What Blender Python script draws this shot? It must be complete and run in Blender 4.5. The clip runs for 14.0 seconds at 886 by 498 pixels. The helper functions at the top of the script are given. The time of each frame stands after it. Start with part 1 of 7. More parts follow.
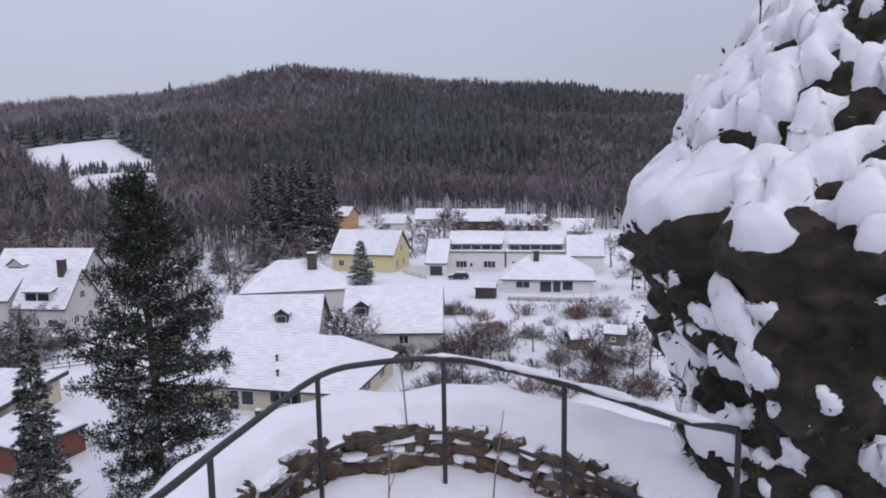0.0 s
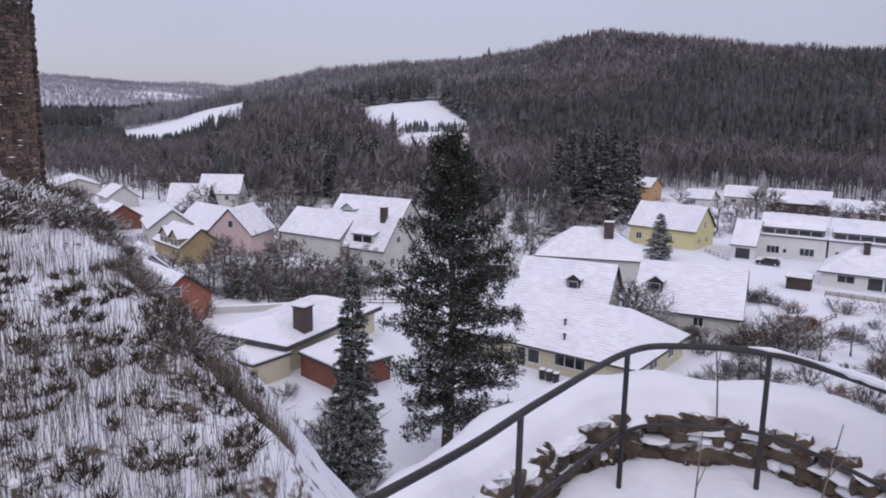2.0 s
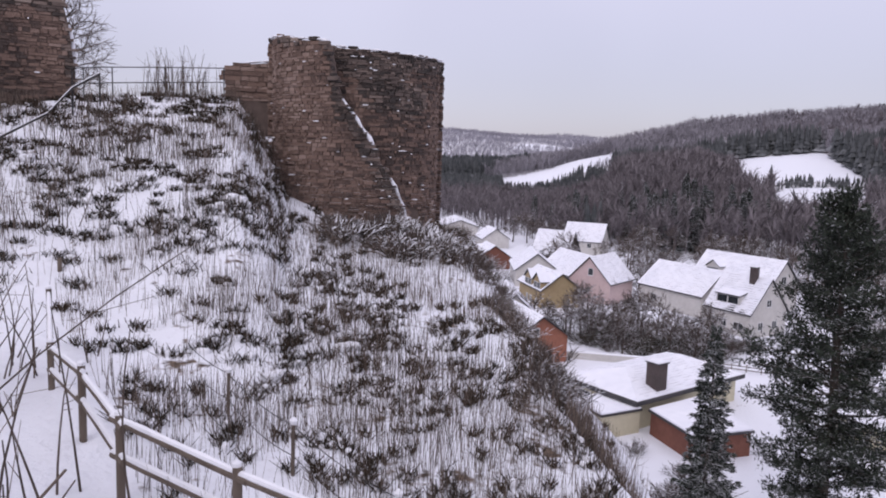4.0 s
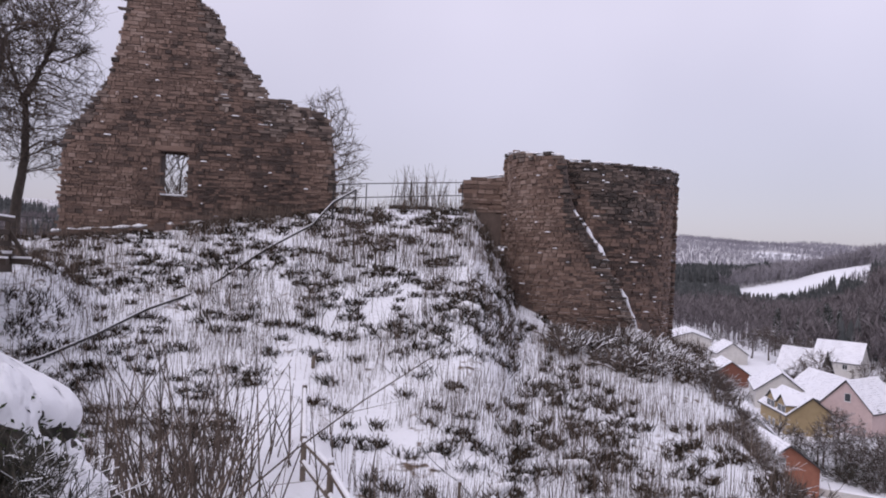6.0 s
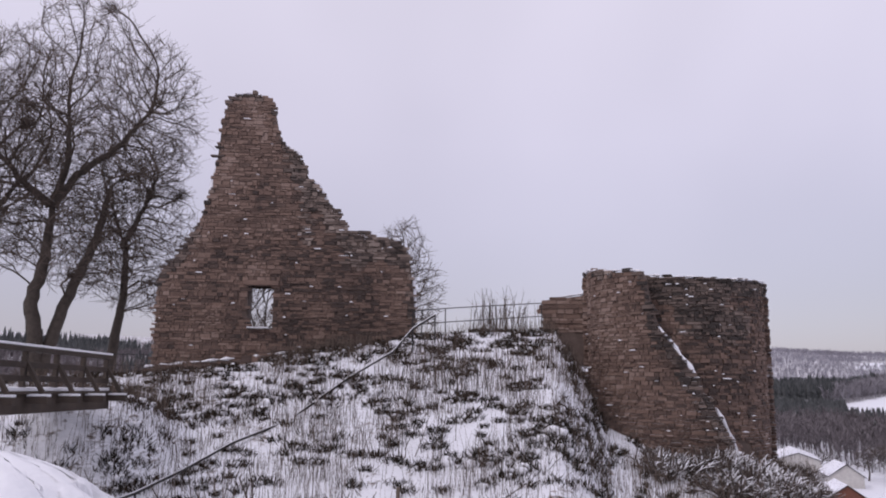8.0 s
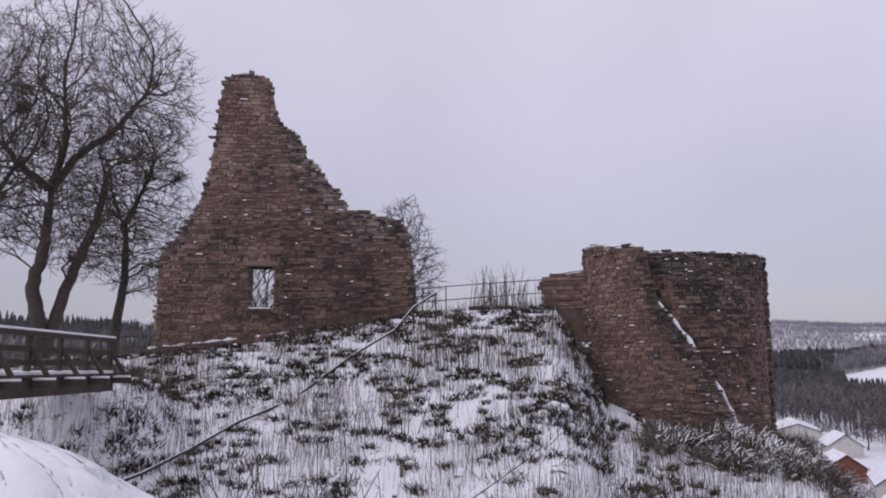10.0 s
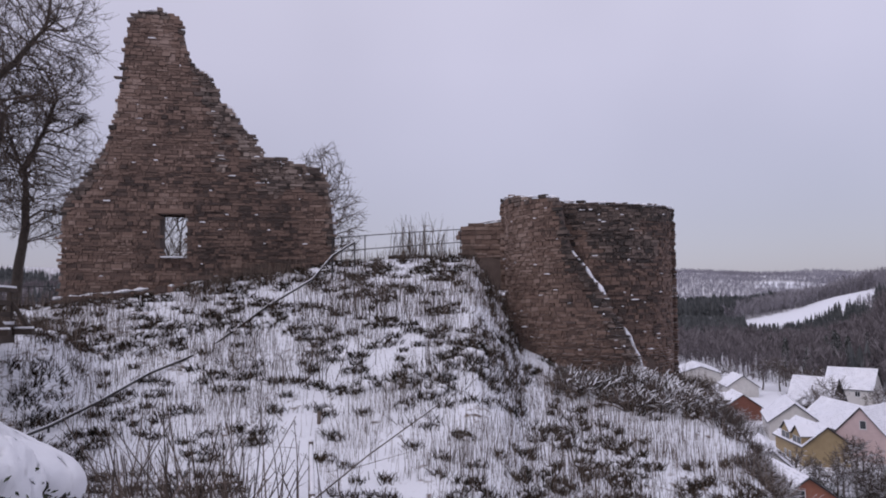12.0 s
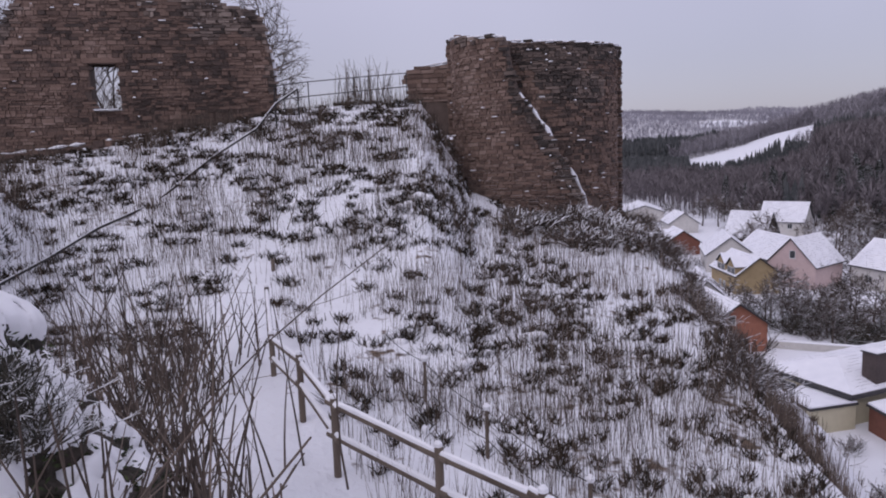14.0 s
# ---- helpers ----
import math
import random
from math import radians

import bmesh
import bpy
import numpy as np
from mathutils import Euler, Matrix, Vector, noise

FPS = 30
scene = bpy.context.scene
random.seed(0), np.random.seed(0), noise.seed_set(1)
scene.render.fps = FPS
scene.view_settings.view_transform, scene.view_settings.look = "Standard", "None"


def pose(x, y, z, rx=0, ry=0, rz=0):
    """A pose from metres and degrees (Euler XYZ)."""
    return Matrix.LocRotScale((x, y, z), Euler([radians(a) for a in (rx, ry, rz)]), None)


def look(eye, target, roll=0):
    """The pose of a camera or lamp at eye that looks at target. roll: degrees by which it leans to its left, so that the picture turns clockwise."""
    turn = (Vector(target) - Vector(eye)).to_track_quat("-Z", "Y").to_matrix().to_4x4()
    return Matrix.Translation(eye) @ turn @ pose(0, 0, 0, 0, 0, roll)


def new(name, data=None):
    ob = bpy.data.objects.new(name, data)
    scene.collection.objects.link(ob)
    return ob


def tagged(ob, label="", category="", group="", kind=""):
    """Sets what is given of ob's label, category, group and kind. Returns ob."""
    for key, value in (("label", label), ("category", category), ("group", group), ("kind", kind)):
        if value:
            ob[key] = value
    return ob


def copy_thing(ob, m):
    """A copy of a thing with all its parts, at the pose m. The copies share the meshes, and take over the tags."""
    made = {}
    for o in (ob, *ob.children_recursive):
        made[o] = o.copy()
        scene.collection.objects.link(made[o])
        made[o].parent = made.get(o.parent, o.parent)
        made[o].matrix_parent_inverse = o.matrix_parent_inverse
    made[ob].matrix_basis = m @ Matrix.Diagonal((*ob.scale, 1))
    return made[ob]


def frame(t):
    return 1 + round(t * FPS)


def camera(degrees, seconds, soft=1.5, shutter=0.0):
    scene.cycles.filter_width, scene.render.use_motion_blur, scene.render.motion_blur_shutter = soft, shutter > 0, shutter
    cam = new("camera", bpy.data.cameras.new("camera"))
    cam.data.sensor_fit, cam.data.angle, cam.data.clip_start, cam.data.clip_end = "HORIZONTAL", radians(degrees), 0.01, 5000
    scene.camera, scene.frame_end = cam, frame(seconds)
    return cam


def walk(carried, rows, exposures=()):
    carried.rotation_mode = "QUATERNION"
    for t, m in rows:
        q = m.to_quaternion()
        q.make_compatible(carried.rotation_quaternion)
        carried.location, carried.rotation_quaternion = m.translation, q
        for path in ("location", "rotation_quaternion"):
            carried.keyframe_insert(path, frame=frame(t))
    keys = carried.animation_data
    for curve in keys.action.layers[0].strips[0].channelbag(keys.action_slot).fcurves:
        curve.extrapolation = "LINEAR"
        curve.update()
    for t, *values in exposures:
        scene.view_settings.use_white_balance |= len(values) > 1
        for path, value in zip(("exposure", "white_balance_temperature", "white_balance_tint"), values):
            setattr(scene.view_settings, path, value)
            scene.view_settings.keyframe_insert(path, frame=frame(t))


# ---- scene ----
cam = camera(61.87, 14.0, soft=1.9)
EYE = 27.0
ROWS = [
    (0.0, 0.414, 0.065, -0.080, -0.00, -7.80, 0.92),
    (0.5, 0.370, 0.048, -0.079, 10.08, -9.12, 0.12),
    (1.0, 0.288, 0.088, -0.084, 16.67, -9.94, -0.16),
    (1.5, 0.250, 0.073, -0.084, 20.34, -10.29, -0.73),
    (2.0, 0.220, 0.174, -0.100, 23.20, -10.38, -1.17),
    (2.5, 0.192, 0.182, -0.089, 27.32, -9.90, -1.25),
    (3.0, 0.037, 0.140, -0.053, 34.94, -7.81, -1.71),
    (3.5, -0.067, 0.179, -0.087, 44.30, -7.30, -1.50),
    (4.0, -0.164, 0.192, -0.096, 50.84, -7.25, -1.86),
    (6.5, -0.150, -0.094, 0.093, 71.38, 3.11, -2.21),
    (7.0, -0.157, -0.109, 0.095, 73.50, 6.99, -1.60),
    (7.5, -0.164, -0.135, 0.098, 74.56, 9.70, -1.12),
    (8.0, -0.164, -0.107, 0.075, 74.28, 9.57, -0.70),
    (8.5, -0.157, -0.080, 0.057, 73.89, 8.34, -0.28),
    (11.0, -0.087, -0.139, 0.135, 74.67, 7.67, -0.00),
    (11.5, -0.088, -0.091, 0.133, 74.43, 7.25, -0.28),
    (12.0, -0.027, -0.029, 0.093, 68.33, 3.87, 0.41),
    (12.5, -0.015, -0.067, 0.049, 67.35, 0.52, 1.14),
    (13.0, -0.037, -0.050, -0.009, 70.62, -2.82, 1.53),
    (13.5, -0.005, -0.056, -0.028, 70.85, -6.71, 1.76),
    (14.0, 0.124, -0.035, -0.016, 64.43, -7.95, 2.13),
]
STOPS = [(0.0, -0.28, 6200, 14), (2.0, -0.28, 6280, 16), (4.0, -0.05, 6450, 18), (7.5, -0.19, 6600, 18), (8.7, -0.27, 6550, 18), (11.0, -0.38, 6400, 17), (14.0, -0.42, 6300, 20)]
walk(cam, [(t, pose(x, y, EYE + z, 90 + pitch, roll, yaw)) for t, x, y, z, yaw, pitch, roll in ROWS], STOPS)

# ---- sky and light: a closed winter overcast, brighter overhead ----
SUN_EL, SUN_AZ = 38.0, 150.0
world = bpy.data.worlds.new("overcast_sky")
scene.world = world
world.use_nodes = True
wn, wl = world.node_tree.nodes, world.node_tree.links
wn.clear()
w_out = wn.new("ShaderNodeOutputWorld")
w_bg = wn.new("ShaderNodeBackground")
w_sky = wn.new("ShaderNodeTexSky")
w_sky.sky_type, w_sky.sun_disc = "NISHITA", False
w_sky.sun_elevation, w_sky.sun_rotation = radians(SUN_EL), radians(SUN_AZ)
w_co = wn.new("ShaderNodeTexCoord")
w_sep = wn.new("ShaderNodeSeparateXYZ")
w_ramp = wn.new("ShaderNodeValToRGB")
w_ramp.color_ramp.elements[0].position, w_ramp.color_ramp.elements[0].color = 0.0, (0.40, 0.395, 0.475, 1)
w_ramp.color_ramp.elements[1].position, w_ramp.color_ramp.elements[1].color = 1.0, (1.05, 1.04, 1.14, 1)
for at_, col in ((0.1, (0.47, 0.46, 0.55, 1)), (0.3, (0.66, 0.645, 0.75, 1))):
    w_ramp.color_ramp.elements.new(at_).color = col
w_noise = wn.new("ShaderNodeTexNoise")
w_noise.inputs["Scale"].default_value, w_noise.inputs["Detail"].default_value = 1.6, 3
w_map = wn.new("ShaderNodeMapRange")
w_map.inputs[1].default_value, w_map.inputs[2].default_value = 0.3, 0.7
w_map.inputs[3].default_value, w_map.inputs[4].default_value = 0.9, 1.08
w_mul = wn.new("ShaderNodeVectorMath")
w_mul.operation = "SCALE"
w_scale = wn.new("ShaderNodeVectorMath")
w_scale.operation = "SCALE"
w_scale.inputs["Scale"].default_value = 0.03
w_add = wn.new("ShaderNodeVectorMath")
wl.new(w_co.outputs["Generated"], w_sep.inputs[0])
wl.new(w_sep.outputs["Z"], w_ramp.inputs[0])
wl.new(w_co.outputs["Generated"], w_noise.inputs["Vector"])
wl.new(w_noise.outputs["Fac"], w_map.inputs[0])
wl.new(w_ramp.outputs[0], w_mul.inputs[0])
w_side = wn.new("ShaderNodeMapRange")
w_side.inputs[1].default_value, w_side.inputs[2].default_value = -0.5, 0.4
w_side.inputs[3].default_value, w_side.inputs[4].default_value = 1.05, 0.9
w_both = wn.new("ShaderNodeMath")
w_both.operation = "MULTIPLY"
wl.new(w_sep.outputs["X"], w_side.inputs[0])
wl.new(w_map.outputs[0], w_both.inputs[0])
wl.new(w_side.outputs[0], w_both.inputs[1])
wl.new(w_both.outputs[0], w_mul.inputs["Scale"])
wl.new(w_sky.outputs[0], w_scale.inputs[0])
wl.new(w_mul.outputs[0], w_add.inputs[0])
wl.new(w_scale.outputs[0], w_add.inputs[1])
wl.new(w_add.outputs[0], w_bg.inputs[0])
wl.new(w_bg.outputs[0], w_out.inputs[0])
sun = new("sun", bpy.data.lights.new("sun", "SUN"))
sun.data.energy, sun.data.angle, sun.data.color = 0.7, radians(25), (1.0, 0.97, 0.95)
sun.matrix_world = look((0, 0, 90), (-math.sin(radians(SUN_AZ)) * 50, -math.cos(radians(SUN_AZ)) * 50, 90 - 50 * math.tan(radians(SUN_EL))))


# ---- materials ----
def material(name, stops, scale=4.0, rough=0.8, bump=0.0, bump_scale=40.0, detail=6.0, metal=0.0, island=0.0, stretch=(1, 1, 1), snow=None, warp=0.0):
    """A surface whose colour runs through stops (position, rgb) by noise at two scales. snow=(start, end): snow lies where the face looks up."""
    m = bpy.data.materials.new(name)
    m.use_nodes = True
    n, l = m.node_tree.nodes, m.node_tree.links
    b = n["Principled BSDF"]
    b.inputs["Roughness"].default_value, b.inputs["Metallic"].default_value = rough, metal
    co = n.new("ShaderNodeNewGeometry")
    mp = n.new("ShaderNodeMapping")
    mp.inputs["Scale"].default_value = stretch
    l.new(co.outputs["Position"], mp.inputs[0])
    a = n.new("ShaderNodeTexNoise")
    a.inputs["Scale"].default_value, a.inputs["Detail"].default_value, a.inputs["Distortion"].default_value = scale, detail, warp
    l.new(mp.outputs[0], a.inputs["Vector"])
    c = n.new("ShaderNodeTexNoise")
    c.inputs["Scale"].default_value, c.inputs["Detail"].default_value = scale * 0.13, 3
    l.new(mp.outputs[0], c.inputs["Vector"])
    mix = n.new("ShaderNodeMath")
    mix.operation = "MULTIPLY_ADD"
    mix.inputs[1].default_value, mix.inputs[2].default_value = 0.5, 0.0
    half = n.new("ShaderNodeMath")
    half.operation = "MULTIPLY_ADD"
    half.inputs[1].default_value = 0.5
    l.new(a.outputs["Fac"], mix.inputs[0])
    l.new(c.outputs["Fac"], half.inputs[0])
    l.new(mix.outputs[0], half.inputs[2])
    last = half.outputs[0]
    if island:
        rnd = n.new("ShaderNodeMath")
        rnd.operation = "MULTIPLY_ADD"
        rnd.inputs[1].default_value = island
        l.new(co.outputs["Random Per Island"], rnd.inputs[0])
        off = n.new("ShaderNodeMath")
        off.operation = "SUBTRACT"
        off.inputs[1].default_value = island / 2
        l.new(last, off.inputs[0])
        l.new(off.outputs[0], rnd.inputs[2])
        last = rnd.outputs[0]
    ramp = n.new("ShaderNodeValToRGB")
    el = ramp.color_ramp.elements
    el[0].position, el[0].color = stops[0][0], (*stops[0][1], 1)
    el[1].position, el[1].color = stops[-1][0], (*stops[-1][1], 1)
    for p_, rgb in stops[1:-1]:
        el.new(p_).color = (*rgb, 1)
    l.new(last, ramp.inputs[0])
    out = ramp.outputs[0]
    if snow:
        sep = n.new("ShaderNodeSeparateXYZ")
        l.new(co.outputs["Normal"], sep.inputs[0])
        add = n.new("ShaderNodeMath")
        add.operation = "MULTIPLY_ADD"
        add.inputs[1].default_value = snow[2] if len(snow) > 2 else 0.5
        l.new(a.outputs["Fac"], add.inputs[0])
        l.new(sep.outputs["Z"], add.inputs[2])
        rng = n.new("ShaderNodeMapRange")
        rng.inputs[1].default_value, rng.inputs[2].default_value = snow[0], snow[1]
        l.new(add.outputs[0], rng.inputs[0])
        sm = n.new("ShaderNodeMix")
        sm.data_type = "RGBA"
        sm.inputs[7].default_value = (0.82, 0.83, 0.87, 1)
        l.new(rng.outputs[0], sm.inputs[0])
        l.new(out, sm.inputs[6])
        out = sm.outputs[2]
    l.new(out, b.inputs["Base Color"])
    if bump:
        bn = n.new("ShaderNodeTexNoise")
        bn.inputs["Scale"].default_value, bn.inputs["Detail"].default_value = bump_scale, 5
        l.new(mp.outputs[0], bn.inputs["Vector"])
        bp = n.new("ShaderNodeBump")
        bp.inputs["Strength"].default_value, bp.inputs["Distance"].default_value = bump, 0.5 / bump_scale
        l.new(bn.outputs["Fac"], bp.inputs["Height"])
        l.new(bp.outputs[0], b.inputs["Normal"])
    return m


def shades(lo, hi, mid=None):
    return [(0.3, lo), (0.7, hi)] if mid is None else [(0.3, lo), (0.5, mid), (0.7, hi)]


SNOW = material("snow", shades((0.78, 0.79, 0.84), (0.9, 0.9, 0.93)), 2.5, 0.75, 0.35, 6.0)
ROOF_SNOW = material("roof_snow", shades((0.76, 0.77, 0.83), (0.9, 0.9, 0.94)), 0.8, 0.75, 0.2, 3.0)
GROUND = bpy.data.materials.new("snowy_ground")
GROUND.use_nodes = True
gn, gl_ = GROUND.node_tree.nodes, GROUND.node_tree.links
g_geo, g_att = gn.new("ShaderNodeNewGeometry"), gn.new("ShaderNodeAttribute")
g_att.attribute_name = "cover"
g_flat = gn.new("ShaderNodeMapping")
g_flat.inputs["Scale"].default_value = (1, 1, 2.4)
gl_.new(g_geo.outputs["Position"], g_flat.inputs[0])
g_noise, g_big, g_col = gn.new("ShaderNodeTexNoise"), gn.new("ShaderNodeTexNoise"), gn.new("ShaderNodeTexNoise")
for nd, sc, de in ((g_noise, 4.2, 8), (g_big, 0.6, 4), (g_col, 6.0, 5)):
    nd.inputs["Scale"].default_value, nd.inputs["Detail"].default_value = sc, de
    gl_.new(g_flat.outputs[0], nd.inputs["Vector"])
g_sum, g_cov, g_ramp, g_soil, g_mix, g_bump = gn.new("ShaderNodeMath"), gn.new("ShaderNodeMath"), gn.new("ShaderNodeMapRange"), gn.new("ShaderNodeValToRGB"), gn.new("ShaderNodeMix"), gn.new("ShaderNodeBump")
g_sum.operation, g_cov.operation = "ADD", "MULTIPLY_ADD"
gl_.new(g_noise.outputs["Fac"], g_sum.inputs[0])
gl_.new(g_big.outputs["Fac"], g_sum.inputs[1])
gl_.new(g_att.outputs["Fac"], g_cov.inputs[0])
g_cov.inputs[1].default_value = 0.40
gl_.new(g_sum.outputs[0], g_cov.inputs[2])
g_ramp.inputs[1].default_value, g_ramp.inputs[2].default_value = 1.26, 1.42
gl_.new(g_cov.outputs[0], g_ramp.inputs[0])
g_soil.color_ramp.elements[0].position, g_soil.color_ramp.elements[0].color = 0.35, (0.045, 0.03, 0.02, 1)
g_soil.color_ramp.elements[1].position, g_soil.color_ramp.elements[1].color = 0.65, (0.20, 0.14, 0.10, 1)
gl_.new(g_col.outputs["Fac"], g_soil.inputs[0])
g_mix.data_type = "RGBA"
g_mix.inputs[6].default_value = (0.82, 0.83, 0.88, 1)
gl_.new(g_ramp.outputs[0], g_mix.inputs[0])
gl_.new(g_soil.outputs[0], g_mix.inputs[7])
gl_.new(g_mix.outputs[2], gn["Principled BSDF"].inputs["Base Color"])
gn["Principled BSDF"].inputs["Roughness"].default_value = 0.85
g_bump.inputs["Strength"].default_value, g_bump.inputs["Distance"].default_value = 0.6, 0.2
gl_.new(g_noise.outputs["Fac"], g_bump.inputs["Height"])
gl_.new(g_bump.outputs[0], gn["Principled BSDF"].inputs["Normal"])
STONE = material("sandstone_masonry", [(0.32, (0.058, 0.042, 0.036)), (0.43, (0.14, 0.092, 0.073)), (0.55, (0.2, 0.132, 0.103)), (0.7, (0.3, 0.218, 0.18))], 0.7, 0.92, 1.0, 12.0, island=0.26, snow=(1.25, 1.45, 0.7), stretch=(1, 1, 0.6))
RUBBLE = material("dark_rubble", [(0.34, (0.009, 0.008, 0.007)), (0.5, (0.026, 0.02, 0.015)), (0.62, (0.05, 0.037, 0.027)), (0.74, (0.12, 0.088, 0.062))], 9.0, 0.95, 1.0, 26.0, island=0.36, snow=(1.12, 1.3, 0.7))
CORE_STONE = material("weathered_core_rubble", [(0.32, (0.044, 0.036, 0.032)), (0.46, (0.105, 0.08, 0.069)), (0.6, (0.185, 0.14, 0.118)), (0.72, (0.31, 0.25, 0.215))], 1.1, 0.95, 1.0, 14.0, island=0.34, snow=(1.15, 1.35, 0.7))
MORTAR = material("old_mortar", shades((0.085, 0.062, 0.052), (0.17, 0.125, 0.105)), 3.0, 0.95, 0.7, 18.0)
ROCK = material("mossy_rock", [(0.36, (0.010, 0.009, 0.006)), (0.48, (0.028, 0.022, 0.015)), (0.57, (0.055, 0.044, 0.036)), (0.7, (0.15, 0.127, 0.11))], 5.0, 0.92, 1.0, 7.0, detail=9.0, warp=0.9)
IRON = material("painted_iron", shades((0.022, 0.022, 0.024), (0.055, 0.052, 0.052)), 9.0, 0.55, 0.2, 60.0, metal=0.3)
WOOD = material("weathered_wood", shades((0.075, 0.055, 0.042), (0.19, 0.15, 0.12)), 5.0, 0.85, 0.5, 30.0, stretch=(1, 1, 0.2))
BARK = material("bark", shades((0.035, 0.027, 0.022), (0.10, 0.08, 0.066)), 5.0, 0.92, 0.6, 20.0, snow=(1.0, 1.25, 0.6))
TWIG = material("bare_twigs", shades((0.045, 0.032, 0.026), (0.12, 0.09, 0.072)), 3.0, 0.9, island=0.4)
STALK = material("dry_stalks", shades((0.075, 0.055, 0.044), (0.22, 0.17, 0.138)), 3.0, 0.9, island=0.6)
NEEDLE = material("conifer_needles", shades((0.010, 0.016, 0.011), (0.032, 0.042, 0.028)), 2.0, 0.75, island=0.4, snow=(1.12, 1.36, 0.6))
# twig colour lifted to a bluish grey to carry the hill's haze
FAR_BARE = material("far_bare_trees", shades((0.1, 0.086, 0.09), (0.235, 0.208, 0.22)), 0.05, 0.95, island=0.45)
# lighter copy of the bare tree colour, with distance haze mixed in
RIDGE_BARE = material("haze_lightened_trees", shades((0.19, 0.177, 0.194), (0.36, 0.34, 0.37)), 0.05, 0.95, island=0.4)
# aerial haze put into the base colour of trees beyond 860 m
HAZE_BARE = material("haze_paled_trees", shades((0.22, 0.21, 0.24), (0.38, 0.37, 0.42)), 0.02, 0.95, island=0.3)
PINE_NEEDLE = material("pine_needles", shades((0.010, 0.016, 0.010), (0.036, 0.046, 0.028)), 2.0, 0.75, island=0.5, snow=(1.2, 1.5, 0.7))
NEEDLE_FAR = material("snowy_spruce_needles", shades((0.012, 0.018, 0.013), (0.04, 0.05, 0.036)), 1.0, 0.8, island=0.4, snow=(0.92, 1.3, 0.6))
# needle colour raised towards grey for haze; snow lies on upward faces
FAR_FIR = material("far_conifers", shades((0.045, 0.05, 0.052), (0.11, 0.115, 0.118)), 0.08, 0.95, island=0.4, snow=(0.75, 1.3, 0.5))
MOSS = material("moss_and_ivy", shades((0.012, 0.018, 0.006), (0.05, 0.07, 0.02)), 6.0, 0.8, island=0.5)
CREAM = material("cream_render", shades((0.50, 0.46, 0.33), (0.62, 0.57, 0.42)), 1.5, 0.9, 0.15, 30.0)
WHITE = material("white_render", shades((0.60, 0.59, 0.58), (0.74, 0.73, 0.71)), 1.5, 0.9, 0.15, 30.0)
GREYW = material("grey_white_render", shades((0.46, 0.44, 0.42), (0.6, 0.58, 0.55)), 1.5, 0.9, 0.15, 30.0)
YELLOW = material("pale_yellow_render", shades((0.56, 0.51, 0.26), (0.68, 0.62, 0.34)), 1.5, 0.9, 0.15, 30.0)
OCHRE = material("ochre_render", shades((0.27, 0.2, 0.11), (0.36, 0.275, 0.155)), 1.5, 0.9, 0.15, 30.0)
ORANGE = material("orange_render", shades((0.42, 0.25, 0.12), (0.52, 0.33, 0.17)), 1.5, 0.9, 0.15, 30.0)
TERRA = material("terracotta_render", shades((0.22, 0.085, 0.055), (0.31, 0.13, 0.085)), 1.5, 0.9, 0.15, 30.0)
PINK = material("pink_render", shades((0.48, 0.36, 0.35), (0.6, 0.47, 0.45)), 1.5, 0.9, 0.15, 30.0)
BRICK = material("red_brown_cladding", shades((0.13, 0.05, 0.035), (0.22, 0.09, 0.06)), 2.0, 0.9, 0.2, 30.0)
SLATE = material("dark_slate", shades((0.03, 0.03, 0.033), (0.075, 0.07, 0.072)), 3.0, 0.7, 0.3, 20.0)
DARKWOOD = material("dark_stained_wood", shades((0.03, 0.022, 0.017), (0.08, 0.058, 0.045)), 3.0, 0.8, 0.3, 25.0)
FRAME = material("window_frame_paint", shades((0.55, 0.55, 0.55), (0.72, 0.72, 0.72)), 4.0, 0.6)
CHIMNEY = material("chimney_slate", shades((0.045, 0.035, 0.033), (0.10, 0.075, 0.07)), 4.0, 0.85, 0.4, 25.0)
CARPAINT = material("dark_car_paint", shades((0.03, 0.03, 0.034), (0.05, 0.05, 0.055)), 1.0, 0.3, metal=0.4)
PANE = material("window_glass", shades((0.015, 0.018, 0.022), (0.05, 0.055, 0.06)), 0.5, 0.08)


# ---- mesh helpers ----
def part(name, bm, mat, parent=None, label=""):
    me = bpy.data.meshes.new(name)
    bm.to_mesh(me)
    bm.free()
    me.materials.append(mat)
    ob = new(name, me)
    ob.parent = parent
    if label:
        ob["label"] = label
    return ob


def raw_mesh(name, verts, faces, mat, parent=None, smooth=False):
    """Triangles or quads from arrays: faces is (n, 3) or (n, 4)."""
    verts, faces = np.asarray(verts, dtype=np.float32), np.asarray(faces, dtype=np.int32)
    me = bpy.data.meshes.new(name)
    k = faces.shape[1]
    me.vertices.add(len(verts))
    me.vertices.foreach_set("co", verts.ravel())
    me.loops.add(faces.size)
    me.loops.foreach_set("vertex_index", faces.ravel())
    me.polygons.add(len(faces))
    me.polygons.foreach_set("loop_start", np.arange(0, faces.size, k, dtype=np.int32))
    me.polygons.foreach_set("use_smooth", np.full(len(faces), smooth))
    me.update(calc_edges=True)
    me.materials.append(mat)
    ob = new(name, me)
    ob.parent = parent
    return ob


def empty(name, m=None, **tags):
    ob = new(name)
    if m is not None:
        ob.matrix_world = m
    return tagged(ob, **tags)


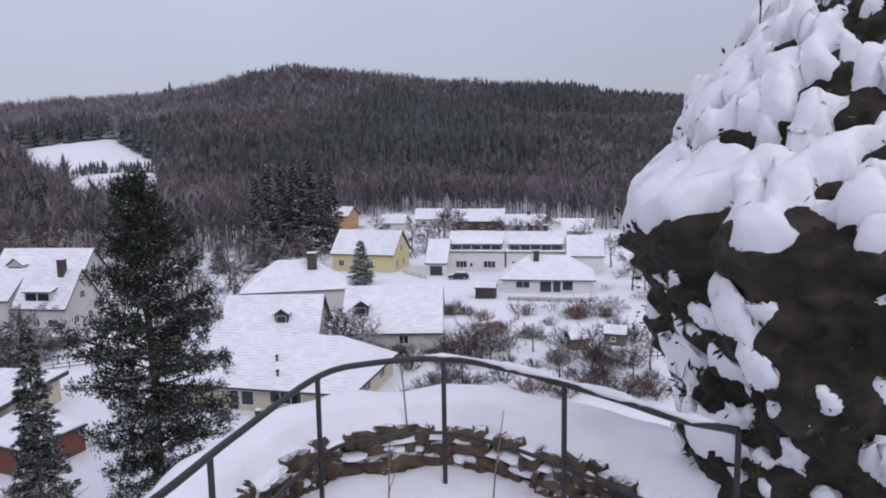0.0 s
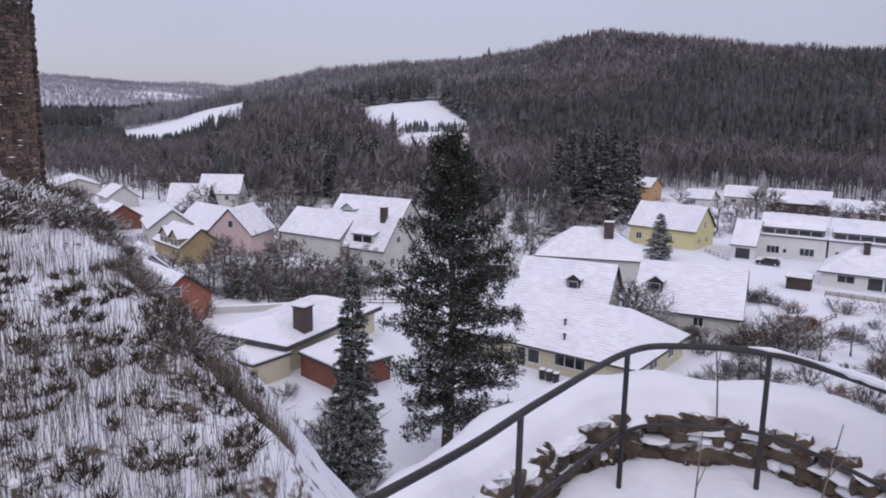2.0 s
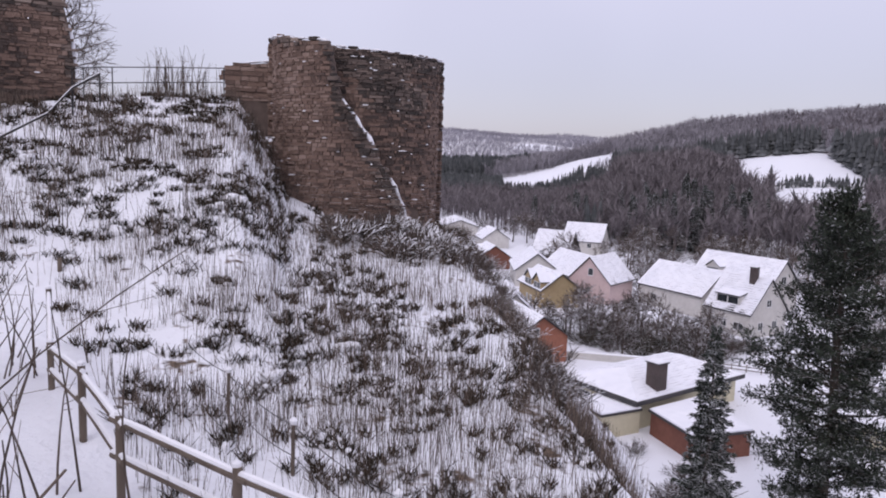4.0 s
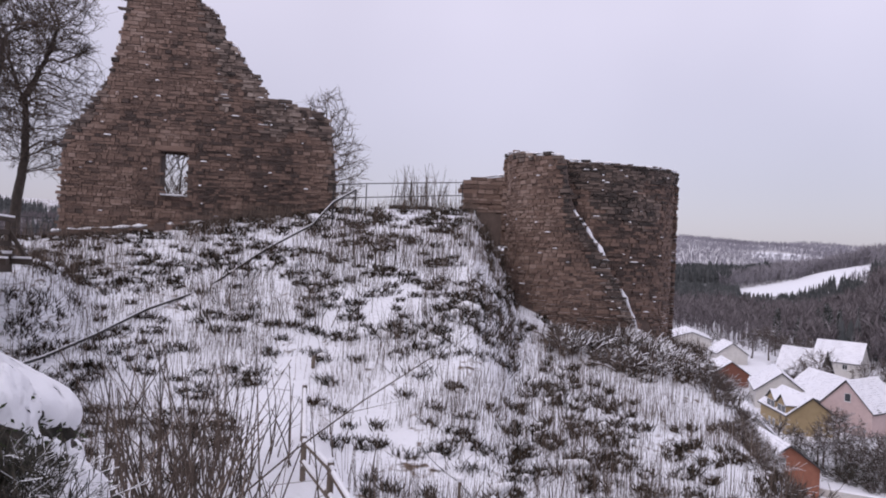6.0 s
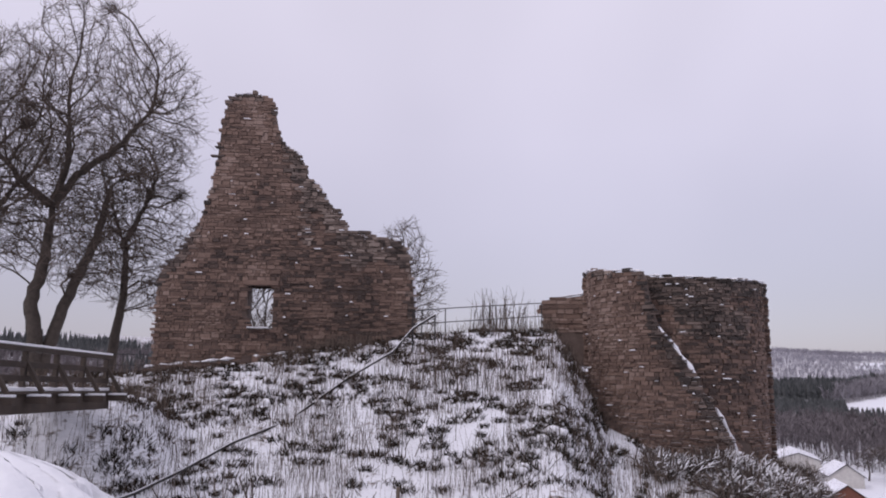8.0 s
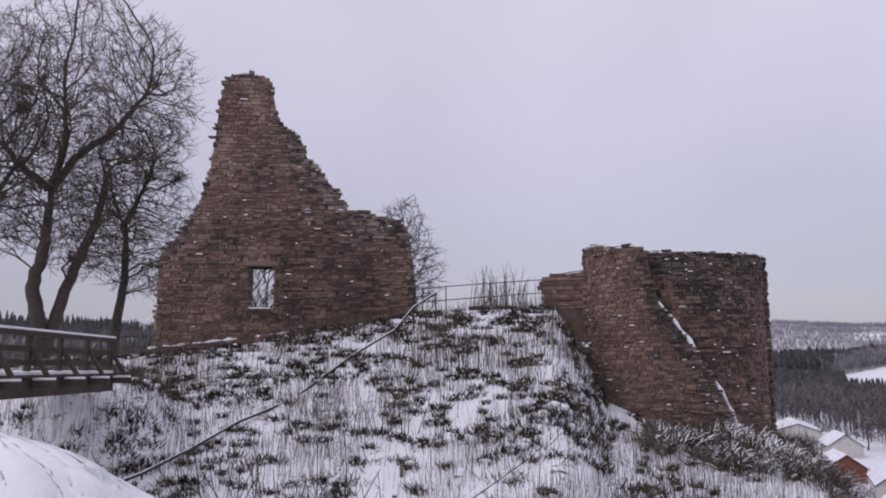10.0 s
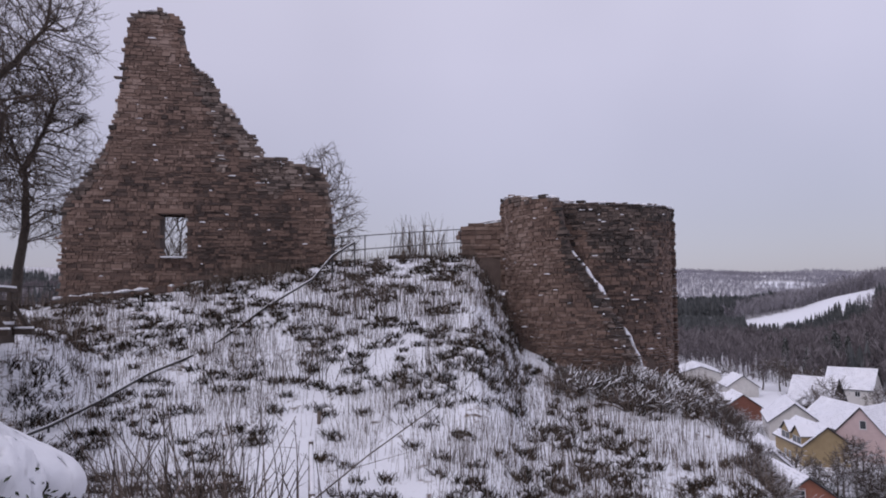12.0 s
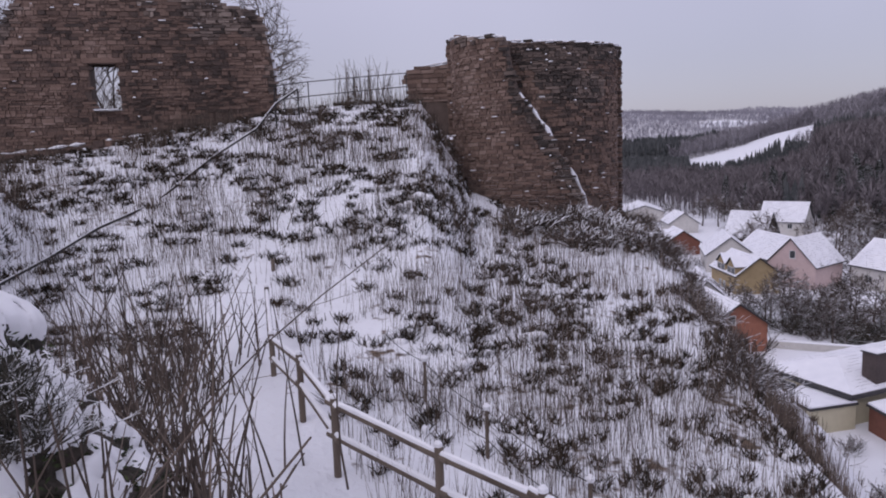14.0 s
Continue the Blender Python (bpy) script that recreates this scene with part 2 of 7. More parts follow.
def box(bm, x0, x1, y0, y1, z0, z1, m=None):
    vs = [bm.verts.new((x, y, z)) for z in (z0, z1) for y in (y0, y1) for x in (x0, x1)]
    for f in ((0, 2, 3, 1), (4, 5, 7, 6), (0, 1, 5, 4), (2, 6, 7, 3), (0, 4, 6, 2), (1, 3, 7, 5)):
        bm.faces.new([vs[i] for i in f])
    if m is not None:
        bmesh.ops.transform(bm, matrix=m, verts=vs)
    return vs


def boxed(x0, x1, y0, y1, z0, z1, bevel=0.0):
    bm = bmesh.new()
    box(bm, x0, x1, y0, y1, z0, z1)
    if bevel:
        bmesh.ops.bevel(bm, geom=bm.edges[:], offset=bevel, segments=1, affect="EDGES")
    return bm


def tube_arrays(points, radii, sides=6):
    """A swept tube through points, open at both ends but for a tip."""
    p = np.asarray(points, dtype=float)
    r = np.broadcast_to(np.asarray(radii, dtype=float), (len(p),))
    d = np.gradient(p, axis=0)
    d /= np.linalg.norm(d, axis=1)[:, None] + 1e-9
    ref = np.where(np.abs(d[:, 2:3]) < 0.9, np.array([[0, 0, 1.0]]), np.array([[1.0, 0, 0]]))
    u = np.cross(d, ref)
    u /= np.linalg.norm(u, axis=1)[:, None] + 1e-9
    v = np.cross(d, u)
    a = np.arange(sides) * 2 * math.pi / sides
    ring = p[:, None, :] + r[:, None, None] * (np.cos(a)[None, :, None] * u[:, None, :] + np.sin(a)[None, :, None] * v[:, None, :])
    n = len(p)
    i, j = np.meshgrid(np.arange(n - 1), np.arange(sides), indexing="ij")
    k = (j + 1) % sides
    q = np.stack([i * sides + j, i * sides + k, (i + 1) * sides + k, (i + 1) * sides + j], axis=-1).reshape(-1, 4)
    return ring.reshape(-1, 3), q


class Heap:
    """Gathers many small pieces of one mesh."""

    def __init__(self):
        self.v, self.f, self.n = [], [], 0

    def add(self, v, f):
        self.v.append(np.asarray(v, dtype=float))
        self.f.append(np.asarray(f) + self.n)
        self.n += len(v)

    def tube(self, points, radii, sides=5):
        self.add(*tube_arrays(points, radii, sides))

    def mesh(self, name, mat, parent=None, smooth=False):
        return raw_mesh(name, np.concatenate(self.v), np.concatenate(self.f), mat, parent, smooth)


def smooth01(x, a, b):
    t = np.clip((np.asarray(x, dtype=float) - a) / (b - a), 0, 1)
    return t * t * (3 - 2 * t)


def lattice(n, seed):
    return np.random.RandomState(seed).rand(n, n)


LAT = lattice(256, 5)


def field(x, y, size):
    """Smooth noise in -1..1 with the given wavelength in metres."""
    x, y = np.asarray(x, dtype=float) / size + 1000, np.asarray(y, dtype=float) / size + 1000
    i, j = np.floor(x).astype(int), np.floor(y).astype(int)
    u, v = x - i, y - j
    u, v = u * u * (3 - 2 * u), v * v * (3 - 2 * v)
    g = lambda a, b: LAT[a % 256, b % 256]
    return 2 * ((g(i, j) * (1 - u) + g(i + 1, j) * u) * (1 - v) + (g(i, j + 1) * (1 - u) + g(i + 1, j + 1) * u) * v) - 1


# ---- the lie of the land: castle spur, village floor, wooded hills ----
AZ = [-180, -60, -35, -15, -10, -4, 3, 11, 14, 17, 21, 24, 26, 28, 30, 32.4, 35, 37, 39, 40.5, 42.5, 46, 50, 54, 70, 110, 180]
KNOTS = [0, 250, 330, 400, 440, 560, 640, 760, 1300, 2600, 4600]
RISE_330 = [4, 4, 4, 4, 3, 2, 2, 3, 4, 3, 1.5, 1, 1, 4, 5, 6, 5, 4, 2, 1, 0, 0, 0, 0, 12, 16, 4]
RISE_400 = [14, 14, 12, 12, 12, 12, 13, 15, 14, 13, 11.5, 11.5, 11, 8, 14, 19, 18, 15, 7, 3, 1, 0, 0, 2, 20, 26, 14]
RISE_440 = [20, 20, 18, 18, 18, 18, 19, 22, 20, 19, 16, 16, 15, 9, 17, 23.5, 22, 18, 9, 4, 1, 0, 0, 3, 26, 34, 20]
RISE_560 = [36, 36, 30, 33, 36, 37, 40, 45, 42, 38, 34, 33, 33, 30, 24, 20, 17, 15, 13, 10, 4, 1, 1, 5, 38, 48, 36]
RISE_640 = [44, 44, 38, 42, 50, 53, 58, 66, 60, 52, 46, 44, 42, 40, 37, 33, 28, 25, 25, 23, 16, 10, 5, 8, 44, 52, 44]
RIDGE = [60, 60, 50, 60, 70, 77, 86, 96, 90, 79, 70, 66, 64, 62, 60, 55, 47, 40, 31, 26, 19, 14, 8, 10, 50, 60, 60]
BACK = [50, 50, 60, 90, 60, 55, 60, 70, 66, 60, 50, 48, 46, 42, 40, 38, 34, 30, 24, 22, 20, 16, 14, 18, 40, 50, 50]
FAR = [120, 120, 110, 150, 60, 55, 60, 70, 66, 60, 50, 50, 50, 55, 60, 60, 62, 64, 68, 72, 76, 80, 88, 95, 120, 120, 120]
HORIZON = [120, 120, 110, 150, 60, 55, 60, 70, 66, 60, 50, 50, 50, 60, 70, 80, 100, 120, 140, 150, 165, 165, 185, 190, 200, 160, 120]


def land(x, y):
    x, y = np.asarray(x, dtype=float), np.asarray(y, dtype=float)
    d = np.hypot(x, y)
    az = np.degrees(np.arctan2(-x, y))
    # far hills, by knots of distance
    knots = KNOTS
    levels = [np.zeros_like(d), np.zeros_like(d)] + [np.interp(az, AZ, v) for v in (RISE_330, RISE_400, RISE_440, RISE_560, RISE_640, RIDGE, BACK, FAR, HORIZON)]
    z = np.zeros_like(d)
    for k in range(len(knots) - 1):
        t = np.clip((d - knots[k]) / (knots[k + 1] - knots[k]), 0, 1)
        inside = (d >= knots[k]) & (d < knots[k + 1] if k < len(knots) - 2 else True)
        z = np.where(inside, levels[k] + (levels[k + 1] - levels[k]) * t, z)
    z = z + field(x, y, 90) * 2.5 * smooth01(d, 260, 500) + field(x, y, 500) * 14 * smooth01(d, 1100, 2200) + field(x, y, 23) * 0.25 * smooth01(d, 60, 120)
    # castle spur
    top = np.interp(az, [46, 53, 59, 62.5, 64, 66, 72, 77, 96, 120], [22.6, 23.7, 24.3, 25.2, 27.2, 29.0, 28.9, 28.6, 26.8, 25.6])
    foot = np.interp(az, [50, 60, 70, 78, 96], [13, 13, 16, 19.5, 21])
    low = np.interp(az, [40, 55, 68, 78, 100], [21.6, 21.8, 22.3, 22.5, 22.4])
    up = low + (top - low) * (0.5 * smooth01(d, foot, 34.5) + 0.5 * np.clip((d - foot) / (34.5 - foot), 0, 1))
    up = up + field(x, y, 3.1) * 0.16 + field(x, y, 1.1) * 0.07
    # the bank on which the footbridge ends
    knob = smooth01(3.5 - np.hypot(x + 27.4, y + 4.9), 0, 1.6)
    up = up * (1 - knob) + np.maximum(up, 26.15) * knob
    # beyond the tower the rock drops away
    up = up - np.clip(d - 36.5, 0, None) * 1.3 * smooth01(61 - az, 0, 4)
    stand = smooth01(6.5 - d, 0, 3.5)
    up = up * (1 - stand) + 24.9 * stand
    q = x * 0.59 + y * 0.81 - np.interp(d, [5, 11], [1.7, 3.3]) + field(x, y, 6) * 0.5 + field(x, y, 2.3) * 0.25
    fall = np.where(q > 0, up - np.interp(d, [6, 12], [2.4, 1.35]) * q * smooth01(q, -0.6, 1.5), up)
    back = smooth01(90 - np.hypot(x + 20, y + 5), 0, 30)
    fall = fall * back + z * (1 - back)
    return np.maximum(z, fall)


# ---- ground: one sheet to the horizon, finer near the spur ----
radii = np.concatenate([np.linspace(0.6, 45, 150), np.geomspace(46, 4600, 190)])
azim = np.radians(np.concatenate([np.linspace(-45, 118, 480), np.linspace(120, 313, 60)]))
gr, ga = np.meshgrid(radii, azim, indexing="ij")
gx, gy = -gr * np.sin(ga), gr * np.cos(ga)
gz = land(gx, gy)
gv = np.concatenate([np.stack([gx, gy, gz], axis=-1).reshape(-1, 3), [[0, 0, 24.9]]])
na = len(azim)
ri, rj = np.meshgrid(np.arange(len(radii) - 1), np.arange(na), indexing="ij")
rk = (rj + 1) % na
quads = np.stack([ri * na + rj, (ri + 1) * na + rj, (ri + 1) * na + rk, ri * na + rk], axis=-1).reshape(-1, 4)
ground = raw_mesh("ground", gv, np.concatenate([quads, np.array([[len(gv) - 1, j, j + 1, j + 2] for j in range(0, na - 2, 2)])]), GROUND, smooth=True)
g_d, g_az = np.hypot(gv[:, 0], gv[:, 1]), np.degrees(np.arctan2(-gv[:, 0], gv[:, 1]))
spur = (gv[:, 2] > 3) & (g_d < 60)


def wooded(az, d):
    """Where the woods stand, by bearing and distance."""
    edge = np.interp(az, [-30, -14, -10, -5, 1, 7, 12, 16, 20, 24, 27, 30, 36, 40, 44, 48, 52], [225, 235, 252, 280, 295, 278, 228, 205, 208, 215, 222, 220, 224, 234, 244, 284, 300])
    w = (d > edge) & (az < 60)
    jag = field(az * 9, d * 0.05, 7.0)
    # two fields above the knoll, a meadow with houses, and the open shoulder beyond
    w &= ~((az + jag * 0.5 > 21.2 + np.clip(d - 470, 0, None) * 0.022) & (az + jag * 0.5 < 30.2) & (d > 466) & (d < 600 + jag * 10))
    w &= ~((az + jag * 0.4 > 20.6) & (az + jag * 0.4 < 26.6) & (d > 300) & (d < 436 + jag * 6))
    w &= ~((az + jag * 0.4 > 36.8) & (az + jag * 0.4 < 46.3) & (d > np.interp(az, [37, 40, 43, 46], [655, 600, 565, 550]) + jag * 12) & (d < np.interp(az, [37, 41, 46], [702, 712, 640]) + jag * 12))
    w &= ~((az > 39.5) & (d > 900) & (field(az * 40, d * 0.5, 160) > 0.36))
    return w | ((az >= 60) & (d > 260))


path_az = np.interp(g_d, [5, 9, 14, 21, 26], [78, 80, 80, 80.5, 84])
on_path = (np.abs(g_az - path_az) * g_d * 0.0175 < np.interp(g_d, [6, 16, 21], [1.5, 1.1, 0.8])) & (g_d > 5) & (g_d < 21.5)
cover = np.where(spur, np.interp(g_az, [40, 54, 66, 74, 86, 96], [0.5, 0.4, 0.24, 0.2, 0.28, 0.42]) - 0.5 * on_path - 0.25 * ((g_az < 62) & (g_d > 22)), 0.0) + np.where(wooded(g_az, g_d), np.interp(g_d, [200, 330, 420], [0.35, 0.55, 0.75]), 0.0)
cover = np.where((g_d < 6) & (g_az < 50), 0.0, cover)
att = ground.data.attributes.new("cover", "FLOAT", "POINT")
att.data.foreach_set("value", cover.astype(np.float32))
tagged(ground, "snow covered hillside, gardens and fields with bare earth showing", "ground", kind="structure")


# ---- houses ----
def window(parent, face, u, z, w, h, L, W, lights=2):
    """A framed window on a wall face: F front, R right end, L left end."""
    m = {"F": pose(u - L / 2, -W / 2, z), "R": pose(L / 2, u - W / 2, z, 0, 0, 90), "L": pose(-L / 2, W / 2 - u, z, 0, 0, -90)}[face]
    bm = bmesh.new()
    t = 0.08
    for a, b, c, d in ((0, w, 0, t), (0, w, h - t, h), (0, t, t, h - t), (w - t, w, t, h - t)):
        box(bm, a, b, -0.05, 0.06, c, d)
    for k in range(1, lights):
        box(bm, w * k / lights - t / 2, w * k / lights + t / 2, -0.045, 0.06, t, h - t)
    fr = part("window", bm, FRAME, parent)
    fr.matrix_local = m
    pane = part("pane", boxed(t, w - t, -0.012, 0.03, t, h - t), PANE, fr)
    part("sill", boxed(-0.05, w + 0.05, -0.12, 0.0, -0.07, -0.005), FRAME, fr, "snow dusted sill")
    return fr


def prism(bm, L, W, z0, z1, inset=(0, 0), lift=0.0, m=None):
    """A roof body: eaves rectangle L x W at z0, ridge at z1 along x; inset shortens the ridge at either end."""
    vs = [bm.verts.new(c) for c in ((-L / 2, -W / 2, z0), (L / 2, -W / 2, z0), (L / 2, W / 2, z0), (-L / 2, W / 2, z0), (-L / 2 + inset[0], 0, z1), (L / 2 - inset[1], 0, z1))]
    for f in ((0, 1, 5, 4), (2, 3, 4, 5), (1, 2, 5), (3, 0, 4), (3, 2, 1, 0)):
        bm.faces.new([vs[i] for i in f])
    if m is not None:
        bmesh.ops.transform(bm, matrix=m, verts=vs)


def slab_roof(L, W, z0, z1, inset, thick, grow=0.0):
    """A roof shell of even thickness."""
    bm = bmesh.new()
    for k, dz in ((0, 0.0), (1, thick)):
        for c in ((-L / 2 - grow, -W / 2 - grow, z0 + dz), (L / 2 + grow, -W / 2 - grow, z0 + dz), (L / 2 + grow, W / 2 + grow, z0 + dz), (-L / 2 - grow, W / 2 + grow, z0 + dz), (-L / 2 - grow + inset[0], 0, z1 + dz), (L / 2 + grow - inset[1], 0, z1 + dz)):
            bm.verts.new(c)
    bm.verts.ensure_lookup_table()
    v = bm.verts
    ends = [(1, 2, 8, 7), (3, 0, 6, 9)] if any(inset) else [(1, 5, 11, 7), (5, 2, 8, 11), (0, 6, 10, 4), (4, 10, 9, 3)]
    hips = [(7, 8, 11), (9, 6, 10), (1, 5, 2), (3, 4, 0)] if any(inset) else []
    for f in [(6, 7, 11, 10), (8, 9, 10, 11), (0, 4, 5, 1), (2, 5, 4, 3), (0, 1, 7, 6), (2, 3, 9, 8)] + ends + hips:
        bm.faces.new([v[i] for i in f])
    bmesh.ops.recalc_face_normals(bm, faces=bm.faces[:])
    return bm


def roof_snow(parent, L, W, z0, z1, inset, rows=True):
    """Snow lying in courses over the tiles, one uneven sheet a slope."""
    heap = Heap()
    rs = np.random.RandomState(int(L * 100 + W * 10) % 9999)
    slopes = [(1, 0)] if not any(inset) else [(1, 0), (0, 1)]
    courses = max(5, int(math.hypot(W / 2, z1 - z0) / 0.42))
    nx, ny = max(8, int(L * 1.6)), 2 * courses + 1
    for side in (-1, 1):
        i, j = np.meshgrid(np.linspace(0, 1, nx), np.linspace(0, 1, ny), indexing="ij")
        x0 = -L / 2 + 0.05 + inset[0] * j
        x1 = L / 2 - 0.05 - inset[1] * j
        x = x0 + (x1 - x0) * i
        y = side * (W / 2 - 0.06) * (1 - j)
        lump = 0.045 + 0.02 * field(x * 3 + L * 7, y * 3, 2.2) + (0.014 * np.cos(np.arange(ny) * math.pi)[None, :] if rows else 0)
        z = z0 + (z1 - z0) * j + lump + 0.03
        v = np.stack([x, y, z], axis=-1).reshape(-1, 3)
        a, b = np.meshgrid(np.arange(nx - 1), np.arange(ny - 1), indexing="ij")
        q = np.stack([a * ny + b, (a + 1) * ny + b, (a + 1) * ny + b + 1, a * ny + b + 1], axis=-1).reshape(-1, 4)
        heap.add(v, q if side < 0 else q[:, ::-1])
        edge = v.reshape(nx, ny, 3)[:, 0]
        low = edge - [0, 0, 0.12]
        heap.add(np.concatenate([edge, low]), np.stack([np.arange(nx - 1), np.arange(nx - 1) + nx, np.arange(nx - 1) + nx + 1, np.arange(nx - 1) + 1], axis=-1))
    for end in (0, 1):
        if inset[end]:
            i, j = np.meshgrid(np.linspace(-1, 1, 16), np.linspace(0, 1, 14), indexing="ij")
            sgn = -1 if end == 0 else 1
            x = sgn * (L / 2 - 0.05 - inset[end] * j)
            y = (W / 2 - 0.06) * i * (1 - j)
            z = z0 + (z1 - z0) * j + 0.075 + 0.02 * field(x * 3, y * 3, 2.2)
            a, b = np.meshgrid(np.arange(15), np.arange(13), indexing="ij")
            q = np.stack([a * 14 + b, (a + 1) * 14 + b, (a + 1) * 14 + b + 1, a * 14 + b + 1], axis=-1).reshape(-1, 4)
            heap.add(np.stack([x, y, z], axis=-1).reshape(-1, 3), q)
    ob = heap.mesh("roof_snow", ROOF_SNOW, parent, smooth=True)
    ob["label"] = "snow lying on the tiles"
    # tile edges that show through the snow, course by course
    if rows and courses:
        lines = Heap()
        for side in (-1, 1):
            for c in range(1, courses):
                t = c / courses
                a0, a1 = -L / 2 + 0.1 + inset[0] * t, L / 2 - 0.1 - inset[1] * t
                y, z = side * (W / 2 - 0.06) * (1 - t), z0 + (z1 - z0) * t + 0.098
                u = a0 + rs.uniform(0, 1.5)
                while u < a1:
                    ln = rs.uniform(0.6, 3.2)
                    e = min(a1, u + ln)
                    dy, dz = side * 0.022, -0.022 * (z1 - z0) / (W / 2)
                    lines.add([(u, y, z), (e, y, z), (e, y + dy, z + dz), (u, y + dy, z + dz)], [(0, 1, 2, 3)] if side < 0 else [(3, 2, 1, 0)])
                    u = e + rs.uniform(0.15, 1.8)
        if lines.n:
            tl = lines.mesh("tile_edge", SLATE, parent)
            tl["kind"] = "stuff"
    return ob


def chimney(parent, x, y, z0, z1, w=0.7):
    bm = boxed(x - w / 2, x + w / 2, y - w / 2, y + w / 2, z0, z1)
    c = part("chimney", bm, CHIMNEY, parent, "dark slate clad chimney")
    part("chimney_cap", boxed(x - w * 0.6, x + w * 0.6, y - w * 0.6, y + w * 0.6, z1, z1 + 0.1, 0.02), SLATE, c)
    part("cap_snow", boxed(x - w * 0.55, x + w * 0.55, y - w * 0.55, y + w * 0.55, z1 + 0.1, z1 + 0.2, 0.04), SNOW, c)


def dormer(parent, x, y, z, w, h, depth, mat, kind="gable", lights=2):
    """A dormer on the front slope at (x, y) with its sill at z."""
    bm = boxed(x - w / 2, x + w / 2, y, y + depth, z - 0.6, z + h)
    d = part("dormer", bm, mat, parent)
    if kind == "gable":
        rb = slab_roof(depth + 0.3, w + 0.5, z + h - 0.05, z + h + w * 0.42, (0, 0), 0.09)
        sb = slab_roof(depth + 0.24, w + 0.42, z + h + 0.05, z + h + w * 0.42 + 0.1, (0, 0), 0.1)
        for b_ in (rb, sb):
            bmesh.ops.transform(b_, matrix=pose(x, y + depth / 2 - 0.15, 0, 0, 0, 90), verts=b_.verts[:])
        gb = bmesh.new()
        g = [gb.verts.new(c) for c in ((x - w / 2, y + 0.01, z + h), (x + w / 2, y + 0.01, z + h), (x, y + 0.01, z + h + w * 0.4), (x - w / 2, y + 0.3, z + h), (x + w / 2, y + 0.3, z + h), (x, y + 0.3, z + h + w * 0.4))]
        for f in ((0, 1, 2), (5, 4, 3), (0, 3, 4, 1), (1, 4, 5, 2), (2, 5, 3, 0)):
            gb.faces.new([g[i] for i in f])
        part("dormer_gable", gb, mat, d)
    else:
        rb = boxed(x - w / 2 - 0.2, x + w / 2 + 0.2, y - 0.25, y + depth, z + h, z + h + 0.12)
        sb = boxed(x - w / 2 - 0.18, x + w / 2 + 0.18, y - 0.22, y + depth, z + h + 0.12, z + h + 0.24, 0.04)
        for b_ in (rb, sb):
            bmesh.ops.transform(b_, matrix=Matrix.Translation((x, y, z + h)) @ pose(0, 0, 0, 14, 0, 0) @ Matrix.Translation((-x, -y, -z - h)), verts=b_.verts[:])
    part("dormer_roof", rb, SLATE, d)
    part("dormer_snow", sb, ROOF_SNOW, d)
    n = lights
    ww = (w - 0.3) / n - 0.1
    for k in range(n):
        f = part("dormer_window", boxed(x - w / 2 + 0.15 + k * (ww + 0.1), x - w / 2 + 0.15 + k * (ww + 0.1) + ww, y - 0.03, y + 0.02, z + 0.15, z + h - 0.12), FRAME, d)
        part("pane", boxed(x - w / 2 + 0.22 + k * (ww + 0.1), x - w / 2 + 0.08 + k * (ww + 0.1) + ww, y - 0.045, y, z + 0.22, z + h - 0.19), PANE, f)


def house(name, label, x, y, yaw, L, W, eave, ridge, wall_mat, windows=(), inset=(0, 0), over=0.45, chimneys=(), dormers=(), roof_mat=None, z=0.0, category="house", fascia=0.16, turn=False):
    """A house centred on (x, y); its ridge runs along its own x axis. windows: (face, along, sill, width, height, lights)."""
    h = empty(name, pose(x, y, z, 0, 0, yaw), label=label, category=category)
    roof_mat = roof_mat or SLATE
    slope = (ridge - eave) / (W / 2)
    bm = bmesh.new()
    box(bm, -L / 2, L / 2, -W / 2, W / 2, -1.2, eave)
    prism(bm, L, W, eave + 0.002, ridge - 0.03, (max(0.0, inset[0] - over), max(0.0, inset[1] - over)))
    part("wall", bm, wall_mat, h)
    part("roof", slab_roof(L + 2 * over, W + 2 * over, eave - over * slope, ridge, inset, fascia), roof_mat, h)
    roof_snow(h, L + 2 * over, W + 2 * over, eave - over * slope + fascia, ridge + fascia, inset)
    for wd in windows:
        window(h, wd[0], wd[1], wd[2], wd[3], wd[4], L, W, wd[5] if len(wd) > 5 else 2)
    for c in chimneys:
        chimney(h, *c)
    for dm in dormers:
        dormer(h, *dm)
    return h


def flat_box(name, label, corners, z0, z1, mat, category="garage"):
    """A low flat-roofed building over four plan corners, with snow on its roof."""
    h = empty(name, label=label, category=category)
    cx, cy = np.mean([c[0] for c in corners]), np.mean([c[1] for c in corners])

    def ring(grow, a, b):
        bm = bmesh.new()
        lo = [bm.verts.new((cx + (px - cx) * grow, cy + (py - cy) * grow, a)) for px, py in corners]
        hi = [bm.verts.new((cx + (px - cx) * grow, cy + (py - cy) * grow, b)) for px, py in corners]
        for k in range(4):
            bm.faces.new((lo[k], lo[(k + 1) % 4], hi[(k + 1) % 4], hi[k]))
        bm.faces.new(hi)
        bm.faces.new(lo[::-1])
        bmesh.ops.recalc_face_normals(bm, faces=bm.faces[:])
        return bm
    part("wall", ring(0.96, z0, z1), mat, h)
    part("roof", ring(1.02, z1, z1 + 0.2), SLATE, h)
    sb = ring(1.0, z1 + 0.2, z1 + 0.36)
    bmesh.ops.bevel(sb, geom=sb.edges[:], offset=0.06, segments=2, affect="EDGES")
    part("roof_snow", sb, ROOF_SNOW, h)
    return h


